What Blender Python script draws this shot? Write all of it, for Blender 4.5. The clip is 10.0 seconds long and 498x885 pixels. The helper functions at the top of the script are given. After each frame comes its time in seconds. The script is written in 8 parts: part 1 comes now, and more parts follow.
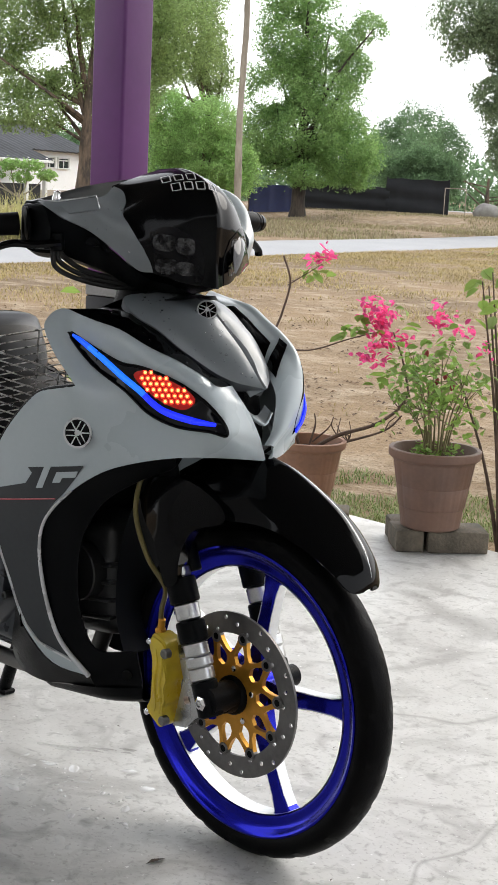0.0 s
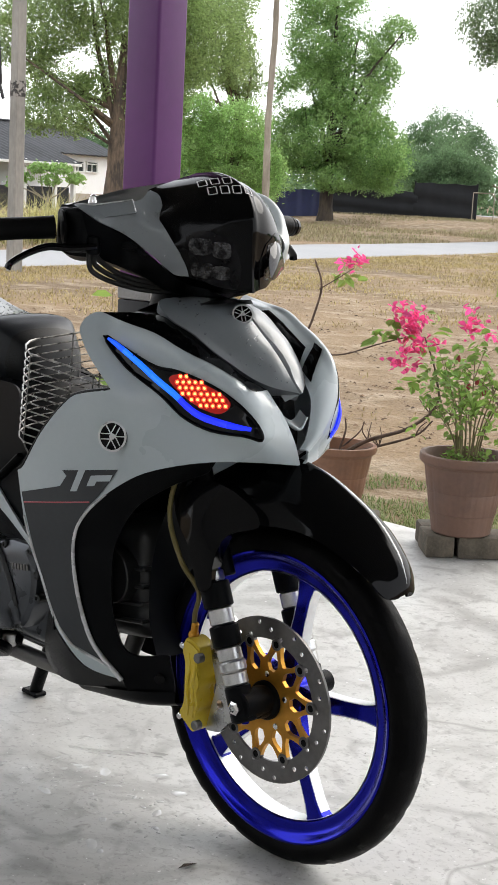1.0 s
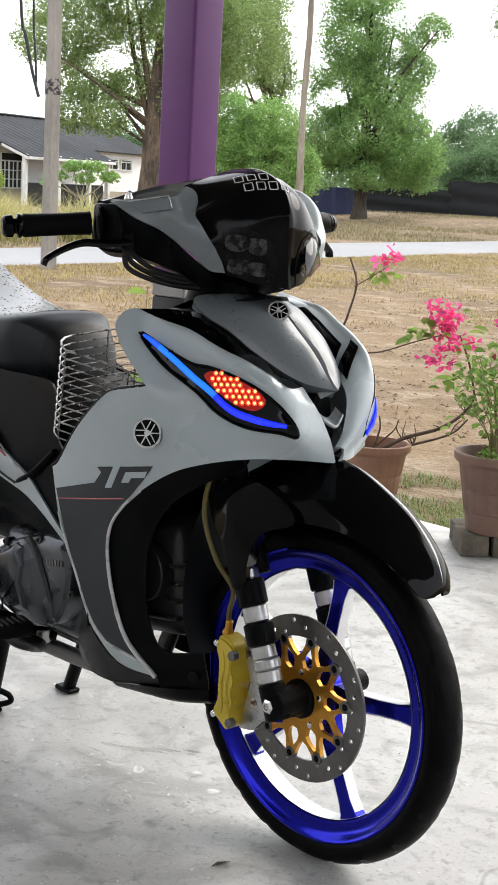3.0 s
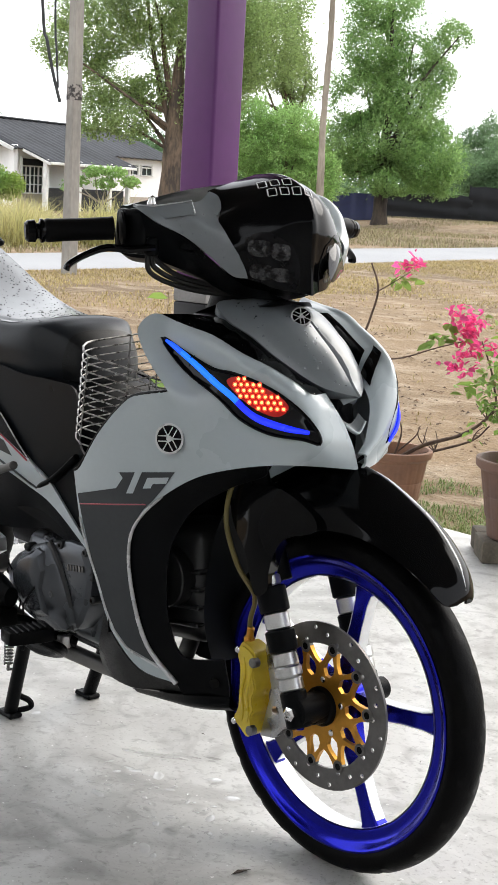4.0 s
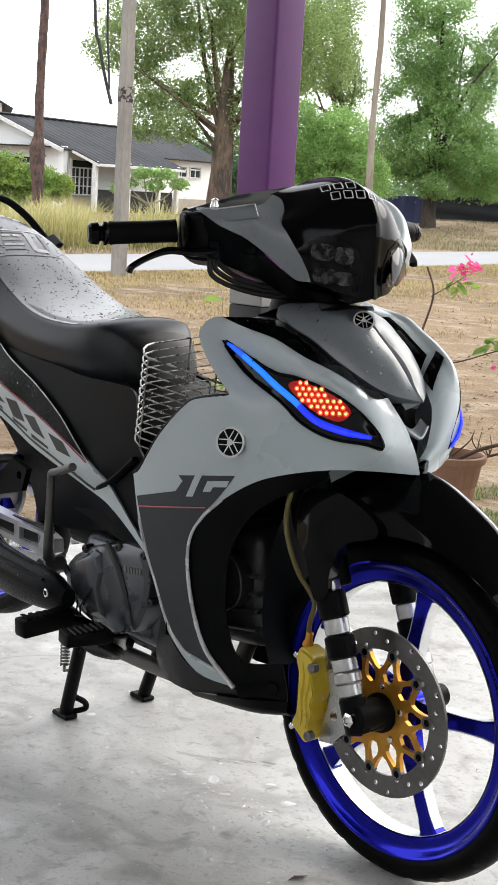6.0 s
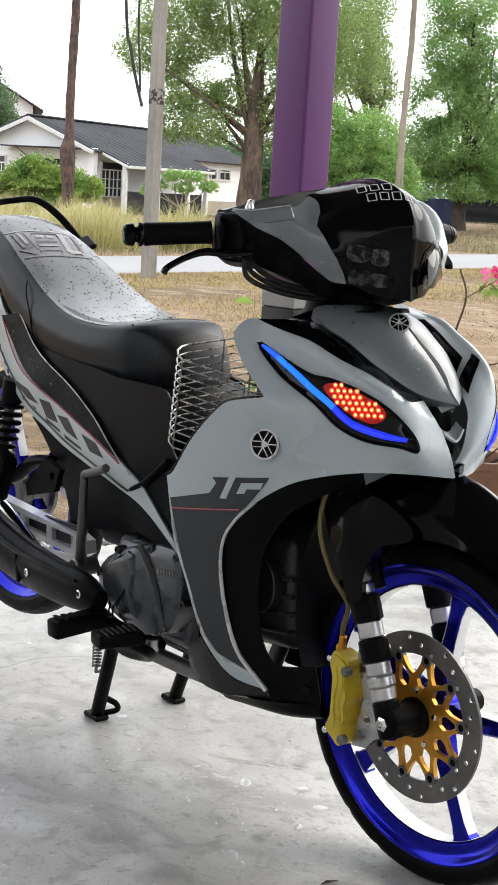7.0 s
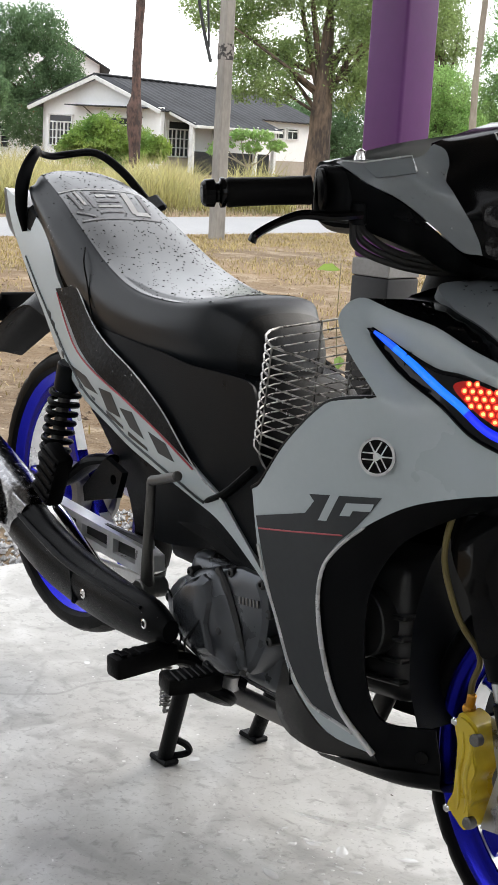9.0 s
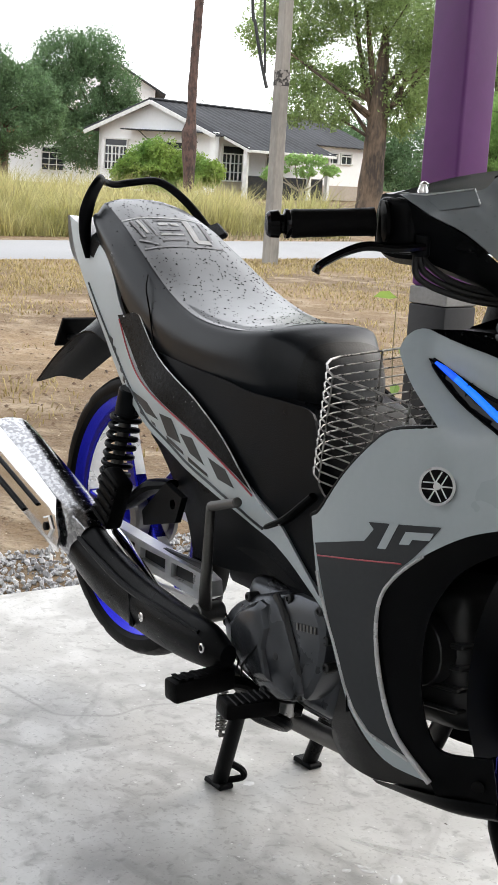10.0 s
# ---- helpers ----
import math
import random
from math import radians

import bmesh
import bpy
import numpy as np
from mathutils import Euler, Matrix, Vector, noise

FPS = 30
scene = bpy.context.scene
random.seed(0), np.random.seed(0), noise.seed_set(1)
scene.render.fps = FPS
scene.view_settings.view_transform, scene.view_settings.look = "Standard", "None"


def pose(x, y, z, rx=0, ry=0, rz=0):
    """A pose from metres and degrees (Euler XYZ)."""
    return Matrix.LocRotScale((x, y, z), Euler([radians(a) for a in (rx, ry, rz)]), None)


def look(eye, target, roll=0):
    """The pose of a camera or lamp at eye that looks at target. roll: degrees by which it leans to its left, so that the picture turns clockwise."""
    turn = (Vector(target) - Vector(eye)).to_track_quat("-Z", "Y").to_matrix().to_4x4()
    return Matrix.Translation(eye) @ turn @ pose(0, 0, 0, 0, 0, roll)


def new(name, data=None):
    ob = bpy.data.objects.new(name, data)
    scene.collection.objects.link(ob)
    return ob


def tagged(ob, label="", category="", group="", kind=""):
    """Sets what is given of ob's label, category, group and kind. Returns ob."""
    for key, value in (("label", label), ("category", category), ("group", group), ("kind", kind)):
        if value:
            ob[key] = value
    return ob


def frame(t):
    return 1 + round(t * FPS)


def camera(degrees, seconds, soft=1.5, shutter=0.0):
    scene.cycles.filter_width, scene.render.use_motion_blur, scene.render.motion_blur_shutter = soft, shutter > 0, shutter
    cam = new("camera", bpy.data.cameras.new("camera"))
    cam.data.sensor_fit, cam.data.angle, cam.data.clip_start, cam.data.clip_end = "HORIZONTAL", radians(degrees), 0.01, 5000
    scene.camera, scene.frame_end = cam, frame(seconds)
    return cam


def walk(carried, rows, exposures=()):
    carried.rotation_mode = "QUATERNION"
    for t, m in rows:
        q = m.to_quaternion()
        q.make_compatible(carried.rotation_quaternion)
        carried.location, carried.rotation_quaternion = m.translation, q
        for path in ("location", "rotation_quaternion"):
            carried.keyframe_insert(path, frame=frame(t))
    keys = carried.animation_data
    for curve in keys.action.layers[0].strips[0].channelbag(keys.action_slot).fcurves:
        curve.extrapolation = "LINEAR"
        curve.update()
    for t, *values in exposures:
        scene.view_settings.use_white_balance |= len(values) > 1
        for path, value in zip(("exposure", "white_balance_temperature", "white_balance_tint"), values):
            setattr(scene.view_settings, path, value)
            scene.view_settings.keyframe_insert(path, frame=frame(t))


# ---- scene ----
cam = camera(20.01, 10.0)
# seconds, place, heading, tilt, lean
ROWS = [
    (0.0, 1.4526, -1.5473, 1.0464, 43.928, -10.298, 2.802),
    (0.5, 1.4428, -1.5507, 1.0451, 44.501, -10.177, 2.940),
    (1.0, 1.4398, -1.5537, 1.0460, 45.004, -10.196, 2.959),
    (1.5, 1.4342, -1.5539, 1.0463, 45.436, -10.306, 3.133),
    (2.0, 1.4336, -1.5535, 1.0445, 45.746, -10.376, 3.086),
    (2.5, 1.4334, -1.5527, 1.0433, 45.978, -10.405, 2.995),
    (4.0, 1.4217, -1.5486, 1.0416, 47.139, -10.150, 3.083),
    (4.5, 1.4160, -1.5515, 1.0429, 47.505, -10.189, 3.056),
    (5.0, 1.4074, -1.5565, 1.0439, 48.236, -10.184, 3.154),
    (5.5, 1.4030, -1.5592, 1.0431, 48.645, -10.181, 3.231),
    (7.0, 1.3890, -1.5644, 1.0396, 50.169, -10.138, 3.402),
    (7.5, 1.3803, -1.5663, 1.0404, 50.974, -10.160, 3.431),
    (8.0, 1.3788, -1.5732, 1.0432, 51.680, -10.153, 3.713),
    (8.4, 1.3684, -1.5754, 1.0428, 52.118, -10.277, 3.865),
    (8.5, 1.1799, -1.4325, 1.0326, 52.189, -11.169, 3.425),
    (8.7, 1.0627, -1.3575, 1.0238, 52.416, -11.679, 3.314),
    (9.0, 1.0215, -1.3312, 1.0207, 52.756, -11.857, 3.275),
    (9.5, 1.0075, -1.3272, 1.0242, 53.867, -11.604, 3.362),
    (10.0, 1.0280, -1.3542, 1.0290, 54.879, -11.025, 3.569),
]
EXPOSURE = 0.58
walk(cam, [(t, pose(x, y, z, 90 + tilt, 0, turn) @ pose(0, 0, 0, 0, 0, lean)) for t, x, y, z, turn, tilt, lean in ROWS],
     [(0.0, EXPOSURE - 0.1), (2.0, EXPOSURE), (5.5, EXPOSURE + 0.1), (7.5, EXPOSURE + 0.06), (10.0, EXPOSURE)])

# ---------------------------------------------------------------- light
SUN_UP, SUN_ROUND = 42.0, 4.0
world = bpy.data.worlds.new("world")
scene.world = world
world.use_nodes = True
wn, wl = world.node_tree.nodes, world.node_tree.links
sky = wn.new("ShaderNodeTexSky")
sky.sky_type, sky.sun_disc = "NISHITA", False
sky.sun_elevation, sky.sun_rotation = radians(SUN_UP), radians(SUN_ROUND)
sky.dust_density, sky.air_density = 6.0, 1.5
veil = wn.new("ShaderNodeMix")            # a high even cloud cover over the clear sky
veil.data_type = "RGBA"
veil.inputs[0].default_value = 0.82
veil.inputs[7].default_value = (13.1, 13.4, 14.0, 1)
wl.new(sky.outputs[0], veil.inputs[6])
wl.new(veil.outputs[2], wn["Background"].inputs[0])
wn["Background"].inputs[1].default_value = 0.12
sun = new("sun", bpy.data.lights.new("sun", "SUN"))
sun.data.energy, sun.data.angle, sun.data.color = 1.5, radians(45), (1.0, 0.96, 0.9)
a, e = radians(SUN_ROUND), radians(SUN_UP)
sun.matrix_world = look((math.sin(a) * math.cos(e) * 60, math.cos(a) * math.cos(e) * 60, math.sin(e) * 60), (0, 0, 0))

# ---------------------------------------------------------------- materials
def mat(name, base, second=None, scale=6.0, rough=0.5, metal=0.0, bump=0.0, fine=120.0, coat=0.0, contrast=0.5, rough_vary=0.1,
        spec=0.5, emit=None, power=0.0, island=0.0, pieces=0.0, stretch=(1, 1, 1), detail=6.0):
    """A surface with colour that varies at two scales, fine relief and uneven gloss."""
    m = bpy.data.materials.new(name)
    m.use_nodes = True
    n, l = m.node_tree.nodes, m.node_tree.links
    b = n["Principled BSDF"]
    b.inputs["Roughness"].default_value, b.inputs["Metallic"].default_value = rough, metal
    b.inputs["Specular IOR Level"].default_value = spec
    b.inputs["Coat Weight"].default_value, b.inputs["Coat Roughness"].default_value = coat, 0.04
    where = n.new("ShaderNodeTexCoord")
    size = n.new("ShaderNodeMapping")
    size.inputs["Scale"].default_value = stretch
    l.new(where.outputs["Object"], size.inputs[0])
    broad, small = n.new("ShaderNodeTexNoise"), n.new("ShaderNodeTexNoise")
    broad.inputs["Scale"].default_value, broad.inputs["Detail"].default_value = scale, detail
    small.inputs["Scale"].default_value, small.inputs["Detail"].default_value = fine, 4.0
    for x in (broad, small):
        l.new(size.outputs[0], x.inputs["Vector"])
    both = n.new("ShaderNodeMath")
    both.operation = "MULTIPLY_ADD"
    both.inputs[1].default_value = 0.35
    l.new(small.outputs["Fac"], both.inputs[0])
    l.new(broad.outputs["Fac"], both.inputs[2])
    ramp = n.new("ShaderNodeValToRGB")
    mid = 0.68
    ramp.color_ramp.elements[0].position, ramp.color_ramp.elements[1].position = mid - 0.3 * (1.05 - contrast), mid + 0.3 * (1.05 - contrast)
    second = second or tuple(c * 0.82 for c in base)
    ramp.color_ramp.elements[0].color, ramp.color_ramp.elements[1].color = (*second, 1), (*base, 1)
    l.new(both.outputs[0], ramp.inputs[0])
    colour = ramp.outputs[0]
    if island or pieces:
        hue = n.new("ShaderNodeHueSaturation")
        pick = n.new("ShaderNodeNewGeometry").outputs["Random Per Island"] if island else n.new("ShaderNodeObjectInfo").outputs["Random"]
        span = n.new("ShaderNodeMapRange")
        amount = island or pieces
        span.inputs["To Min"].default_value, span.inputs["To Max"].default_value = 1 - amount, 1 + amount
        l.new(pick, span.inputs[0])
        l.new(span.outputs[0], hue.inputs["Value"])
        l.new(colour, hue.inputs["Color"])
        colour = hue.outputs[0]
    l.new(colour, b.inputs["Base Color"])
    if rough_vary:
        gloss = n.new("ShaderNodeMapRange")
        gloss.inputs["From Min"].default_value, gloss.inputs["From Max"].default_value = 0.3, 0.7
        gloss.inputs["To Min"].default_value, gloss.inputs["To Max"].default_value = max(0.02, rough - rough_vary), min(1.0, rough + rough_vary)
        l.new(broad.outputs["Fac"], gloss.inputs[0])
        l.new(gloss.outputs[0], b.inputs["Roughness"])
    if bump:
        relief = n.new("ShaderNodeBump")
        relief.inputs["Strength"].default_value, relief.inputs["Distance"].default_value = 1.0, bump
        l.new(small.outputs["Fac"], relief.inputs["Height"])
        l.new(relief.outputs[0], b.inputs["Normal"])
    if emit:
        b.inputs["Emission Color"].default_value, b.inputs["Emission Strength"].default_value = (*emit, 1), power
    return m


def leafy(name, base, second, through_light=0.5):
    """Leaves: thin, a little light comes through, no two alike."""
    m = mat(name, base, second, scale=0.6, fine=3.0, rough=0.6, island=0.35, rough_vary=0, contrast=0.3)
    n, l = m.node_tree.nodes, m.node_tree.links
    b, out = n["Principled BSDF"], n["Material Output"]
    thin, blend = n.new("ShaderNodeBsdfTranslucent"), n.new("ShaderNodeMixShader")
    l.new(b.inputs["Base Color"].links[0].from_socket, thin.inputs[0])
    blend.inputs[0].default_value = through_light
    l.new(b.outputs[0], blend.inputs[1])
    l.new(thin.outputs[0], blend.inputs[2])
    l.new(blend.outputs[0], out.inputs[0])
    return m


# ---------------------------------------------------------------- shapes: each gives (points, faces)
def join(*geos):
    v, f = [], []
    for gv, gf in geos:
        k = len(v)
        v += [tuple(p) for p in gv]
        f += [tuple(i + k for i in q) for q in gf]
    return v, f


def moved(geo, m):
    return [tuple(m @ Vector(p)) for p in geo[0]], geo[1]


def mirrored(geo):
    return [(p[0], -p[1], p[2]) for p in geo[0]], [tuple(reversed(q)) for q in geo[1]]


def spline(pts, n=6, closed=False):
    """A smooth line through the points (Catmull-Rom)."""
    p = np.array(pts, float)
    k = len(p)
    if closed:
        q = np.vstack([p[-1:], p, p[:2]])
    else:
        q = np.vstack([2 * p[0] - p[1], p, 2 * p[-1] - p[-2]])
    out = []
    for i in range(k if closed else k - 1):
        a0, a1, a2, a3 = q[i:i + 4]
        for s in range(n):
            t = s / n
            out.append(0.5 * (2 * a1 + (a2 - a0) * t + (2 * a0 - 5 * a1 + 4 * a2 - a3) * t * t + (3 * a1 - a0 - 3 * a2 + a3) * t ** 3))
    if not closed:
        out.append(p[-1])
    return np.array(out)


def edge_line(pts, n=4):
    """A closed outline; a point with a fourth value stays a sharp corner."""
    k = len(pts)
    corners = [i for i, p in enumerate(pts) if len(p) > 3]
    xyz = [tuple(p[:3]) for p in pts]
    if not corners:
        return spline(xyz, n, True)
    out = []
    for a0, a1 in zip(corners, corners[1:] + [corners[0] + k]):
        run = [xyz[i % k] for i in range(a0, a1 + 1)]
        out.append((spline(run, n) if len(run) > 2 else np.array(run))[:-1])
    return np.vstack(out)


def sweep(pts, r, n=8, closed=False, flat=1.0, up=None):
    """A round bar along a line; r a number or one for each point."""
    p = np.array(pts, float)
    k = len(p)
    rs = np.full(k, r) if np.isscalar(r) else np.interp(np.linspace(0, 1, k), np.linspace(0, 1, len(r)), r)
    tang = np.gradient(p, axis=0) if not closed else np.roll(p, -1, 0) - np.roll(p, 1, 0)
    tang /= np.linalg.norm(tang, axis=1)[:, None] + 1e-12
    side = np.cross(tang[0], up if up is not None else ((0, 0, 1) if abs(tang[0][2]) < 0.9 else (1, 0, 0)))
    side /= np.linalg.norm(side)
    v, f = [], []
    for i in range(k):
        side = side - tang[i] * side.dot(tang[i])
        side /= np.linalg.norm(side)
        other = np.cross(tang[i], side)
        for j in range(n):
            t = 2 * math.pi * j / n
            v.append(tuple(p[i] + rs[i] * (math.cos(t) * side + flat * math.sin(t) * other)))
    for i in range(k if closed else k - 1):
        for j in range(n):
            i2, j2 = (i + 1) % k, (j + 1) % n
            f.append((i * n + j, i * n + j2, i2 * n + j2, i2 * n + j))
    if not closed:
        f.append(tuple(range(n)))
        f.append(tuple(range((k - 1) * n, k * n))[::-1])
    return v, f


def lathe(profile, at=(0, 0, 0), axis=(0, 0, 1), n=32, closed=False, caps=True):
    """Turns (radius, along) pairs round an axis."""
    turn = Vector((0, 0, 1)).rotation_difference(Vector(axis)).to_matrix()
    v, f, k = [], [], len(profile)
    for r, h in profile:
        for j in range(n):
            t = 2 * math.pi * j / n
            q = turn @ Vector((r * math.cos(t), r * math.sin(t), h))
            v.append((at[0] + q.x, at[1] + q.y, at[2] + q.z))
    for i in range(k if closed else k - 1):
        for j in range(n):
            i2, j2 = (i + 1) % k, (j + 1) % n
            f.append((i * n + j, i * n + j2, i2 * n + j2, i2 * n + j))
    if caps and not closed:
        f.append(tuple(range(n))[::-1])
        f.append(tuple(range((k - 1) * n, k * n)))
    return v, f


def rod(p0, p1, r, r1=None, n=20, edge=0.002):
    """A round bar with softened ends."""
    a0, a1 = Vector(p0), Vector(p1)
    d = (a1 - a0).length
    r1 = r if r1 is None else r1
    c = min(edge, d * 0.3, r * 0.5, r1 * 0.5)
    return lathe([(r - c, 0), (r, c), (r1, d - c), (r1 - c, d)], a0, (a1 - a0) / d, n)


def block(c, s, turn=(0, 0, 0), edge=0.003, seg=1):
    """A box with softened edges."""
    bm = bmesh.new()
    bmesh.ops.create_cube(bm, size=1.0)
    for p in bm.verts:
        p.co = Vector((p.co.x * s[0], p.co.y * s[1], p.co.z * s[2]))
    if edge:
        bmesh.ops.bevel(bm, geom=bm.edges[:], offset=min(edge, min(s) * 0.45), segments=seg, affect="EDGES", profile=0.5)
    m = pose(*c, *turn)
    out = [tuple(m @ p.co) for p in bm.verts], [tuple(q.index for q in x.verts) for x in bm.faces]
    bm.free()
    return out


def grid(rows, wrap=False, caps=False):
    """A skin over rows of points of the same number."""
    k, n = len(rows), len(rows[0])
    v = [tuple(p) for r in rows for p in r]
    f = []
    for i in range(k - 1):
        for j in range(n if wrap else n - 1):
            j2 = (j + 1) % n
            f.append((i * n + j, i * n + j2, (i + 1) * n + j2, (i + 1) * n + j))
    if caps:
        f.append(tuple(range(n))[::-1])
        f.append(tuple(range((k - 1) * n, k * n)))
    return v, f


def loft(rows, across=5, along=5, wrap=False, caps=False):
    """A smooth skin through a few rows of guide points."""
    rows = [spline(r, across, wrap) for r in rows]
    cols = [spline([r[j] for r in rows], along) for j in range(len(rows[0]))]
    return grid([[c[i] for c in cols] for i in range(len(cols[0]))], wrap, caps)


def thicken(geo, t):
    """Gives an open skin a thickness inwards."""
    bm = bmesh.new()
    vs = [bm.verts.new(p) for p in geo[0]]
    for q in geo[1]:
        try:
            bm.faces.new([vs[i] for i in q])
        except ValueError:
            pass
    bmesh.ops.remove_doubles(bm, verts=bm.verts, dist=1e-5)
    bm.normal_update()
    bmesh.ops.solidify(bm, geom=bm.faces[:], thickness=t)
    bm.verts.index_update()
    out = [tuple(p.co) for p in bm.verts], [tuple(q.index for q in x.verts) for x in bm.faces]
    bm.free()
    return out


class Skin:
    """A smooth shell through guide points, seen along a given way: gives the depth at each place across it."""

    def __init__(self, pts, way, soft=1e-5):
        self.n = np.array(way, float) / np.linalg.norm(way)
        self.u = np.cross((0, 0, 1), self.n)
        self.u /= np.linalg.norm(self.u)
        self.v = np.cross(self.n, self.u)
        p = np.array([q[:3] for q in pts], float)
        self.c = np.stack([p @ self.u, p @ self.v], 1)
        k = len(p)
        a = np.zeros((k + 3, k + 3))
        a[:k, :k] = self.kernel(self.c) + soft * np.eye(k)
        a[:k, k], a[:k, k + 1:], a[k, :k], a[k + 1:, :k] = 1, self.c, 1, self.c.T
        self.w = np.linalg.solve(a, np.concatenate([p @ self.n, [0, 0, 0]]))

    def kernel(self, q):
        r2 = ((q[:, None] - self.c[None]) ** 2).sum(-1) + 1e-12
        return r2 * np.log(r2)

    def flat(self, pts):
        p = np.array([q[:3] for q in pts], float)
        return np.stack([p @ self.u, p @ self.v], 1)

    def on(self, uv, lift=0.0):
        uv = np.array(uv, float)
        d = self.kernel(uv) @ self.w[:-3] + self.w[-3] + uv @ self.w[-2:] + lift
        return uv[:, :1] * self.u + uv[:, 1:] * self.v + d[:, None] * self.n


def panel(skin, outline, lift=0.0, thick=0.004, step=0.012, round_by=4, dome=0.0):
    """A shell cut from a skin by an outline, with thickness; dome raises its middle."""
    from mathutils.geometry import delaunay_2d_cdt
    edge = edge_line(outline, round_by) if not isinstance(outline, np.ndarray) else outline
    uv = skin.flat(edge)
    keep = [0]
    for i in range(1, len(uv)):
        if np.linalg.norm(uv[i] - uv[keep[-1]]) > step * 0.12:
            keep.append(i)
    if np.linalg.norm(uv[keep[-1]] - uv[0]) < step * 0.12:
        keep.pop()
    uv = uv[keep]
    k = len(uv)
    lo, hi = uv.min(0), uv.max(0)
    gx, gy = np.meshgrid(np.arange(lo[0] + step / 2, hi[0], step), np.arange(lo[1] + step / 2, hi[1], step))
    inner = np.stack([gx.ravel(), gy.ravel()], 1)
    a0, a1 = uv, np.roll(uv, -1, 0)
    away = np.full(len(inner), 9.0)
    odd = np.zeros(len(inner), bool)
    for p, q in zip(a0, a1):
        d = q - p
        t = np.clip(((inner - p) @ d) / (d @ d), 0, 1)
        away = np.minimum(away, np.linalg.norm(inner - p - t[:, None] * d, axis=1))
        if p[1] != q[1]:
            odd ^= ((p[1] > inner[:, 1]) != (q[1] > inner[:, 1])) & (inner[:, 0] < p[0] + (inner[:, 1] - p[1]) / (q[1] - p[1]) * d[0])
    ok = odd & (away > step * 0.45)
    allp = np.vstack([uv, inner[ok]])
    res = delaunay_2d_cdt([Vector(p) for p in allp], [(i, (i + 1) % k) for i in range(k)], [], 1, 1e-7)
    flat = np.array([tuple(p) for p in res[0]])
    faces = [tuple(q) for q in res[2]]
    rise = np.full(len(flat), lift)
    if dome:
        far = np.full(len(flat), 9.0)
        for p, q in zip(a0, a1):
            d = q - p
            t = np.clip(((flat - p) @ d) / (d @ d), 0, 1)
            far = np.minimum(far, np.linalg.norm(flat - p - t[:, None] * d, axis=1))
        rise = lift + dome * (1 - np.exp(-far / 0.012))
    front = skin.on(flat, 0.0) + rise[:, None] * skin.n
    n = len(front)
    back = skin.on(flat, 0.0) + (lift - thick) * skin.n
    count = {}
    for q in faces:
        for i in range(3):
            e = (q[i], q[(i + 1) % 3])
            count[e] = count.get(e, 0) + 1
    rim = [e for e in count if (e[1], e[0]) not in count]
    f = faces + [tuple(i + n for i in reversed(q)) for q in faces] + [(b, a, a + n, b + n) for a, b in rim]
    return [tuple(p) for p in front] + [tuple(p) for p in back], f


# ---------------------------------------------------------------- objects
def mesh(name, geo, material, sharp=35, smooth=True):
    me = bpy.data.meshes.new(name)
    me.from_pydata([tuple(map(float, p)) for p in geo[0]], [], geo[1])
    me.materials.append(material)
    if smooth:
        me.polygons.foreach_set("use_smooth", [True] * len(me.polygons))
        me.set_sharp_from_angle(angle=radians(sharp))
    me.update()
    return me


def part(name, geo, material, parent, label="", sharp=35, smooth=True):
    ob = new(name, geo if isinstance(geo, bpy.types.Mesh) else mesh(name, geo, material, sharp, smooth))
    ob.parent = parent
    return tagged(ob, label)


def thing(name, label, category, at=(0, 0, 0), group="", kind="", turn=0.0):
    ob = new(name)
    ob.empty_display_size = 0.1
    ob.matrix_basis = pose(*at, 0, 0, turn)
    return tagged(ob, label, category, group, kind)


def single(name, geo, material, label, category, at=(0, 0, 0), group="", kind="", sharp=35, smooth=True):
    """A thing that is one mesh."""
    ob = new(name, mesh(name, geo, material, sharp, smooth))
    ob.location = at
    return tagged(ob, label, category, group, kind)


def lettered(text, size, m, depth=0.0005):
    """Raised letters in the built-in font, as points and faces, standing at the pose m."""
    cu = bpy.data.curves.new("letters", "FONT")
    cu.body, cu.size, cu.extrude, cu.align_x, cu.align_y, cu.resolution_u = text, size, depth, "CENTER", "CENTER", 3
    ob = bpy.data.objects.new("letters", cu)
    me = ob.to_mesh()
    geo = [tuple(m @ p.co) for p in me.vertices], [tuple(q.vertices) for q in me.polygons]
    ob.to_mesh_clear()
    bpy.data.objects.remove(ob)
    bpy.data.curves.remove(cu)
    return geo

# ---------------------------------------------------------------- the surfaces of the place


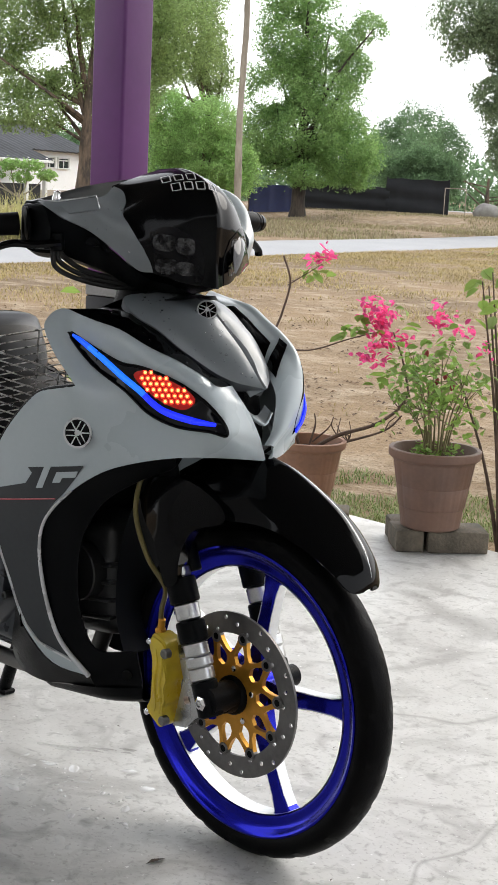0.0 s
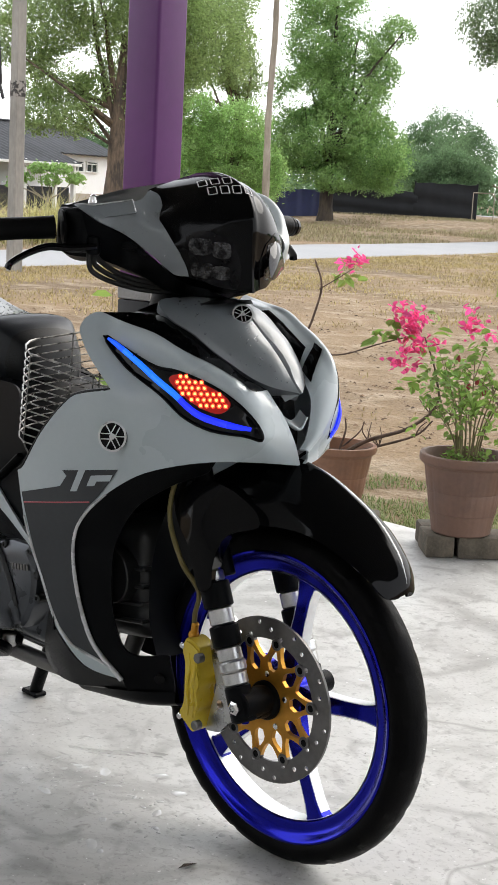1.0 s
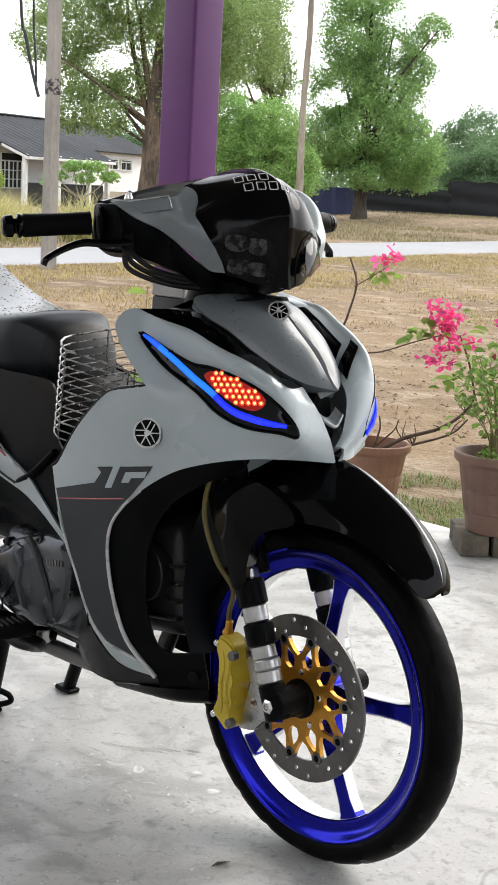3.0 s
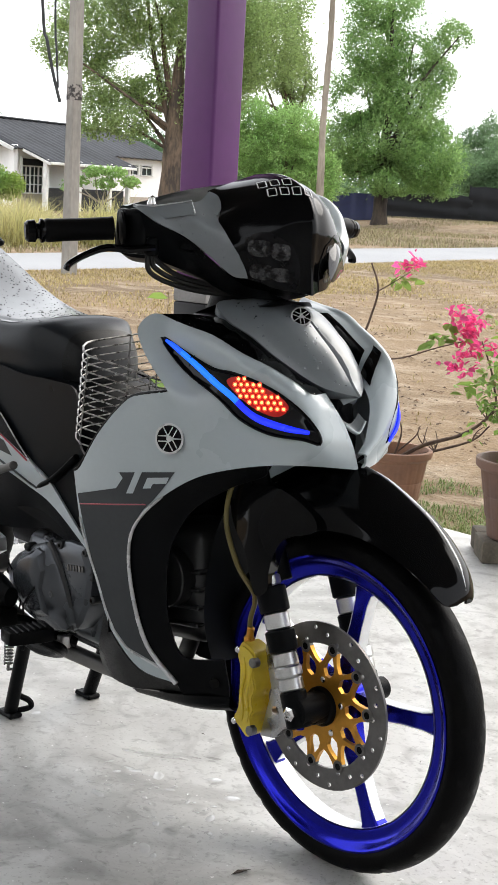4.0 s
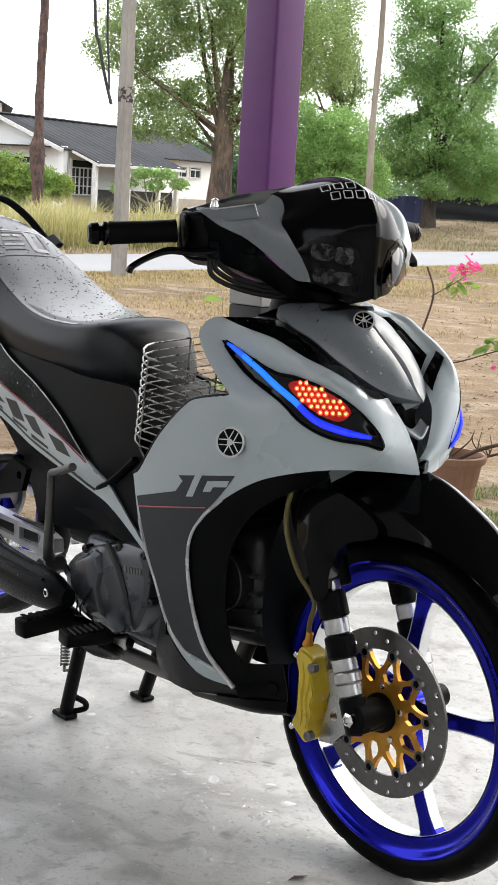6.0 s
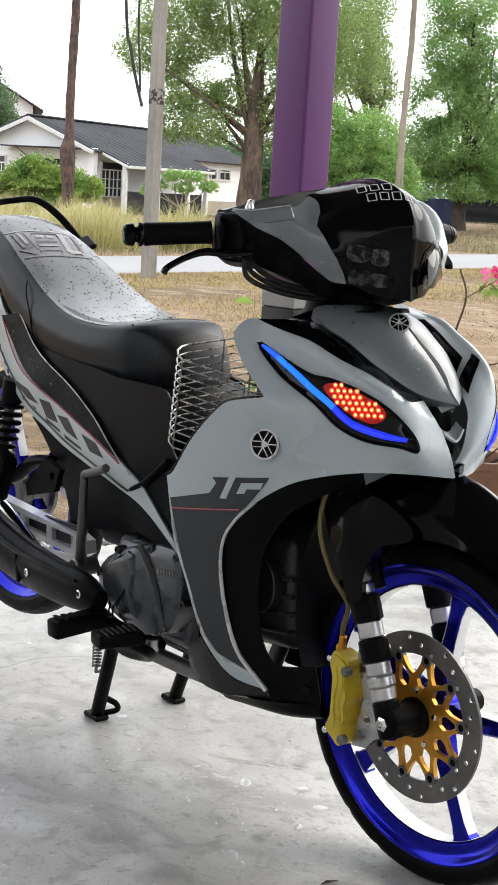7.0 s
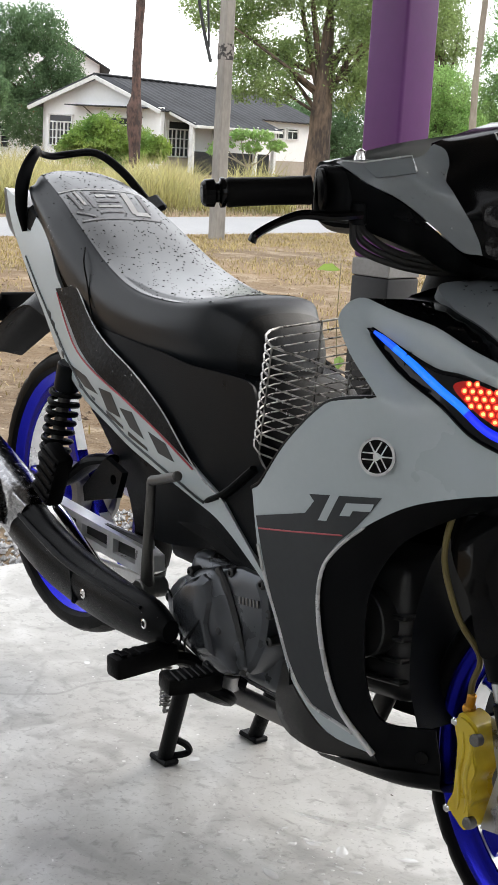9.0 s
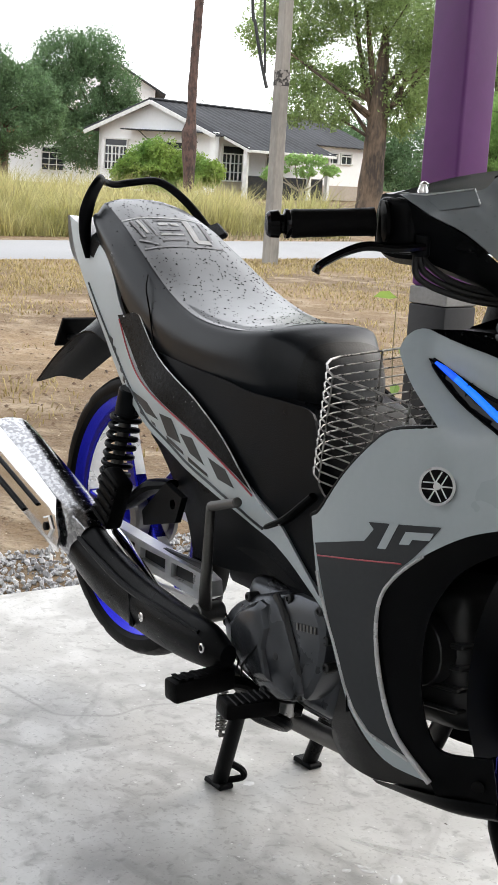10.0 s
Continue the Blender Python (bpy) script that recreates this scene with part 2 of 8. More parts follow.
def layered(name, tones, wet=0.0, bump=0.002, flecks=True, scales=(0.7, 5.0, 45.0), rough=0.45, crack=0.0, scuff=False):
    """Ground that varies at three scales; wet: how much of it is damp and shiny; crack: width of a fine net of cracks."""
    m = bpy.data.materials.new(name)
    m.use_nodes = True
    n, l = m.node_tree.nodes, m.node_tree.links
    b = n["Principled BSDF"]
    where = n.new("ShaderNodeTexCoord").outputs["Object"]

    def cloud(scale, detail=6.0, twist=0.0):
        x = n.new("ShaderNodeTexNoise")
        x.inputs["Scale"].default_value, x.inputs["Detail"].default_value, x.inputs["Distortion"].default_value = scale, detail, twist
        l.new(where, x.inputs["Vector"])
        return x.outputs["Fac"]

    def step(value, lo, hi, to0=0.0, to1=1.0):
        x = n.new("ShaderNodeMapRange")
        for key, v in zip(("From Min", "From Max", "To Min", "To Max"), (lo, hi, to0, to1)):
            x.inputs[key].default_value = v
        l.new(value, x.inputs[0])
        return x.outputs[0]

    def blend(fac, c0, c1, way="MIX"):
        x = n.new("ShaderNodeMix")
        x.data_type, x.blend_type = "RGBA", way
        l.new(fac, x.inputs[0])
        for k, c in ((6, c0), (7, c1)):
            if isinstance(c, tuple):
                x.inputs[k].default_value = (*c, 1)
            else:
                l.new(c, x.inputs[k])
        return x.outputs[2]
    broad, mid, small = (cloud(s, 8.0, 0.6) for s in scales)
    colour = blend(step(broad, 0.38, 0.62), tones[0], tones[1])
    colour = blend(step(mid, 0.48, 0.68, 0.0, 0.75), colour, tones[2])
    colour = blend(step(small, 0.56, 0.72, 0.0, 0.6), colour, tones[3])
    if scuff:
        colour = blend(step(cloud(2.1, 9.0, 2.5), 0.50, 0.66, 0.0, 0.55), colour, tones[3])
        colour = blend(step(cloud(9.0, 9.0, 1.5), 0.54, 0.70, 0.0, 0.55), colour, tones[3])
        colour = blend(step(cloud(130.0, 3.0), 0.58, 0.70, 0.0, 0.5), colour, tones[3])
    if flecks:
        colour = blend(step(cloud(scales[2] * 1.7, 2.0), 0.70, 0.74), colour, tones[4])
    gloss = step(mid, 0.3, 0.7, rough + 0.12, rough - 0.1)
    if wet:
        damp = step(cloud(1.3, 5.0, 1.2), 0.66 - wet, 0.72 - wet)
        colour = blend(damp, colour, blend(damp, colour, tones[3]))
        mixed = n.new("ShaderNodeMix")
        l.new(damp, mixed.inputs[0])
        l.new(gloss, mixed.inputs[2])
        mixed.inputs[3].default_value = 0.16
        gloss = mixed.outputs[0]
    if crack:
        net = n.new("ShaderNodeTexVoronoi")
        net.feature = "DISTANCE_TO_EDGE"
        net.inputs["Scale"].default_value = 0.55
        shake = n.new("ShaderNodeVectorMath")
        shake.operation = "MULTIPLY_ADD"
        wob = n.new("ShaderNodeTexNoise")
        wob.inputs["Scale"].default_value = 2.2
        l.new(where, wob.inputs["Vector"])
        l.new(wob.outputs["Color"], shake.inputs[0])
        shake.inputs[1].default_value = (0.5, 0.5, 0.5)
        l.new(where, shake.inputs[2])
        l.new(shake.outputs[0], net.inputs["Vector"])
        colour = blend(step(net.outputs["Distance"], crack, 0.0, 0.0, 0.55), colour, tones[3])
    l.new(colour, b.inputs["Base Color"])
    l.new(gloss, b.inputs["Roughness"])
    relief, fine = n.new("ShaderNodeBump"), n.new("ShaderNodeBump")
    relief.inputs["Distance"].default_value, fine.inputs["Distance"].default_value = bump, bump * 0.5
    l.new(mid, relief.inputs["Height"])
    l.new(small, fine.inputs["Height"])
    l.new(relief.outputs[0], fine.inputs["Normal"])
    l.new(fine.outputs[0], b.inputs["Normal"])
    return m


M_SLAB = layered("worn_concrete", ((0.57, 0.565, 0.545), (0.42, 0.413, 0.397), (0.65, 0.645, 0.63), (0.20, 0.192, 0.18), (0.70, 0.695, 0.68)), wet=0.04, bump=0.002, rough=0.42, crack=0.004, scuff=True)
M_DIRT = layered("dry_soil", ((0.215, 0.145, 0.078), (0.13, 0.085, 0.044), (0.32, 0.25, 0.165), (0.058, 0.038, 0.02), (0.5, 0.42, 0.3)), bump=0.05, rough=0.95, scales=(0.45, 3.6, 34.0))
# pale base colour stands in for the sky's glint on wet spots
M_GLINT = mat("pale_water_glint", (0.66, 0.66, 0.65), rough=0.05, rough_vary=0.0, spec=0.7)
M_LITTER = mat("dead_leaf", (0.06, 0.04, 0.025), (0.03, 0.02, 0.015), rough=0.8)
M_YARDBITS = mat("dry_leaf_litter", (0.16, 0.10, 0.058), (0.075, 0.047, 0.028), scale=3, rough=0.95, island=0.5)
M_ROAD = mat("pale_asphalt", (0.285, 0.288, 0.295), (0.23, 0.233, 0.24), scale=0.5, rough=0.75, bump=0.004, fine=60)
M_GRAVEL = mat("grey_gravel", (0.56, 0.57, 0.58), (0.3, 0.3, 0.31), scale=9, rough=0.9, island=0.4)
M_PURPLE = mat("purple_gloss_paint", (0.112, 0.022, 0.142), (0.09, 0.018, 0.115), scale=3, rough=0.42, bump=0.0004, fine=30)
M_BAND = mat("white_paint", (0.26, 0.255, 0.25), (0.17, 0.165, 0.16), rough=0.5)
M_BASEPAINT = mat("dark_grey_paint", (0.013, 0.013, 0.014), (0.008, 0.008, 0.009), rough=0.5, spec=0.3, bump=0.0006, fine=60)
M_WALL = mat("pale_wall", (0.74, 0.74, 0.73), (0.66, 0.66, 0.65), scale=1.0, rough=0.8, bump=0.001, fine=80)
M_CEIL = mat("ceiling_boards", (0.22, 0.22, 0.22), (0.17, 0.17, 0.17), scale=0.8, rough=0.85)
M_WHITEWALL = mat("white_render", (0.92, 0.92, 0.92), (0.85, 0.85, 0.84), scale=0.4, rough=0.85, fine=8)
M_BEIGE = mat("beige_render", (0.46, 0.40, 0.34), (0.36, 0.31, 0.26), scale=0.5, rough=0.9, fine=8)
M_ROOF = mat("weathered_roof_sheet", (0.075, 0.078, 0.085), (0.045, 0.047, 0.052), scale=0.5, rough=0.9, spec=0.2, fine=6, contrast=0.5)
M_REDROOF = mat("red_roof_tile", (0.42, 0.14, 0.07), (0.28, 0.09, 0.05), scale=0.7, rough=0.8, fine=8)
M_TRIM = mat("white_timber", (0.78, 0.78, 0.76), rough=0.6)
M_PANE = mat("dark_glass", (0.03, 0.035, 0.04), rough=0.12, rough_vary=0.03)
M_POLE = mat("cast_concrete", (0.30, 0.28, 0.25), (0.18, 0.168, 0.15), scale=2.5, rough=0.9, bump=0.004, fine=30, stretch=(1, 1, 0.35))
M_CABLE = mat("black_cable", (0.008, 0.008, 0.008), rough=0.6)
M_PALM = mat("mottled_palm_bark", (0.13, 0.08, 0.066), (0.05, 0.036, 0.032), scale=9, rough=0.95, bump=0.03, fine=22, contrast=0.7, stretch=(1, 1, 0.5))
M_STAIN = mat("stained_concrete", (0.24, 0.22, 0.20), (0.03, 0.027, 0.025), scale=16, rough=0.9, bump=0.004, fine=30, contrast=0.9)
M_BARK = mat("grey_brown_bark", (0.16, 0.115, 0.08), (0.05, 0.038, 0.03), scale=3.5, rough=0.95, bump=0.03, fine=14, contrast=0.6, stretch=(1, 1, 0.3))
M_DARKBARK = mat("dark_bark", (0.075, 0.058, 0.046), (0.025, 0.02, 0.017), scale=4, rough=0.95, bump=0.03, fine=14, contrast=0.6, stretch=(1, 1, 0.3))
M_PALE_BARK = mat("pale_bark", (0.34, 0.30, 0.24), (0.2, 0.17, 0.13), scale=2.5, rough=0.95, bump=0.02, fine=12, stretch=(1, 1, 0.4))
M_LEAF_A = leafy("leaf_olive", (0.33, 0.43, 0.17), (0.20, 0.29, 0.10))
M_LEAF_B = leafy("leaf_bright", (0.31, 0.46, 0.17), (0.17, 0.31, 0.09))
M_LEAF_C = leafy("leaf_mid", (0.38, 0.55, 0.2), (0.25, 0.42, 0.13))
M_LEAF_D = leafy("leaf_far", (0.17, 0.27, 0.13), (0.11, 0.19, 0.09))
M_LEAF_E = leafy("leaf_grey_green", (0.25, 0.32, 0.18), (0.15, 0.21, 0.11))
M_LEAF_POT = leafy("leaf_fresh", (0.36, 0.45, 0.10), (0.14, 0.28, 0.065), 0.45)
M_PETAL = leafy("pink_bract", (0.90, 0.14, 0.43), (0.80, 0.09, 0.27), 0.5)
M_GRASS = leafy("tall_grass", (0.56, 0.49, 0.25), (0.35, 0.34, 0.13), 0.4)
M_STRAW = leafy("dry_grass", (0.40, 0.32, 0.13), (0.25, 0.19, 0.075), 0.25)
M_VERGE = leafy("verge_weeds", (0.25, 0.245, 0.115), (0.22, 0.165, 0.10), 0.25)
M_LAWN = leafy("short_grass", (0.25, 0.30, 0.10), (0.15, 0.20, 0.06), 0.25)
M_TARP = mat("black_tarpaulin", (0.014, 0.015, 0.018), rough=0.65, spec=0.25, bump=0.01, fine=4)
M_BLUETARP = mat("blue_tarpaulin", (0.03, 0.04, 0.13), rough=0.5)
M_ROCK = mat("grey_lump", (0.26, 0.25, 0.23), (0.14, 0.13, 0.12), scale=1.5, rough=0.95, fine=10)
M_POT = mat("brown_plastic_pot", (0.17, 0.095, 0.066), (0.12, 0.068, 0.05), scale=9, rough=0.55, bump=0.0006, fine=90)
M_TERRA = mat("terracotta_pot", (0.29, 0.145, 0.08), (0.2, 0.1, 0.058), scale=9, rough=0.6, bump=0.0006, fine=90)
M_SOIL = mat("potting_soil", (0.07, 0.045, 0.03), (0.03, 0.02, 0.015), scale=40, rough=1.0, bump=0.01, fine=90)
M_BRICK = mat("weathered_block", (0.15, 0.125, 0.095), (0.075, 0.066, 0.05), scale=14, rough=0.95, bump=0.003, fine=120, pieces=0.15)
M_STEM = mat("woody_stem", (0.15, 0.10, 0.075), (0.08, 0.055, 0.04), scale=30, rough=0.9, bump=0.001, fine=200)
M_STEM_GREEN = mat("green_stem", (0.21, 0.19, 0.085), (0.15, 0.11, 0.065), scale=20, rough=0.7)


def level_ground(x, y):
    """Level round the porch, falling away gently past the road."""
    r = math.hypot(x, y)
    return -0.04 - 0.008 * max(0.0, r - 25.0)


def ground_height(x, y):
    """The field rises a little past the road bend."""
    a, b = min(max((y - 41.5) / 7.0, 0.0), 1.0), min(max((-27.0 - x) / 7.0, 0.0), 1.0)
    return level_ground(x, y) + 0.45 * a * a * (3 - 2 * a) * b * b * (3 - 2 * b)


def road_near(y):
    return -11.55 - 0.13 * y - 0.004 * y * y


def road_width(y):
    return 2.25 + 0.028 * max(0.0, y)


SLAB_BACK, SLAB_SIDE = -1.93, 1.96

# ---------------------------------------------------------------- ground, road, slab
def build_ground():
    rs = np.concatenate([np.linspace(0, 6, 16), np.geomspace(6.6, 900, 60)])
    n = 120
    v, f = [(0, 0, -0.04)], []
    for r in rs[1:]:
        for j in range(n):
            t = 2 * math.pi * j / n
            x, y = r * math.cos(t), r * math.sin(t)
            rough = 0.02 * noise.noise((x * 0.8, y * 0.8, 0)) + 0.05 * noise.noise((x * 0.12, y * 0.12, 3)) if 3.5 < r < 200 else 0
            v.append((x, y, max(-0.008 * 120 - 0.04, ground_height(x, y)) + min(0.0, rough)))
    for j in range(n):
        f.append((0, 1 + j, 1 + (j + 1) % n))
    for i in range(len(rs) - 2):
        for j in range(n):
            j2 = (j + 1) % n
            f.append((1 + i * n + j, 1 + (i + 1) * n + j, 1 + (i + 1) * n + j2, 1 + i * n + j2))
    single("ground", (v, f), M_DIRT, "dry sandy brown yard soil with sparse grass", "ground", kind="structure")


def build_road():
    rows = []
    for y in np.linspace(-60, 130, 120):
        x, w = road_near(y), road_width(y)
        rows.append([(x - w * s, y, ground_height(x, y) + h) for s, h in ((-0.03, -0.03), (0, 0.02), (0.25, 0.045), (0.5, 0.055), (0.75, 0.045), (1, 0.02), (1.03, -0.03))])
    single("road", grid(rows), M_ROAD, "narrow pale grey asphalt lane past the yard", "road", kind="structure")


def build_slab():
    v, f = block(((SLAB_BACK + 5.0) / 2, (SLAB_SIDE - 4.5) / 2, -0.08), (5.0 - SLAB_BACK, SLAB_SIDE + 4.5, 0.16), edge=0.012, seg=2)
    single("floor", (v, f), M_SLAB, "worn grey cement porch floor with damp patches", "floor", kind="structure")


build_ground()
build_road()
build_slab()

# ---------------------------------------------------------------- porch: post, and an unseen roof and walls that shape the light
def build_post():
    post = thing("porch_post", "purple painted square steel post with dark base", "post", (-1.46, 0.93, 0), kind="structure", turn=8)
    part("shaft", block((0, 0, 1.995), (0.112, 0.112, 2.43), edge=0.009, seg=3), M_PURPLE, post)
    part("band", block((0, 0, 0.759), (0.115, 0.115, 0.04), edge=0.003), M_BAND, post, "white painted band")
    part("base", block((0, 0, 0.369), (0.114, 0.114, 0.738), edge=0.006, seg=2), M_BASEPAINT, post, "dark grey painted base")


build_post()
# assumed roof out of view; its size and tone are set for the light
single("ceiling", block((0.7, -0.55, 3.26), (5.8, 5.5, 0.1)), M_CEIL, "unseen flat dark grey porch ceiling, assumed, shading the bike", "ceiling", kind="structure")
# three walls added out of view, to block and bounce light on the bike
single("unseen_wall_south", block((0.6, -4.3, 1.5), (6.5, 0.2, 3.1)), M_WALL, "unseen plain pale wall added to shape light and reflections", "wall", kind="structure")
single("unseen_wall_east", block((3.6, -2.2, 1.5), (0.2, 4.0, 3.1)), M_WALL, "unseen plain pale wall added to shape light and reflections", "wall", kind="structure")
single("unseen_wall_west", block((-2.1, -2.9, 1.5), (0.2, 2.6, 3.1)), M_WALL, "unseen plain pale wall added to shape light and reflections", "wall", kind="structure")


# ---------------------------------------------------------------- poles
def build_utility_pole():
    x, y = -12.15, 8.05
    pole = thing("utility_pole", "square grey concrete utility pole beside the road", "pole", (x, y, ground_height(x, y)))
    rows = []
    for z, w in ((-0.3, 0.076), (0.0, 0.074), (3.0, 0.064), (7.6, 0.05)):
        rows.append([(w * a, w * b, z) for a, b in ((-1, -0.75), (-0.75, -1), (0.75, -1), (1, -0.75), (1, 0.75), (0.75, 1), (-0.75, 1), (-1, 0.75))])
    part("shaft", grid(rows, True, True), M_POLE, pole, sharp=20)
    part("band", block((0, 0, 2.06), (0.138, 0.138, 0.19), edge=0.01), M_STAIN, pole, "dark weathered band")
    for pts, r in (([(-0.78, -0.10, 5.2), (-0.60, -0.05, 2.98), (-0.52, -0.04, 2.66), (-0.41, -0.016, 2.275), (-0.31, 0.02, 1.957)], 0.020), ([(-0.62, 0.1, 5.0), (-0.51, 0.06, 2.99), (-0.43, 0.037, 2.536), (-0.35, 0.015, 2.12)], 0.014)):
        part("cable", sweep(spline(pts, 8), r, 6), M_CABLE, pole, "slack black cable hanging loose")


def build_trunk_pole(name, label, x, y, h, r, material, bulge=False, lean=0.0):
    base = ground_height(x, y)
    pole = thing(name, label, "tree trunk", (x, y, base))
    def swell(z):
        return 0.5 * math.exp(-((z - 2.0) / (0.25 if z > 2.0 else 1.0)) ** 2) if bulge else 0.0
    hs = np.linspace(-0.3, h, 60)
    pts = [(lean * z / h + 0.02 * math.sin(z * 1.3) - swell(z) * r * 0.45, 0.02 * math.cos(z) - swell(z) * r * 0.6, z) for z in hs]
    rs = [r * (1.15 - 0.4 * z / h) * (1 + swell(z)) * (1 + 0.05 * noise.noise((z * 4, r, 0))) for z in hs]
    v, f = sweep(pts, rs, 14)
    v = [(px + 0.04 * r / 0.15 * noise.noise((px * 5, py * 5, pz * 2.2)), py, pz) for px, py, pz in v]
    part("trunk", (v, f), material, pole)


build_utility_pole()
build_trunk_pole("palm_trunk", "bare brown palm trunk with a swollen middle", -34.2, 20.7, 9.0, 0.135, M_PALM, True, 0.1)
build_trunk_pole("slim_tree_trunk", "straight pale bare tree trunk", -30.3, 30.3, 9.0, 0.105, M_PALE_BARK, False, 0.1)


# ---------------------------------------------------------------- trees
def leaf_cloud(rng, blobs, count, size, gap=0.0, droop=0.0):
    """Loose leaves in clumps on the outside of a few uneven blobs: (centre, radii)."""
    count, size = int(count * 2.0), size * 0.68
    w = np.array([b[1][0] * b[1][1] * b[1][2] for b in blobs]) ** 0.7
    pick = rng.choice(len(blobs), count, p=w / w.sum())
    c = np.array([b[0] for b in blobs])[pick]
    rr = np.array([b[1] for b in blobs])[pick]
    d = rng.normal(size=(count, 3))
    d /= np.linalg.norm(d, axis=1)[:, None]
    rad = rng.uniform(0.25, 1.0, count) ** 0.5
    rad = rad * (1 + 0.42 * np.array([noise.noise((q[0] * 2.3 + o[0], q[1] * 2.3 + o[1], q[2] * 2.3)) for q, o in zip(d, c)])) + 0.12 * np.abs(rng.normal(size=count)) * (rng.uniform(size=count) < 0.25)
    p = c + d * rr * rad[:, None]
    lump = np.array([noise.noise((q[0] * 0.9, q[1] * 0.9, q[2] * 0.9)) for q in p])
    keep = lump > -0.35 + gap
    p = p[keep]
    n = len(p)
    a = rng.normal(size=(n, 3))
    a /= np.linalg.norm(a, axis=1)[:, None]
    a[:, 2] -= droop
    b = np.cross(a, rng.normal(size=(n, 3)))
    b /= np.linalg.norm(b, axis=1)[:, None] + 1e-9
    s = (size * rng.uniform(0.6, 1.4, n))[:, None]
    k = np.cross(a, b) * s * 0.18
    quad = np.stack([p - a * s, p + b * s * 0.45 + k, p + a * s, p - b * s * 0.45 + k], 1).reshape(-1, 3)
    f = (np.arange(n)[:, None] * 4 + np.arange(4)).tolist()
    return quad.tolist(), [tuple(q) for q in f]


def build_tree(name, label, at, trunk, limbs, blobs, count, size, leaf, bark=None, gap=0.0, droop=0.0, seed=1):
    """trunk: (points, radii); limbs: lists of points, tapering; blobs: crown clumps, all from the tree's foot."""
    rng = np.random.default_rng(seed)
    tree = thing(name, label, "tree", (at[0], at[1], ground_height(*at)))
    pts = spline(trunk[0], 6)
    v, f = sweep(pts, trunk[1], 14)
    v = [(x + 0.12 * trunk[1][0] * noise.noise((x * 4, y * 4, z * 1.5)), y + 0.12 * trunk[1][0] * noise.noise((x * 4, y * 4, z * 1.5 + 9)), z) for x, y, z in v]
    geos = [(v, f)] + [sweep(spline(l, 5), [r0, r0 * 0.25], 8) for l, r0 in limbs]
    part("trunk", join(*geos), bark or M_BARK, tree)
    part("crown", leaf_cloud(rng, blobs, count, size, gap, droop), leaf, tree, smooth=False)
    return tree


def random_limbs(rng, start, blobs, n, r):
    out = []
    for i in range(n):
        c, rr = blobs[rng.integers(len(blobs))]
        e = np.array(c) + rng.normal(size=3) * np.array(rr) * 0.4
        s = np.array(start) + np.array((0, 0, rng.uniform(-0.8, 1.0)))
        m = (s + e) / 2 + rng.normal(size=3) * 0.3 + np.array((0, 0, 0.3))
        out.append(([tuple(s), tuple(m), tuple(e)], r * rng.uniform(0.5, 1.0)))
    return out


def cross_view(x, y, d):
    """d metres to the right, seen from the porch, as an (x, y) offset at (x, y)."""
    r = math.hypot(x - 1.4, y + 1.55)
    return ((y + 1.55) / r * d, -(x - 1.4) / r * d)


def blobs_at(at, rows):
    """Crown clumps from rows of (right, away, up, radius across, radius up)."""
    out = []
    for right, away, up, ra, ru in rows:
        ox, oy = cross_view(*at, right)
        r = math.hypot(at[0] - 1.4, at[1] + 1.55)
        ax, ay = (at[0] - 1.4) / r * away, (at[1] + 1.55) / r * away
        out.append(((ox + ax, oy + ay, up), (ra, ra, ru)))
    return out


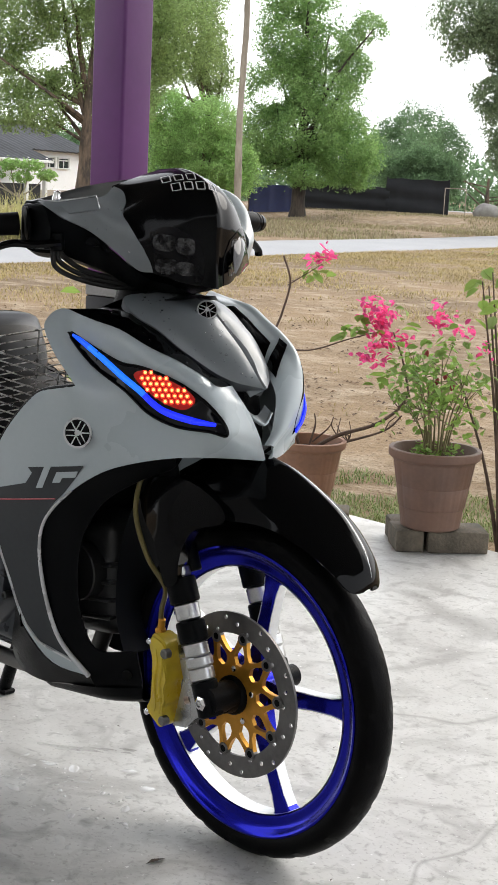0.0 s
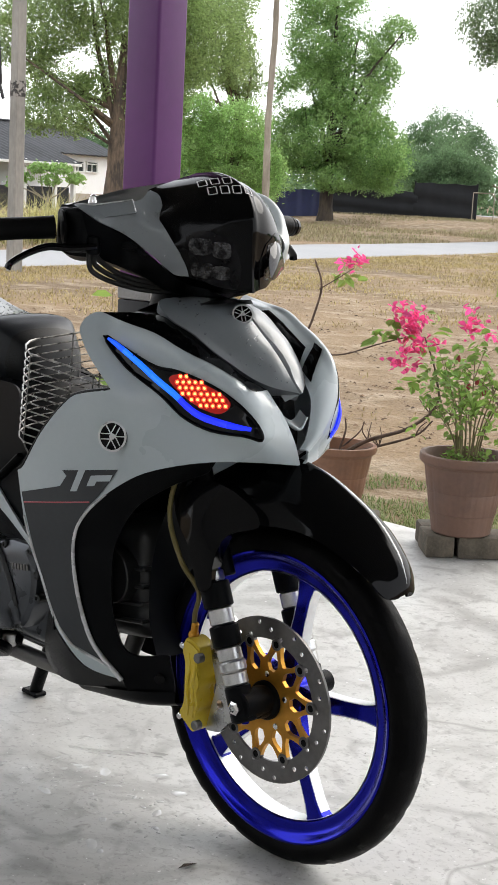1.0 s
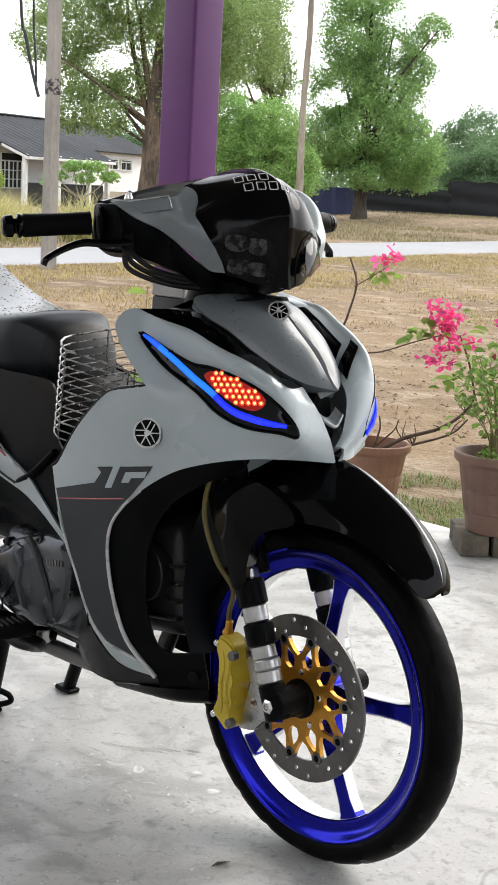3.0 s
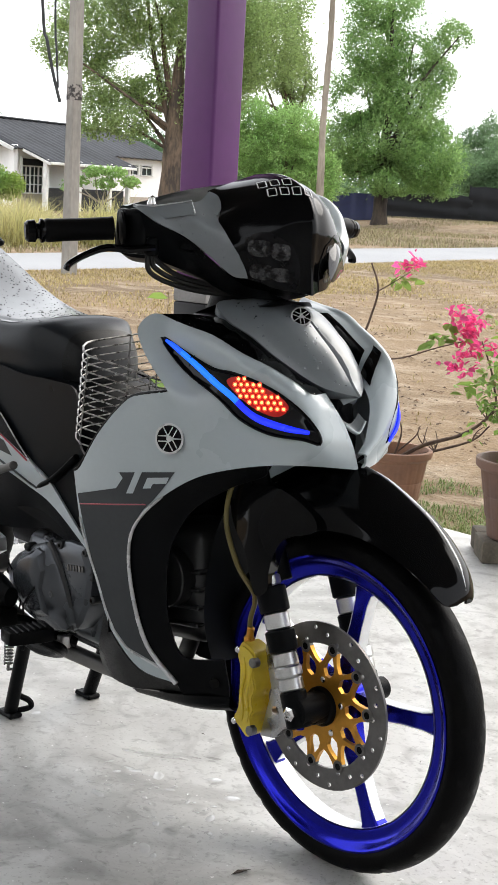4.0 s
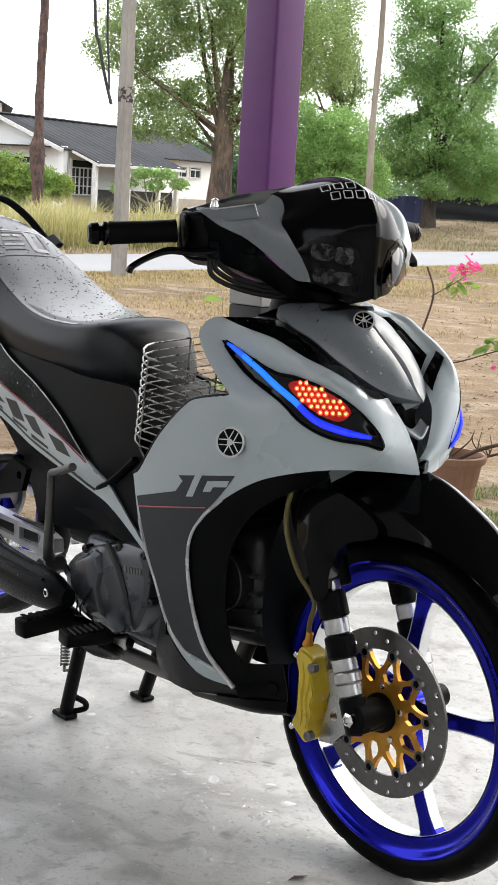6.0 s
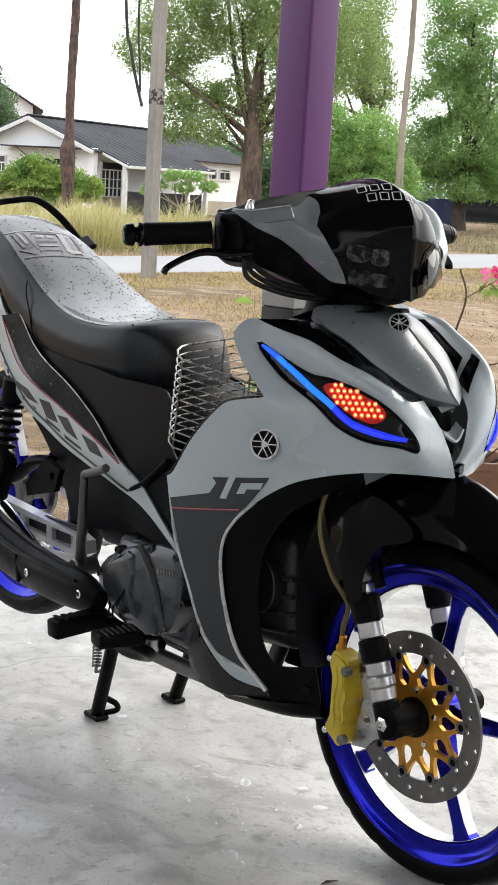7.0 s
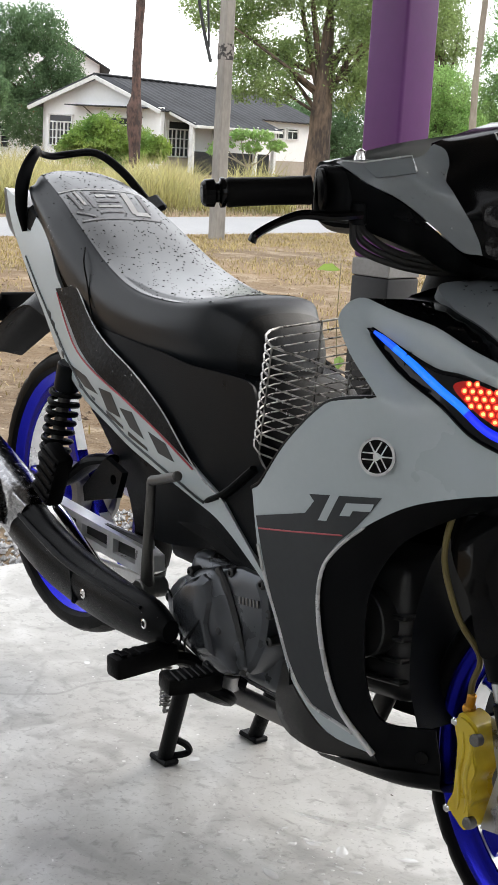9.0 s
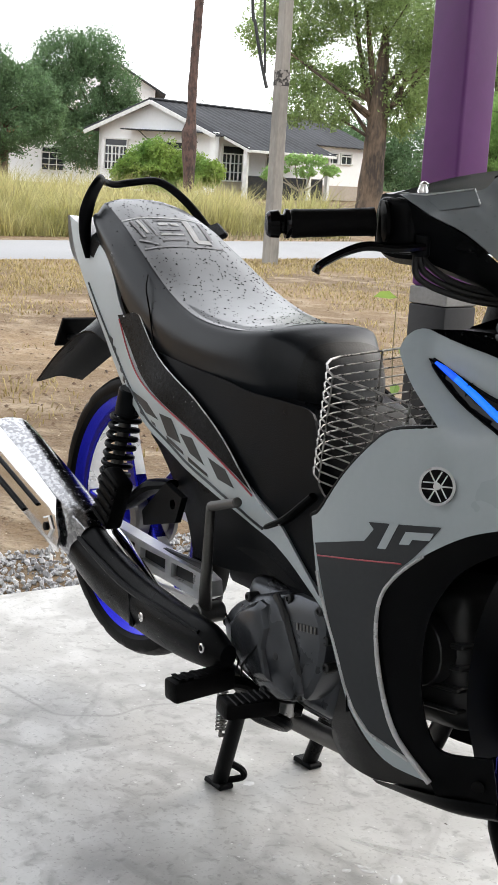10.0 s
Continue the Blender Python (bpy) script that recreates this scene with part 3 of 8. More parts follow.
def plant_trees():
    rng = np.random.default_rng(5)
    # big open tree with a dark trunk
    at = (-35.8, 28.8)
    bl = blobs_at(at, [(-2.6, 0, 6.4, 1.6, 1.5), (-0.9, 0, 7.0, 1.6, 1.6), (1.2, 0, 6.6, 1.7, 1.7), (-2.1, 0.5, 4.6, 1.3, 1.1), (-2.6, 0, 3.4, 0.8, 0.8), (-0.8, 0.6, 4.4, 1.1, 1.0),
                       (1.3, 0, 4.4, 1.2, 1.4), (2.9, 0, 6.0, 1.5, 1.6), (-1.5, -0.6, 3.2, 0.8, 0.6), (-3.8, 0, 5.6, 0.9, 0.8), (0.8, 0.3, 3.2, 0.7, 0.8), (0.2, -0.8, 8.6, 2.6, 1.6)])
    build_tree("shade_tree", "large open-crowned tree with dark furrowed trunk", at,
               ([(0, 0, -0.3), (0, 0, 0.6), (0.05, 0, 2.0), (0, 0.1, 3.5), (0.1, 0.1, 6)], [0.52, 0.42, 0.36, 0.3, 0.12]),
               random_limbs(rng, (0, 0.1, 3.0), bl, 14, 0.13), bl, 46000, 0.085, M_LEAF_A, gap=0.12, seed=3)
    # dense bright tree beyond the road
    at = (-40.4, 44.2)
    bl = blobs_at(at, [(0, 0, 3.6, 2.3, 1.7), (-1.5, 0, 3.2, 1.3, 1.6), (1.9, 0, 2.9, 1.6, 1.5), (2.6, 0.3, 2.1, 1.0, 0.9), (-1.0, 0, 5.4, 1.6, 1.5), (0.9, 0, 5.2, 1.8, 1.6), (-0.6, 0, 7.4, 1.6, 1.6),
                       (0.8, 0, 7.2, 1.5, 1.3), (2.0, 0.2, 6.4, 0.9, 0.8), (2.6, 0, 8.0, 0.8, 0.7), (-0.3, 0, 9.4, 1.9, 1.4), (-1.8, 0, 1.9, 0.8, 0.7), (0.6, -0.8, 1.9, 1.3, 0.7)])
    build_tree("leafy_tree", "dense bright green tree standing past the road", at,
               ([(0, 0, -0.3), (0.02, 0, 0.8), (-0.05, 0.1, 2.5), (0.1, 0, 5), (0, 0, 9)], [0.44, 0.29, 0.24, 0.18, 0.05]),
               random_limbs(rng, (0, 0, 2.4), bl, 18, 0.13), bl, 60000, 0.09, M_LEAF_B, M_DARKBARK, gap=0.13, seed=4)
    # bushy young tree
    at = (-38.3, 36.4)
    bl = blobs_at(at, [(0, 0, 2.2, 1.5, 1.4), (-1.0, 0, 2.6, 1.1, 1.2), (1.1, 0, 1.9, 1.1, 1.1), (0.2, 0, 3.6, 1.2, 1.0), (-1.5, 0.3, 3.9, 1.0, 1.1), (1.4, 0, 2.4, 0.7, 0.6), (-1.2, 0.5, 1.4, 1.0, 1.0)])
    build_tree("young_tree", "bushy light green young tree", at, ([(0, 0, -0.3), (0, 0, 1.0), (0.1, 0, 3.0)], [0.16, 0.12, 0.04]),
               random_limbs(rng, (0, 0, 1.0), bl, 8, 0.05), bl, 36000, 0.075, M_LEAF_C, gap=0.02, seed=6)
    # tall tree behind the slim trunk
    at = (-44.0, 43.0)
    bl = blobs_at(at, [(-1.8, 0, 7.6, 1.7, 1.8), (-3.4, 0, 6.4, 1.4, 1.5), (-0.6, 0, 6.2, 1.2, 1.4), (-2.2, 0, 9.6, 2.2, 1.5), (-4.8, 0.4, 8.0, 1.4, 1.4), (-3.8, 0, 4.6, 1.0, 1.0)])
    build_tree("back_tree", "tall tree with fine olive leaves", at, ([(0, 0, -0.3), (-0.4, 0, 3.0), (-0.9, -0.5, 7.0)], [0.3, 0.24, 0.08]),
               random_limbs(rng, (-0.5, -0.2, 3.6), bl, 10, 0.1), bl, 30000, 0.09, M_LEAF_A, gap=0.2, seed=7)
    # overhanging tree at the bend of the road
    at = (-23.8, 35.9)
    bl = blobs_at(at, [(-1.7, 0, 6.6, 1.2, 1.0), (-1.3, 0, 5.7, 1.1, 0.9), (-0.5, 0, 6.6, 1.6, 1.4), (-0.3, 0, 3.5, 0.9, 0.9), (0.3, 0, 2.3, 0.9, 0.8), (0.2, 0, 4.3, 1.0, 0.9), (0.4, 0, 5.0, 1.4, 1.2), (-0.7, 0, 4.3, 0.9, 0.8), (0.4, 0, 3.2, 1.0, 1.0), (1.5, 0, 4.0, 1.5, 1.5), (1.0, 0, 8.0, 2.4, 1.6), (-0.5, 0, 2.6, 0.5, 0.6)])
    build_tree("roadside_tree", "spreading dark green tree over the road bend", at, ([(1.5, 1.5, -0.3), (1.2, 1.2, 2.5), (0.6, 0.6, 6.0)], [0.4, 0.3, 0.1]),
               random_limbs(rng, (1.0, 1.0, 3.2), bl, 10, 0.09), bl, 46000, 0.075, M_LEAF_E, gap=0.08, droop=0.3, seed=8)
    # distant round-crowned trees
    for name, label, at, rows, count, size, leaf, seed in (
            ("distant_tree", "tall hazy round-crowned tree far off", (-66.1, 85.2), [(0, 0, 5.6, 2.6, 2.3), (-2.2, 0, 4.6, 1.8, 1.8), (2.2, 0, 4.6, 2.0, 1.8), (0, 0, 3.4, 2.8, 1.8), (-4.4, 0, 3.2, 1.6, 2.6)], 20000, 0.14, M_LEAF_D, 11),
            ("garden_tree", "round bright green tree behind the fence", (-47.4, 61.8), [(0, 0, 2.7, 1.3, 1.1), (-1.4, 0, 2.1, 1.0, 1.0), (1.4, 0, 2.1, 1.0, 1.0), (0.2, 0, 1.4, 1.9, 1.0)], 20000, 0.1, M_LEAF_D, 12),
            ("house_tree", "dense green tree beside the white house", (-53.1, 23.6), [(-0.8, 0, 4.4, 1.3, 1.3), (0.8, 0, 3.7, 1.3, 1.2), (-1.9, 0, 3.4, 1.2, 1.4), (0.2, 0, 2.4, 1.7, 1.2), (1.7, 0, 2.9, 0.8, 0.9), (-2.6, 0, 5.0, 1.2, 0.9), (-1.4, 0, 1.2, 1.4, 0.8)], 36000, 0.09, M_LEAF_D, 13),
            ("tall_hedge_tree", "tall dark green trees behind the white house", (-62.2, 33.9), [(-1.2, 0, 6.4, 1.4, 1.2), (-2.8, 0, 6.0, 1.6, 1.5), (-0.2, 0, 4.8, 1.2, 1.2), (-2.0, 0, 4.2, 1.7, 1.5), (0.5, 0, 3.6, 1.0, 1.1), (-3.8, 0, 4.4, 1.4, 1.6), (-1.6, 0, 2.2, 1.8, 1.4)], 30000, 0.1, M_LEAF_D, 18),
            ("garden_bush", "rounded light green garden bush", (-45.9, 26.6), [(0.2, 0, 1.45, 0.8, 0.7), (-0.75, 0, 1.15, 0.65, 0.6), (1.3, 0, 1.05, 0.8, 0.7), (0.2, 0, 0.7, 1.5, 0.6), (2.1, 0, 0.95, 0.5, 0.5), (0.9, 0.2, 1.55, 0.45, 0.4), (-0.3, -0.2, 1.7, 0.4, 0.35), (-1.35, 0, 0.7, 0.4, 0.5)], 18000, 0.085, M_LEAF_POT, 14),
            ("back_hedge", "dark green trees behind the house", (-60.0, 47.0), [(-9, 0, 2.6, 1.4, 1.3), (-4, 0, 2.0, 2.2, 1.6), (0, 0, 2.0, 2.4, 2.0), (4, 0, 2.2, 2.6, 2.2), (8, 0, 2.4, 2.4, 2.0)], 24000, 0.13, M_LEAF_D, 15),
            ("fence_trees", "low green trees past the black fence", (-50.0, 72.0), [(-7.5, 0, 2.8, 2.2, 1.6), (-4.4, 0, 3.8, 1.4, 1.6), (4.2, 0, 2.2, 2.0, 1.6), (8, 0, 3.0, 2.6, 2.4), (11.5, 0, 3.2, 2.4, 2.4), (14.5, 0, 3.4, 2.6, 2.8)], 24000, 0.12, M_LEAF_D, 16)):
        bl = blobs_at(at, rows)
        high = max(r[2] for r in rows)
        build_tree(name, label, at, ([(0, 0, -0.3), (0, 0, 0.25 * high), (0, 0, 0.6 * high)], [0.05 * high, 0.04 * high, 0.015 * high]), random_limbs(rng, (0, 0, 0.25 * high), bl, 6, 0.016 * high), bl, count, size, leaf, gap=0.08 if high < 2 else -0.02, seed=seed)
    # small open frangipani
    at = (-38.8, 28.2)
    bl = blobs_at(at, [(-0.9, 0, 1.25, 0.4, 0.2), (-0.3, 0, 1.6, 0.4, 0.2), (0.4, 0, 1.6, 0.45, 0.2), (0.95, 0, 1.3, 0.35, 0.2), (0.1, 0, 1.2, 0.4, 0.2), (-1.2, 0, 1.0, 0.25, 0.15)])
    limbs = [([(0, 0, 0.5), (c[0] * 0.5, c[1] * 0.5, 0.8), c], 0.035) for c, r in bl]
    build_tree("frangipani_tree", "small pale-stemmed frangipani with open branches", at, ([(0, 0, -0.2), (0, 0, 0.3), (0.02, 0, 0.6)], [0.07, 0.06, 0.045]), limbs, bl, 900, 0.1, M_LEAF_C, M_PALE_BARK, gap=-0.5, seed=17)


plant_trees()


# ---------------------------------------------------------------- grass
def blades(rng, xy, height, lean, width, z0):
    n = len(xy)
    t = rng.uniform(0, 2 * math.pi, n)
    h = height * rng.uniform(0.5, 1.3, n)
    l = lean * rng.uniform(0.3, 1.4, n) * h
    z = np.array([z0(x, y) for x, y in xy])
    base = np.column_stack([xy, z])
    way = np.column_stack([np.cos(t), np.sin(t), np.zeros(n)])
    side = np.column_stack([-np.sin(t), np.cos(t), np.zeros(n)]) * width
    up = np.array((0, 0, 1.0))
    mid = base + way * (l * 0.35)[:, None] + up * (h * 0.6)[:, None]
    tip = base + way * l[:, None] + up * h[:, None]
    v = np.stack([base - side, base + side, mid + side * 0.7, mid - side * 0.7, tip], 1).reshape(-1, 3)
    k = np.arange(n)[:, None] * 5
    f = [tuple(q) for q in (k + np.array([0, 1, 2, 3])).tolist()] + [tuple(q) for q in (k + np.array([3, 2, 4])).tolist()]
    return v.tolist(), f


def sow():
    rng = np.random.default_rng(21)
    # tall grass on the far verge
    y = rng.uniform(2.5, 13.5, 52000)
    depth = rng.uniform(0, 1, len(y)) ** 1.3 * 9
    x = np.array([road_near(b) - road_width(b) for b in y]) - 0.9 - depth
    keep = np.array([noise.noise((a * 0.5, b * 0.5, 0)) > -0.25 for a, b in zip(x, y)])
    xy = np.column_stack([x, y])[keep]
    tall = 0.68 * np.array([0.75 + 0.7 * noise.noise((a * 0.9, b * 0.9, 2)) + 0.4 * noise.noise((a * 2.6, b * 2.6, 4)) for a, b in xy])
    single("tall_grass", blades(rng, xy, tall, 0.75, 0.008, ground_height), M_GRASS, "tall yellow-green wild grass on the far verge", "grass", kind="stuff", smooth=False)
    y = rng.uniform(9, 60, 50000)
    x = np.array([road_near(b) - road_width(b) for b in y]) - 0.3 - rng.uniform(0, 1, len(y)) ** 1.2 * 16
    keep = np.array([noise.noise((a * 0.3, b * 0.3, 5)) > -0.05 for a, b in zip(x, y)])
    single("verge_grass", blades(rng, np.column_stack([x, y])[keep], 0.10, 0.7, 0.010, ground_height), M_VERGE, "low brown-green weeds past the road", "grass", kind="stuff", smooth=False)
    # dry grass over the yard, thicker near the road
    n = 220000
    y = rng.uniform(-2, 30, n)
    s = rng.uniform(0, 1, n) ** 0.7
    x = -2.6 + (np.array([road_near(b) for b in y]) + 2.6 + 0.2) * s
    p = np.array([noise.noise((a * 0.55, b * 0.55, 1)) + 0.5 * noise.noise((a * 1.7, b * 1.7, 2)) for a, b in zip(x, y)])
    keep = p + 1.1 * (s - 0.72) > -0.05 + 0.3 * rng.uniform(-1, 1, n)
    single("dry_grass", blades(rng, np.column_stack([x, y])[keep], 0.035, 1.2, 0.0035, ground_height), M_STRAW, "short dry straw-coloured grass in patches on the yard", "grass", kind="stuff", smooth=False)
    # short green grass along the slab's edge
    x = rng.uniform(-2.6, 1.2, 30000)
    y = SLAB_SIDE + 0.01 + rng.uniform(0, 1, len(x)) ** 1.6 * 0.75
    keep = np.array([noise.noise((a * 2.5, b * 2.5, 7)) > -0.12 for a, b in zip(x, y)])
    single("lawn_edge", blades(rng, np.column_stack([x, y])[keep], 0.019, 1.1, 0.0018, ground_height), M_LAWN, "short green grass along the porch edge", "grass", kind="stuff", smooth=False)


sow()


def yard_litter():
    """Dead leaves, clods and twigs strewn over the bare soil."""
    rng = np.random.default_rng(24)
    v, f = [], []
    for i in range(11000):
        x, y = -2.2 - 8.0 * rng.uniform() ** 1.3, rng.uniform(-1.0, 11.0)
        if y < SLAB_SIDE + 0.3 and x > SLAB_BACK - 0.5:
            continue
        if noise.noise((x * 0.9, y * 0.9, 11)) + 0.5 * noise.noise((x * 3.1, y * 3.1, 4)) < rng.uniform(-0.35, 0.35):
            continue
        s, a0 = rng.uniform(0.006, 0.022), rng.uniform(0, 6.3)
        c, d, z = math.cos(a0) * s, math.sin(a0) * s, ground_height(x, y) - 0.004
        k = len(v)
        w, h = rng.uniform(0.25, 0.7), s * rng.uniform(0.25, 0.8)
        v += [(x - c, y - d, z), (x + d * w, y - c * w, z + h * 0.4), (x + c, y + d, z + 0.002), (x - d * w, y + c * w, z + h * 0.5), (x, y, z + h)]
        f += [(k, k + 1, k + 4), (k + 1, k + 2, k + 4), (k + 2, k + 3, k + 4), (k + 3, k, k + 4)]
    single("yard_litter", (v, f), M_YARDBITS, "dead leaves and small clods strewn over the soil", "litter", kind="stuff", smooth=False)


yard_litter()


def build_gravel():
    rng = np.random.default_rng(31)
    v, f = [], []
    base = [(1, 0, 0), (0, 1, 0), (-1, 0, 0), (0, -1, 0), (0, 0, 1), (0, 0, -1)]
    tri = [(0, 1, 4), (1, 2, 4), (2, 3, 4), (3, 0, 4), (1, 0, 5), (2, 1, 5), (3, 2, 5), (0, 3, 5)]
    for i in range(7000):
        x, y = SLAB_BACK - 0.01 - rng.uniform(0, 1) ** 1.4 * 0.42, rng.uniform(-1.6, 1.9)
        r = rng.uniform(0.004, 0.0115)
        m = Euler(rng.uniform(0, 6, 3)).to_matrix()
        k = len(v)
        for b in base:
            q = m @ Vector((b[0] * r * rng.uniform(0.7, 1.3), b[1] * r * rng.uniform(0.7, 1.3), b[2] * r * rng.uniform(0.5, 1.0)))
            v.append((x + q.x, y + q.y, -0.04 + r * 0.5 + q.z))
        f += [tuple(a + k for a in t) for t in tri]
    single("gravel", (v, f), M_GRAVEL, "loose grey crushed stone strip along the slab", "gravel", kind="stuff", smooth=False)


build_gravel()


def wet_spots():
    """Small wet spots on the slab with the sky's glint as pale colour, and a few dead leaf scraps."""
    rng = np.random.default_rng(71)
    v, f = [], []
    for i in range(170):
        if i < 100:
            x, y = -0.30 + rng.normal() * 0.2, -0.09 + rng.normal() * 0.09
        else:
            x, y = rng.uniform(-1.6, 0.8), rng.uniform(-1.2, 1.7)
        r = rng.uniform(0.0012, 0.0036) + (0.009 * rng.uniform() ** 7)
        k, n = len(v), 18
        a0, long = rng.uniform(0, 6.3), rng.uniform(1.0, 2.2)
        for ring, h in ((1.0, 0.0002), (0.75, 0.0007)):
            for j in range(n):
                t = j * math.tau / n
                q = r * ring * (1 + 0.35 * noise.noise((math.cos(t) * 0.9 + i * 1.37, math.sin(t) * 1.2, 0)))
                u, w = q * math.cos(t) * long, q * math.sin(t)
                v.append((x + u * math.cos(a0) - w * math.sin(a0), y + u * math.sin(a0) + w * math.cos(a0), h))
        f += [(k + j, k + (j + 1) % n, k + n + (j + 1) % n, k + n + j) for j in range(n)] + [tuple(k + n + j for j in range(n))]
    single("wet_glints", (v, f), M_GLINT, "small wet spots on the cement floor, sky glint painted pale", "puddle", kind="stuff", sharp=80)
    v, f = [], []
    for i in range(46):
        x, y = (-0.055, -0.147) if i == 0 else (rng.uniform(-1.7, 1.0), rng.uniform(-1.3, 1.8))
        s = 0.02 if i == 0 else rng.uniform(0.002, 0.006)
        a0 = rng.uniform(0, 6.3)
        k = len(v)
        for u, w, h in ((-1, 0, 0.0), (-0.2, 0.35, 0.25), (1, 0.1, 0.05), (0.1, -0.3, 0.1)):
            v.append((x + s * (u * math.cos(a0) - w * math.sin(a0)), y + s * (u * math.sin(a0) + w * math.cos(a0)), 0.001 + h * s))
        f += [(k, k + 1, k + 2), (k, k + 2, k + 3)]
    single("leaf_litter", (v, f), M_LITTER, "dark dead leaf scraps on the floor", "litter", kind="stuff", smooth=False)


wet_spots()

# ---------------------------------------------------------------- the motorcycle: guide points, x forward, y to its left, from the front wheel's foot
VIEW = (0.64, -0.74, 0.2)
SHIELD = [(-0.309, -0.19, 0.823), (-0.301, -0.195, 0.806), (-0.269, -0.2, 0.775), (-0.218, -0.2, 0.734, 1), (-0.288, -0.205, 0.719), (-0.323, -0.21, 0.696),
          (-0.375, -0.21, 0.647), (-0.427, -0.205, 0.586), (-0.454, -0.2, 0.568, 1), (-0.449, -0.195, 0.519), (-0.442, -0.185, 0.451), (-0.423, -0.175, 0.396),
          (-0.401, -0.165, 0.332), (-0.381, -0.16, 0.297), (-0.328, -0.145, 0.251), (-0.25, -0.13, 0.245, 1), (-0.309, -0.145, 0.295), (-0.336, -0.16, 0.368),
          (-0.336, -0.17, 0.436), (-0.326, -0.175, 0.486), (-0.291, -0.18, 0.527), (-0.244, -0.18, 0.564), (-0.181, -0.173, 0.603), (-0.121, -0.16, 0.626)]
NOSE = [(-0.066, -0.13, 0.64), (-0.025, -0.08, 0.642), (0.002, -0.003, 0.634, 1), (-0.001, -0.012, 0.665), (-0.006, -0.022, 0.69), (-0.011, -0.032, 0.711), (-0.038, -0.043, 0.748, 1), (-0.023, -0.088, 0.751), (-0.041, -0.101, 0.766), (-0.085, -0.118, 0.786), (-0.135, -0.13, 0.801), (-0.185, -0.144, 0.822), (-0.248, -0.153, 0.833), (-0.297, -0.155, 0.843), (-0.311, -0.17, 0.839)]
STRIP = [(-0.301, -0.15, 0.842), (-0.233, -0.103, 0.844), (-0.204, -0.091, 0.836), (-0.161, -0.084, 0.818), (-0.121, -0.072, 0.792), (-0.068, -0.062, 0.764), (-0.038, -0.043, 0.748)]
BLINKER = [(-0.276, -0.168, 0.808, 1), (-0.231, -0.159, 0.791), (-0.177, -0.147, 0.771), (-0.136, -0.138, 0.768), (-0.073, -0.126, 0.754), (-0.029, -0.109, 0.73), (-0.001, -0.094, 0.7), (0.006, -0.094, 0.682, 1), (-0.012, -0.111, 0.687), (-0.066, -0.128, 0.688), (-0.114, -0.142, 0.703), (-0.154, -0.154, 0.732), (-0.221, -0.166, 0.766)]
COWL = [(-0.281, 0.001, 1.063), (-0.219, -0.007, 1.068), (-0.159, -0.016, 1.058), (-0.118, -0.021, 1.035), (-0.100, -0.024, 0.994), (-0.107, -0.022, 0.96), (-0.106, -0.023, 0.917), (-0.099, -0.024, 0.884), (-0.245, -0.1, 1.032), (-0.233, -0.12, 1.002),
        (-0.199, -0.12, 0.982), (-0.171, -0.12, 0.955), (-0.164, -0.1, 0.909), (-0.175, -0.1, 0.971), (-0.122, -0.045, 0.958), (-0.117, -0.05, 0.89), (-0.162, -0.09, 0.913),
        (-0.254, -0.12, 1.02), (-0.23, -0.15, 0.997), (-0.348, -0.18, 1.008), (-0.335, -0.19, 1.005), (-0.287, -0.18, 0.985), (-0.255, -0.15, 0.966), (-0.221, -0.12, 0.934), (-0.196, -0.1, 0.91)]
REAR = [(-1.419, -0.08, 0.897), (-1.317, -0.1, 0.801), (-1.22, -0.115, 0.73), (-1.154, -0.12, 0.669), (-1.092, -0.13, 0.619), (-0.996, -0.14, 0.582), (-0.86, -0.15, 0.546),
        (-0.734, -0.155, 0.517), (-0.654, -0.155, 0.499), (-0.585, -0.15, 0.476), (-1.071, -0.125, 0.768), (-0.982, -0.135, 0.703), (-0.856, -0.14, 0.657), (-0.761, -0.145, 0.61),
        (-0.668, -0.15, 0.549), (-0.582, -0.15, 0.507), (-1.007, -0.125, 0.555), (-0.955, -0.122, 0.506), (-0.904, -0.12, 0.45), (-0.879, -0.118, 0.388), (-0.771, -0.12, 0.396),
        (-0.664, -0.12, 0.419), (-1.227, -0.1, 0.916), (-1.154, -0.115, 0.837)]

from mathutils.bvhtree import BVHTree

M_GREY = mat("light_grey_gloss_paint", (0.43, 0.485, 0.51), (0.40, 0.455, 0.48), scale=2, rough=0.3, coat=0.4, rough_vary=0.04)
M_GREY.node_tree.nodes["Principled BSDF"].inputs["Coat Roughness"].default_value = 0.14
M_GREY_DARK = mat("mid_grey_metallic_paint", (0.178, 0.197, 0.212), (0.155, 0.172, 0.186), scale=3, rough=0.36, metal=0.05, coat=0.35, bump=0.0001, fine=55, rough_vary=0.05)
M_GRAPHITE = mat("graphite_decal", (0.046, 0.05, 0.054), (0.038, 0.042, 0.046), scale=4, rough=0.34, coat=0.2)
M_GLOSS_BLACK = mat("black_gloss_paint", (0.002, 0.0022, 0.0026), (0.0014, 0.0015, 0.0018), rough=0.08, rough_vary=0.03, spec=0.36)
M_MATTE_BLACK = mat("black_textured_plastic", (0.0035, 0.004, 0.0048), (0.0022, 0.0025, 0.003), scale=12, rough=0.36, bump=0.0003, fine=900, spec=0.17)
M_DARK_PLASTIC = mat("dark_grey_plastic", (0.0055, 0.0066, 0.0082), (0.0038, 0.0046, 0.0058), scale=8, rough=0.36, bump=0.0003, fine=700, spec=0.14)
M_CARBON = mat("carbon_look_film", (0.0015, 0.0016, 0.002), (0.004, 0.004, 0.0048), scale=160, rough=0.28, fine=300, spec=0.03)
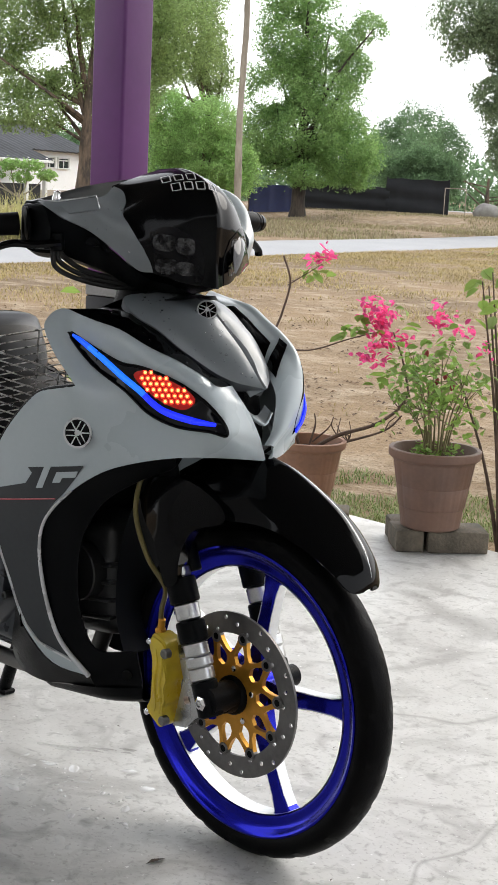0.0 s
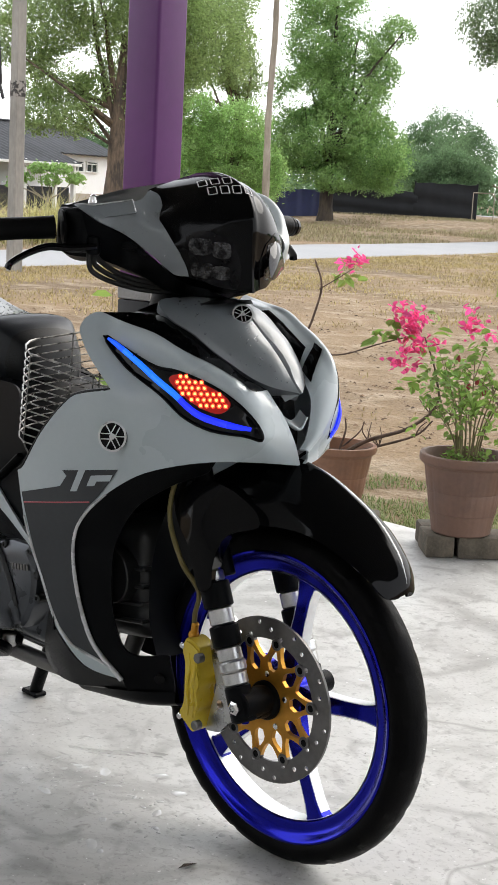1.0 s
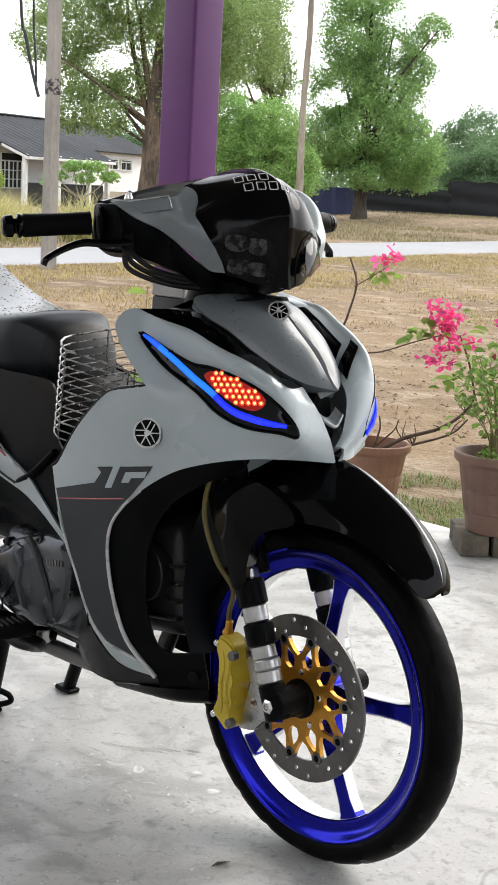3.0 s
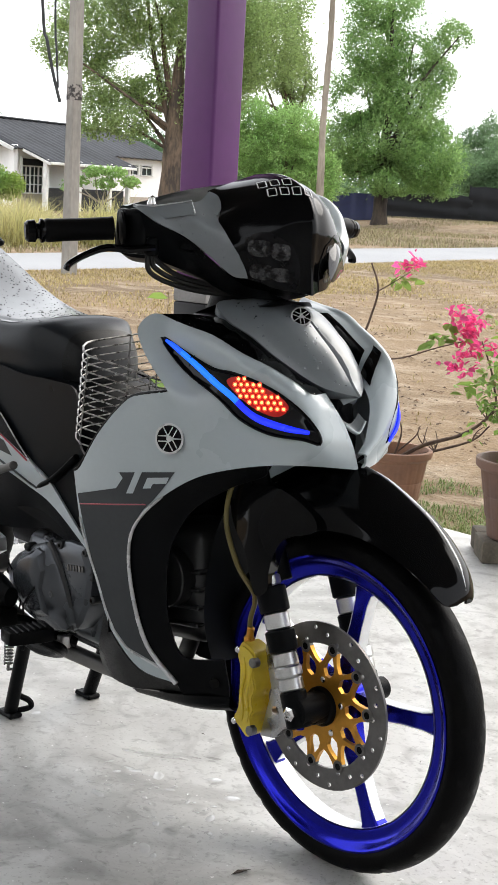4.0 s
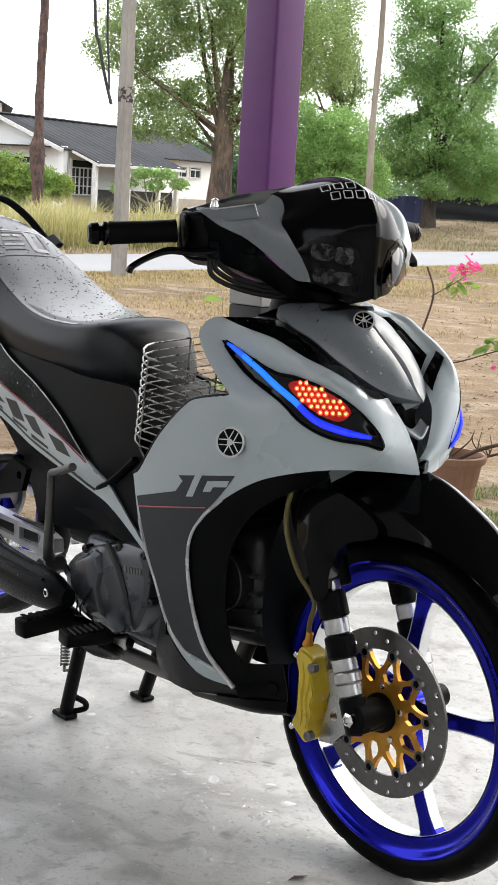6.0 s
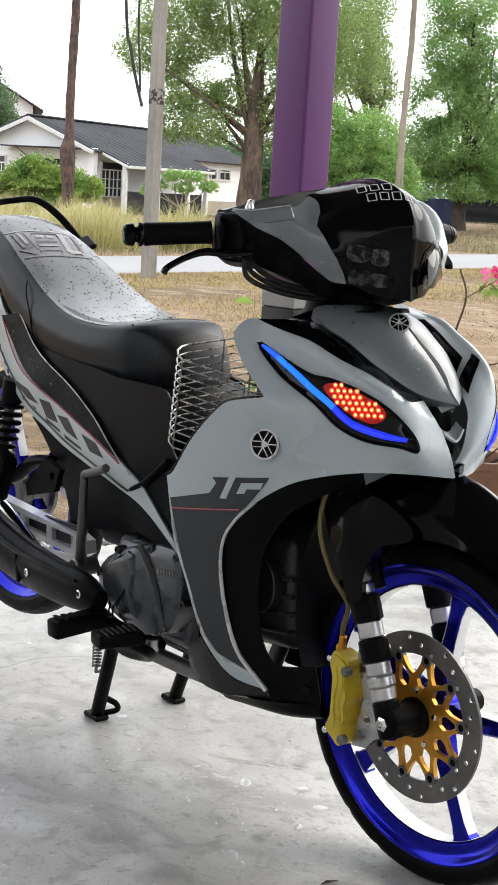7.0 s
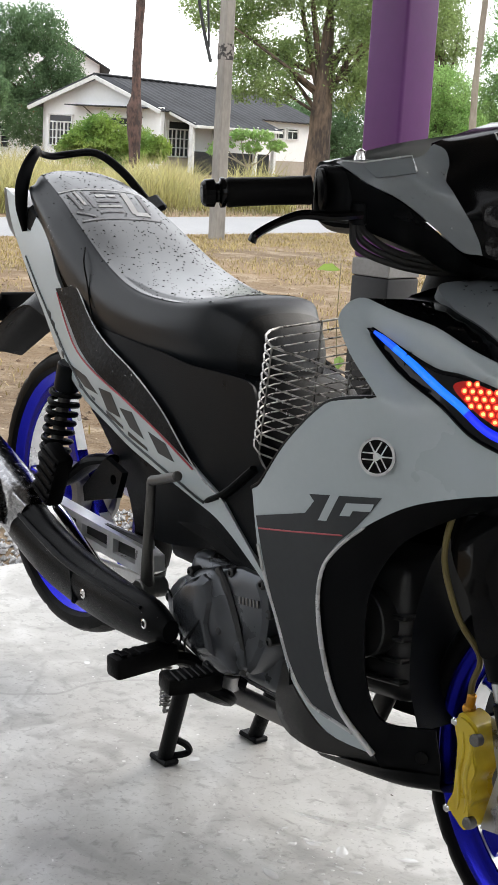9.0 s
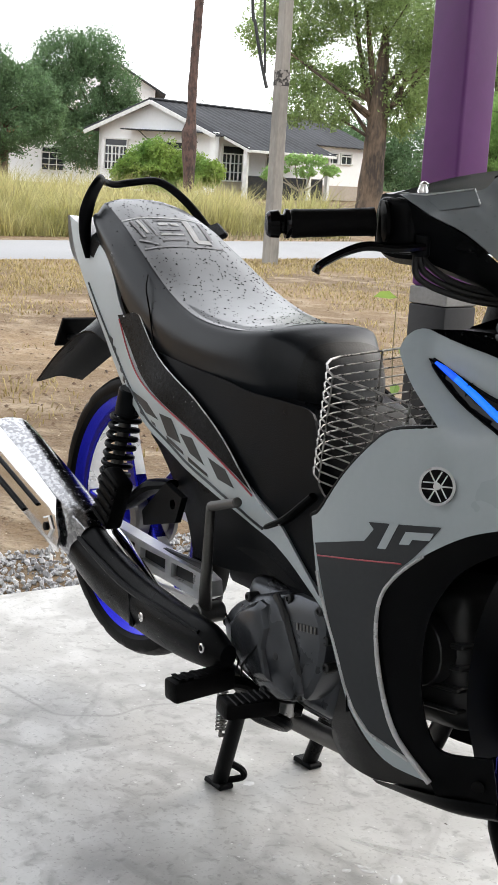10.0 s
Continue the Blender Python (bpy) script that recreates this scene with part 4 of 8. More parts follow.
M_SILVER = mat("silver_line", (0.62, 0.63, 0.64), (0.5, 0.51, 0.52), scale=20, rough=0.3, metal=0.3)
M_CHROME = mat("polished_chrome", (0.82, 0.82, 0.82), (0.72, 0.72, 0.72), scale=10, rough=0.12, metal=1.0, rough_vary=0.06)
M_ALLOY = mat("brushed_alloy", (0.62, 0.62, 0.62), (0.45, 0.45, 0.45), scale=14, rough=0.32, metal=1.0, bump=0.0002, fine=400)
M_CASE = mat("cast_engine_alloy", (0.082, 0.089, 0.10), (0.06, 0.066, 0.075), scale=9, rough=0.26, metal=0.55, bump=0.0002, fine=500)
M_DARK_CASE = mat("dark_cast_alloy", (0.03, 0.031, 0.033), (0.02, 0.021, 0.022), scale=9, rough=0.4, metal=0.3)
M_WATER = mat("rain_water", (0.9, 0.92, 0.95), rough=0.03, rough_vary=0.0)
M_WATER.node_tree.nodes["Principled BSDF"].inputs["Transmission Weight"].default_value = 1.0
M_WATER.node_tree.nodes["Principled BSDF"].inputs["IOR"].default_value = 1.33
M_SILENCER = mat("wet_chromed_sheet", (0.5, 0.5, 0.51), (0.28, 0.28, 0.29), scale=120, rough=0.2, metal=1.0, contrast=0.8)
M_STEEL = mat("dull_steel", (0.22, 0.215, 0.21), (0.15, 0.148, 0.145), scale=10, rough=0.42, metal=0.9, bump=0.0002, fine=300)
M_LEVER = mat("dark_steel", (0.13, 0.128, 0.125), (0.09, 0.088, 0.085), scale=12, rough=0.42, metal=0.8, bump=0.0002, fine=300)
M_DISC = mat("ground_disc_steel", (0.19, 0.185, 0.18), (0.14, 0.137, 0.133), scale=30, rough=0.42, metal=0.85)
M_BLUE = mat("blue_chrome_paint", (0.009, 0.011, 0.40), (0.006, 0.007, 0.30), scale=5, rough=0.2, metal=0.92, coat=0.12)
M_MACHINED = mat("machined_white_alloy", (0.86, 0.87, 0.88), (0.74, 0.75, 0.77), scale=25, rough=0.34, metal=0.55)
M_GOLD = mat("gold_anodised", (0.66, 0.32, 0.045), (0.5, 0.24, 0.03), scale=20, rough=0.35, metal=0.75)
M_YELLOW = mat("yellow_paint", (0.62, 0.47, 0.03), (0.52, 0.38, 0.02), scale=18, rough=0.35, coat=0.3, bump=0.0004, fine=120)
M_RUBBER = mat("tyre_rubber", (0.0025, 0.0025, 0.003), (0.0045, 0.0045, 0.0045), scale=20, rough=0.4, bump=0.0004, fine=250, spec=0.18)
M_VINYL = mat("black_seat_vinyl", (0.012, 0.015, 0.019), (0.009, 0.0115, 0.015), scale=6, rough=0.34, bump=0.00016, fine=420, rough_vary=0.08, spec=0.27)
M_WETVINYL = mat("wet_seat_vinyl", (0.012, 0.0135, 0.016), (0.009, 0.0105, 0.0125), scale=5, rough=0.34, bump=0.00003, fine=500, rough_vary=0.04, spec=0.5, coat=0.8)
M_WETVINYL.node_tree.nodes["Principled BSDF"].inputs["Coat Roughness"].default_value = 0.22
# opaque near-black in place of the dark seat refracted through clear drops
M_BEAD = mat("water_bead_painted_dark", (0.004, 0.0045, 0.005), rough=0.12, rough_vary=0.0, spec=0.3)
M_RIBBED = mat("ribbed_black_vinyl", (0.0065, 0.0078, 0.0098), (0.002, 0.0025, 0.003), scale=260, rough=0.42, spec=0.05, bump=0.0004, fine=300)
M_LENS = mat("smoked_lens", (0.002, 0.002, 0.003), rough=0.06, spec=0.25, rough_vary=0.02)
M_LAMPGLASS = mat("clear_lamp_cover", (0.006, 0.006, 0.007), (0.003, 0.003, 0.0035), scale=40, rough=0.05, spec=0.3, rough_vary=0.02)
# glossier than the lamp cover, for the added panel that mirrors the sky
M_COVER = mat("sky_catching_cover", (0.006, 0.006, 0.007), (0.004, 0.004, 0.005), scale=40, rough=0.06, rough_vary=0.03)
M_REFLECTOR = mat("faceted_reflector", (0.05, 0.05, 0.052), (0.003, 0.003, 0.0035), scale=90, rough=0.12, metal=0.7, bump=0.004, fine=130, contrast=0.85)
M_LED_BLUE = mat("blue_light_strip", (0.01, 0.02, 0.6), rough=0.3, emit=(0.006, 0.02, 1.0), power=0.9)
M_LED_MID = mat("blue_light_strip_end", (0.01, 0.04, 0.6), rough=0.3, emit=(0.006, 0.085, 1.0), power=0.88)
M_LED_SKY = mat("sky_blue_light_strip", (0.02, 0.1, 0.7), rough=0.3, emit=(0.006, 0.15, 1.0), power=0.9)
M_LED_RED = mat("red_light_cell", (0.6, 0.03, 0.01), rough=0.3, emit=(1.0, 0.05, 0.02), power=1.1)
M_LED_CORE = mat("hot_red_cell", (0.9, 0.3, 0.05), rough=0.3, emit=(1.0, 0.5, 0.12), power=2.2)
M_RED_CELLBACK = mat("red_reflector", (0.35, 0.01, 0.008), rough=0.25, emit=(1.0, 0.02, 0.01), power=0.08)
M_RED = mat("red_pinstripe", (0.42, 0.03, 0.05), rough=0.35)
M_WHITE_INK = mat("pale_ink", (0.6, 0.6, 0.6), rough=0.5)
M_GREY_INK = mat("grey_ink", (0.3, 0.3, 0.32), rough=0.6)
M_HOSE = mat("olive_hose", (0.14, 0.11, 0.03), (0.09, 0.07, 0.02), rough=0.35)
M_WIRE = mat("plated_wire", (0.42, 0.41, 0.40), (0.16, 0.155, 0.15), scale=60, rough=0.3, metal=0.8, contrast=0.6)
M_TAILLENS = mat("pale_tail_lens", (0.7, 0.68, 0.66), rough=0.15, coat=0.6)

for m, ior in ((M_MATTE_BLACK, 1.16), (M_DARK_PLASTIC, 1.16), (M_GLOSS_BLACK, 1.22), (M_CARBON, 1.15), (M_GRAPHITE, 1.22), (M_RUBBER, 1.13), (M_RIBBED, 1.38), (M_LENS, 1.32), (M_LAMPGLASS, 1.22), (M_VINYL, 1.36)):
    m.node_tree.nodes["Principled BSDF"].inputs["IOR"].default_value = ior
    m.node_tree.nodes["Principled BSDF"].inputs["Specular IOR Level"].default_value = 0.5
bike = thing("motorcycle", "grey and black underbone motorcycle on its centre stand", "motorcycle")
FRONT = Skin(SHIELD + NOSE + STRIP + BLINKER + [(-0.219, -0.19, 0.66), (-0.142, 0, 0.849), (-0.023, 0, 0.755)], VIEW, 1e-4)
HEAD = Skin(COWL, VIEW, 1e-4)
SIDE = Skin(REAR, (0.25, -0.95, 0.18), 1e-4)


TURNED = radians(-8)
NUMBER = Vector((-0.163, -0.035, 1.047))


def head_mirrored(geo, turned=TURNED):
    """The other side of what turns with the handlebar, which is turned a little to the right."""
    nx, ny = -math.sin(turned), math.cos(turned)
    out = []
    for x, y, z in geo[0]:
        d = 2 * ((x + 0.27) * nx + y * ny)
        out.append((x - d * nx, y - d * ny, z))
    return out, [tuple(reversed(q)) for q in geo[1]]


def both_head(name, geo, material, parent, label="", sharp=35):
    return part(name, geo, material, parent, label, sharp), part(name, head_mirrored(geo), material, parent, label, sharp)


def both(name, geo, material, parent, label="", sharp=35):
    """A panel and its twin on the bike's other side."""
    return part(name, geo, material, parent, label, sharp), part(name, mirrored(geo), material, parent, label, sharp)


def plate(outer, holes, y0, y1, centre=(0, 0)):
    """A flat plate upright along the bike, cut by an outline with holes, between two y."""
    from mathutils.geometry import delaunay_2d_cdt
    pts, edges = [], []
    for loop in [outer] + holes:
        k = len(pts)
        pts += [Vector((p[0] + centre[0], p[1] + centre[1])) for p in loop]
        edges += [(k + i, k + (i + 1) % len(loop)) for i in range(len(loop))]
    res = delaunay_2d_cdt(pts, edges, [], 1, 1e-7)
    flat, faces = [tuple(p) for p in res[0]], [tuple(q) for q in res[2]]

    def within(p, loop):
        odd = False
        for q, r in zip(loop, loop[1:] + loop[:1]):
            if (q[1] > p[1]) != (r[1] > p[1]) and p[0] < q[0] + (p[1] - q[1]) / (r[1] - q[1]) * (r[0] - q[0]):
                odd = not odd
        return odd
    spans = [[(p[0] + centre[0], p[1] + centre[1]) for p in h] for h in holes]
    middle = [(sum(flat[i][0] for i in q) / len(q), sum(flat[i][1] for i in q) / len(q)) for q in faces]
    faces = [q for q, m in zip(faces, middle) if not any(within(m, h) for h in spans)]
    n = len(flat)
    count = {(q[i], q[(i + 1) % len(q)]) for q in faces for i in range(len(q))}
    rim = [e for e in count if (e[1], e[0]) not in count]
    v = [(x, y0, z) for x, z in flat] + [(x, y1, z) for x, z in flat]
    f = faces + [tuple(i + n for i in reversed(q)) for q in faces] + [(b, a, a + n, b + n) for a, b in rim]
    return v, f


def circle(r, n, at=(0, 0), start=0.0):
    return [(at[0] + r * math.cos(start + 2 * math.pi * i / n), at[1] + r * math.sin(start + 2 * math.pi * i / n)) for i in range(n)]


# ---------------------------------------------------------------- wheels
def tyre_geo(at, R, half):
    inner = R - 0.042
    prof = [(inner, -half * 0.72), (inner + 0.008, -half * 0.95), (R - 0.022, -half), (R - 0.011, -half * 0.88), (R - 0.004, -half * 0.58), (R - 0.0005, -half * 0.25), (R, 0)]
    prof = prof + [(r, -h) for r, h in reversed(prof[:-1])]
    n = 168
    v, f = lathe(prof, (0, 0, 0), (0, 1, 0), n, closed=True)
    k = len(prof)
    out = []
    for i, p in enumerate(v):
        row, col = divmod(i, n)
        cut = 0.0
        if 3 <= row <= k - 4:
            slant = (col + 2 * abs(row - k // 2)) % 8
            if slant == 0 and row != k // 2:
                cut = 0.0028
        s = 1 - cut / R
        out.append((p[0] * s + at[0], p[1] + at[1], p[2] * s + at[2]))
    return out, f


def wheel(name, at, R, half, start, parent):
    rim_prof = [(0.230, -0.026), (0.231, -0.029), (0.228, -0.030), (0.223, -0.027), (0.219, -0.021), (0.210, -0.017), (0.204, -0.018), (0.199, -0.016), (0.197, -0.010)]
    rim_prof = rim_prof + [(r, -h) for r, h in reversed(rim_prof)]
    inner = [(0.1962, -0.0155), (0.1958, -0.012), (0.1958, 0.012), (0.1962, 0.0155)]
    rim = part(name, lathe(rim_prof, at, (0, 1, 0), 96, closed=True), M_BLUE, parent, "blue alloy wheel with five spokes")
    part("tyre", tyre_geo(at, R, half), M_RUBBER, rim, "thin black road tyre")
    part("barrel", lathe(inner, at, (0, 1, 0), 96, caps=False), M_MACHINED, rim, "bright machined rim barrel")
    part("hub", join(lathe([(0.016, -0.05), (0.030, -0.045), (0.032, -0.02), (0.044, -0.014), (0.044, 0.014), (0.032, 0.02), (0.030, 0.045), (0.016, 0.05)], at, (0, 1, 0), 40)), M_BLUE, rim)
    for k in range(5):
        t = start + k * 2 * math.pi / 5
        c, s = math.cos(t), math.sin(t)

        def place(r, w, y):
            return (at[0] + c * r - s * w, at[1] + y, at[2] + s * r + c * w)
        rows = []
        for r, w, d in ((0.036, 0.021, 0.014), (0.07, 0.014, 0.0135), (0.13, 0.0115, 0.012), (0.17, 0.0125, 0.012), (0.19, 0.0165, 0.012), (0.199, 0.0225, 0.0125)):
            rows.append([place(r, w * a, d * b) for a, b in ((-1, -0.8), (-0.8, -1), (0.8, -1), (1, -0.8), (1, 0.8), (0.8, 1), (-0.8, 1), (-1, 0.8))])
        spoke = part("spoke", grid(rows, True, True), M_BLUE, rim, sharp=30)
        for q in (-1, 1):
            rows = []
            for r, w, d in ((0.075, 0.0137, 0.0105), (0.13, 0.0114, 0.0098), (0.168, 0.0122, 0.0098), (0.188, 0.0158, 0.0098)):
                rows.append([place(r, q * (w + o), d * b) for o, b in ((-0.002, -1), (0.0014, -1), (0.0014, 1), (-0.002, 1))])
            part("spoke_side", grid(rows, True, True), M_MACHINED, rim, "bright machined spoke side", sharp=30)
    return rim


FW, RW = (0.0, 0.0, 0.268), (-1.235, 0.0, 0.3646)
front_wheel = wheel("front_wheel", FW, 0.268, 0.0315, radians(7), bike)
rear_wheel = wheel("rear_wheel", RW, 0.271, 0.038, radians(40), bike)


def brake_disc():
    at = (FW[0], FW[2])
    holes = []
    for k in range(30):
        r = (0.1045, 0.1135, 0.1225)[k % 3]
        holes.append(circle(0.0039, 8, (r * math.cos(k * math.tau / 30 + 0.1), r * math.sin(k * math.tau / 30 + 0.1))))
    disc = part("brake_disc", plate(circle(0.131, 96), [circle(0.0975, 80)] + holes, -0.046, -0.0415, at), M_DISC, bike, "drilled steel brake disc")
    outer, tri = [], []
    for k in range(10):
        t = k * math.tau / 10 + 0.15
        for dt, r in ((-0.2, 0.074), (-0.125, 0.086), (-0.1, 0.0955), (-0.05, 0.1), (0.05, 0.1), (0.1, 0.0955), (0.125, 0.086), (0.2, 0.074), (math.tau / 20, 0.0675)):
            outer.append((r * math.cos(t + dt), r * math.sin(t + dt)))
        tri.append([(r * math.cos(t + dt), r * math.sin(t + dt)) for dt, r in ((-0.1, 0.05), (0.1, 0.05), (0.185, 0.060), (0.15, 0.068), (0.03, 0.083), (-0.03, 0.083), (-0.15, 0.068), (-0.185, 0.060))])
    part("carrier", plate(outer, tri, -0.0475, -0.040, at), M_GOLD, disc, "gold star-shaped disc carrier", sharp=20)
    for k in range(10):
        t = k * math.tau / 10 + 0.15
        c = (at[0] + 0.0945 * math.cos(t), -0.040, at[1] + 0.0945 * math.sin(t))
        part("button", lathe([(0.0100, 0), (0.0100, 0.008), (0.0088, 0.0095), (0.0064, 0.0095), (0.0056, 0.008)], c, (0, -1, 0), 18), M_DISC, disc, "steel disc button")
        part("button_eye", lathe([(0.0056, 0.004), (0.0056, 0.0082), (0.002, 0.0084)], c, (0, -1, 0), 12), M_MATTE_BLACK, disc)
    for k in range(5):
        t = k * math.tau / 5 + 0.3
        c = (at[0] + 0.043 * math.cos(t), -0.047, at[1] + 0.043 * math.sin(t))
        part("bolt", lathe([(0.005, 0), (0.005, 0.003), (0.003, 0.004)], c, (0, -1, 0), 10), M_CHROME, disc)
    part("hub_cap", lathe([(0.031, 0.04), (0.031, 0.052), (0.029, 0.056), (0.026, 0.058), (0.024, 0.075), (0.016, 0.078)], FW, (0, -1, 0), 32), M_MATTE_BLACK, disc, "black hub centre")


brake_disc()


# ---------------------------------------------------------------- front fork, caliper, mudguard
def fork_leg(y):
    base = Vector((0.0, y, 0.268))
    up = Vector((-0.385, 0, 0.923)).normalized()

    def ring(a, b, r):
        return rod(base + up * a, base + up * b, r, n=28, edge=0.0025)
    leg = part("fork_leg", rod(base + up * 0.0, base + up * 0.225, 0.0165, n=24), M_CHROME, bike, "polished fork leg with black collars")
    part("upper_tube", rod(base + up * 0.2 + Vector((0, -0.028 * y / 0.1, 0)), base + up * 0.6 + Vector((0, -0.028 * y / 0.1, 0)), 0.016, n=20), M_MATTE_BLACK, leg)
    part("foot", join(ring(-0.022, 0.034, 0.0205), rod(base + Vector((0.004, -0.012, 0.004)), base + Vector((0.004, 0.05 if y < 0 else 0.03, 0.004)), 0.023 if y < 0 else 0.018, n=24)), M_MATTE_BLACK, leg)
    part("axle_nut", lathe([(0.0115, 0.016), (0.0115, 0.0225), (0.008, 0.0255), (0.006, 0.0255), (0.0055, 0.021)], base + Vector((0.004, 0, 0.004)), (0, -1 if y < 0 else 1, 0), 6), M_CHROME, leg)
    for a, b, r, m in ((0.034, 0.055, 0.0195, M_ALLOY), (0.055, 0.072, 0.0215, M_ALLOY), (0.072, 0.094, 0.0195, M_ALLOY), (0.094, 0.128, 0.023, M_MATTE_BLACK), (0.128, 0.155, 0.0195, M_ALLOY), (0.155, 0.195, 0.0235, M_MATTE_BLACK), (0.195, 0.212, 0.0185, M_ALLOY)):
        part("collar", ring(a, b, r), m, leg)


fork_leg(-0.1)
fork_leg(0.058)


def caliper():
    prof = [(-0.118, 0.205), (-0.100, 0.198), (-0.086, 0.208), (-0.091, 0.230), (-0.083, 0.243), (-0.089, 0.262), (-0.082, 0.282), (-0.091, 0.303), (-0.087, 0.328), (-0.096, 0.340), (-0.128, 0.347), (-0.138, 0.332),
            (-0.130, 0.315), (-0.127, 0.300), (-0.127, 0.250), (-0.130, 0.235), (-0.139, 0.218)]
    loop = [(-0.104 + (p[0] + 0.104) * 0.74, p[1]) for p in spline([(a, b, 0) for a, b in prof], 3, True)]
    body = part("caliper", join(plate(loop, [], -0.106, -0.074), plate([(a * 0.96 - 0.0042, (b - 0.27) * 0.93 + 0.27) for a, b in loop], [], -0.1095, -0.071)), M_YELLOW, bike, "yellow painted brake caliper")
    for x, r in ((-0.112, 0.0032), (-0.1, 0.0036)):
        wave = [(x + 0.0025 * math.sin((z - 0.22) * 95), -0.1095, z) for z in np.linspace(0.222, 0.325, 15)]
        part("ridge", sweep(spline(wave, 3), [0.001, r, r, 0.001], 8), M_YELLOW, body, "raised cast ridge")
    for x, z in ((-0.130, 0.216), (-0.130, 0.333)):
        part("bolt", rod((x, -0.112, z), (x, -0.098, z), 0.0055, n=14), M_CHROME, body)
    for x, z in ((-0.091, 0.212), (-0.092, 0.322)):
        part("bolt", rod((x, -0.114, z), (x, -0.10, z), 0.008, n=14), M_STEEL, body)
    for i in range(6):
        part("mark", block((-0.1225 + 0.0003 * i, -0.1065, 0.248 + i * 0.0095), (0.003, 0.006, 0.006), edge=0.0008), M_MATTE_BLACK, body)
    part("bracket", plate([(-0.09, 0.20), (-0.06, 0.205), (-0.012, 0.255), (-0.02, 0.30), (-0.045, 0.345), (-0.09, 0.35), (-0.083, 0.32), (-0.07, 0.28), (-0.083, 0.23)], [circle(0.008, 12, (-0.06, 0.25))], -0.088, -0.078), M_ALLOY, bike, "cast alloy caliper bracket", sharp=20)
    hose = [(-0.125, -0.09, 0.35), (-0.118, -0.096, 0.385), (-0.095, -0.112, 0.43), (-0.13, -0.118, 0.47), (-0.165, -0.115, 0.53), (-0.168, -0.105, 0.585), (-0.15, -0.09, 0.63)]
    part("brake_hose", sweep(spline(hose, 8), 0.0042, 8), M_HOSE, bike, "olive brake hose")
    part("hose_joint", join(rod((-0.125, -0.09, 0.345), (-0.119, -0.093, 0.37), 0.006), rod((-0.132, -0.09, 0.346), (-0.118, -0.09, 0.35), 0.007)), M_GOLD, bike)


caliper()


def mudguard():
    ridge = [(-0.17, 0.592), (-0.10, 0.628), (-0.03, 0.640), (0.033, 0.628), (0.085, 0.604), (0.139, 0.573), (0.179, 0.536), (0.201, 0.511), (0.210, 0.493), (0.2125, 0.481)]
    edge = [(-0.16, 0.52, 0.088), (-0.10, 0.53, 0.084), (-0.02, 0.545, 0.072), (0.045, 0.551, 0.066), (0.095, 0.546, 0.063), (0.15, 0.527, 0.058), (0.186, 0.504, 0.048), (0.202, 0.485, 0.037), (0.209, 0.477, 0.026), (0.212, 0.477, 0.009)]
    rows = []
    for (xr, zr), (xe, ze, w) in zip(ridge, edge):
        right = []
        for up, out in ((0, 1.0), (0.3, 0.87), (0.6, 0.64), (0.88, 0.3), (0.975, 0.1), (1.0, 0.0)):
            right.append((xe + (xr - xe) * up, -w * out, ze + (zr - ze) * up))
        lean = 0.017 * min(1.0, max(0.0, (xr + 0.1) / 0.2)) * min(1.0, (0.2405 - xr) / 0.06)
        both_sides = right + [(x, -y, z) for x, y, z in reversed(right[:-1])]
        ups = [0, 0.3, 0.6, 0.88, 0.975, 1.0, 0.975, 0.88, 0.6, 0.3, 0]
        rows.append([(x, y + lean * u ** 1.5, z) for (x, y, z), u in zip(both_sides, ups)])
    guard = part("front_mudguard", thicken(loft(rows, 4, 5), 0.0035), M_GLOSS_BLACK, bike, "glossy black front mudguard with a painted crest highlight", sharp=50)
    # silver bar that stands in for the wet highlight on the crest
    rim = [(x + 0.0022, 0.002 + 0.017 * min(1.0, max(0.0, (x + 0.1) / 0.2)) * min(1.0, (0.2405 - x) / 0.06), z + 0.0026) for x, z in ridge[2:-1]]
    part("edge_highlight", sweep(spline(rim, 5), [0.0008, 0.002, 0.0018, 0.0006], 6), M_SILVER, guard, "silver line painted in for the crest's wet highlight")
    for s in (-1, 1):
        pts = [(-0.169, 0.084, 0.585), (-0.172, 0.09, 0.56), (-0.155, 0.097, 0.53), (-0.122, 0.104, 0.50), (-0.095, 0.111, 0.455), (-0.078, 0.115, 0.437), (-0.058, 0.112, 0.448), (-0.062, 0.106, 0.475), (-0.06, 0.098, 0.505),
               (-0.045, 0.088, 0.53), (0.0, 0.074, 0.548), (-0.02, 0.07, 0.575), (-0.09, 0.078, 0.60)]
        pts = [(x, -y - 0.01, z) for x, y, z in pts]
        geo = panel(Skin(pts + [(-0.11, -0.112, 0.54)], (0.3, -0.95, 0.05), 1e-4), pts, 0.002, 0.03, 0.01)
        part("fork_guard", geo if s < 0 else mirrored(geo), M_GLOSS_BLACK, guard, "glossy black fork guard")


mudguard()


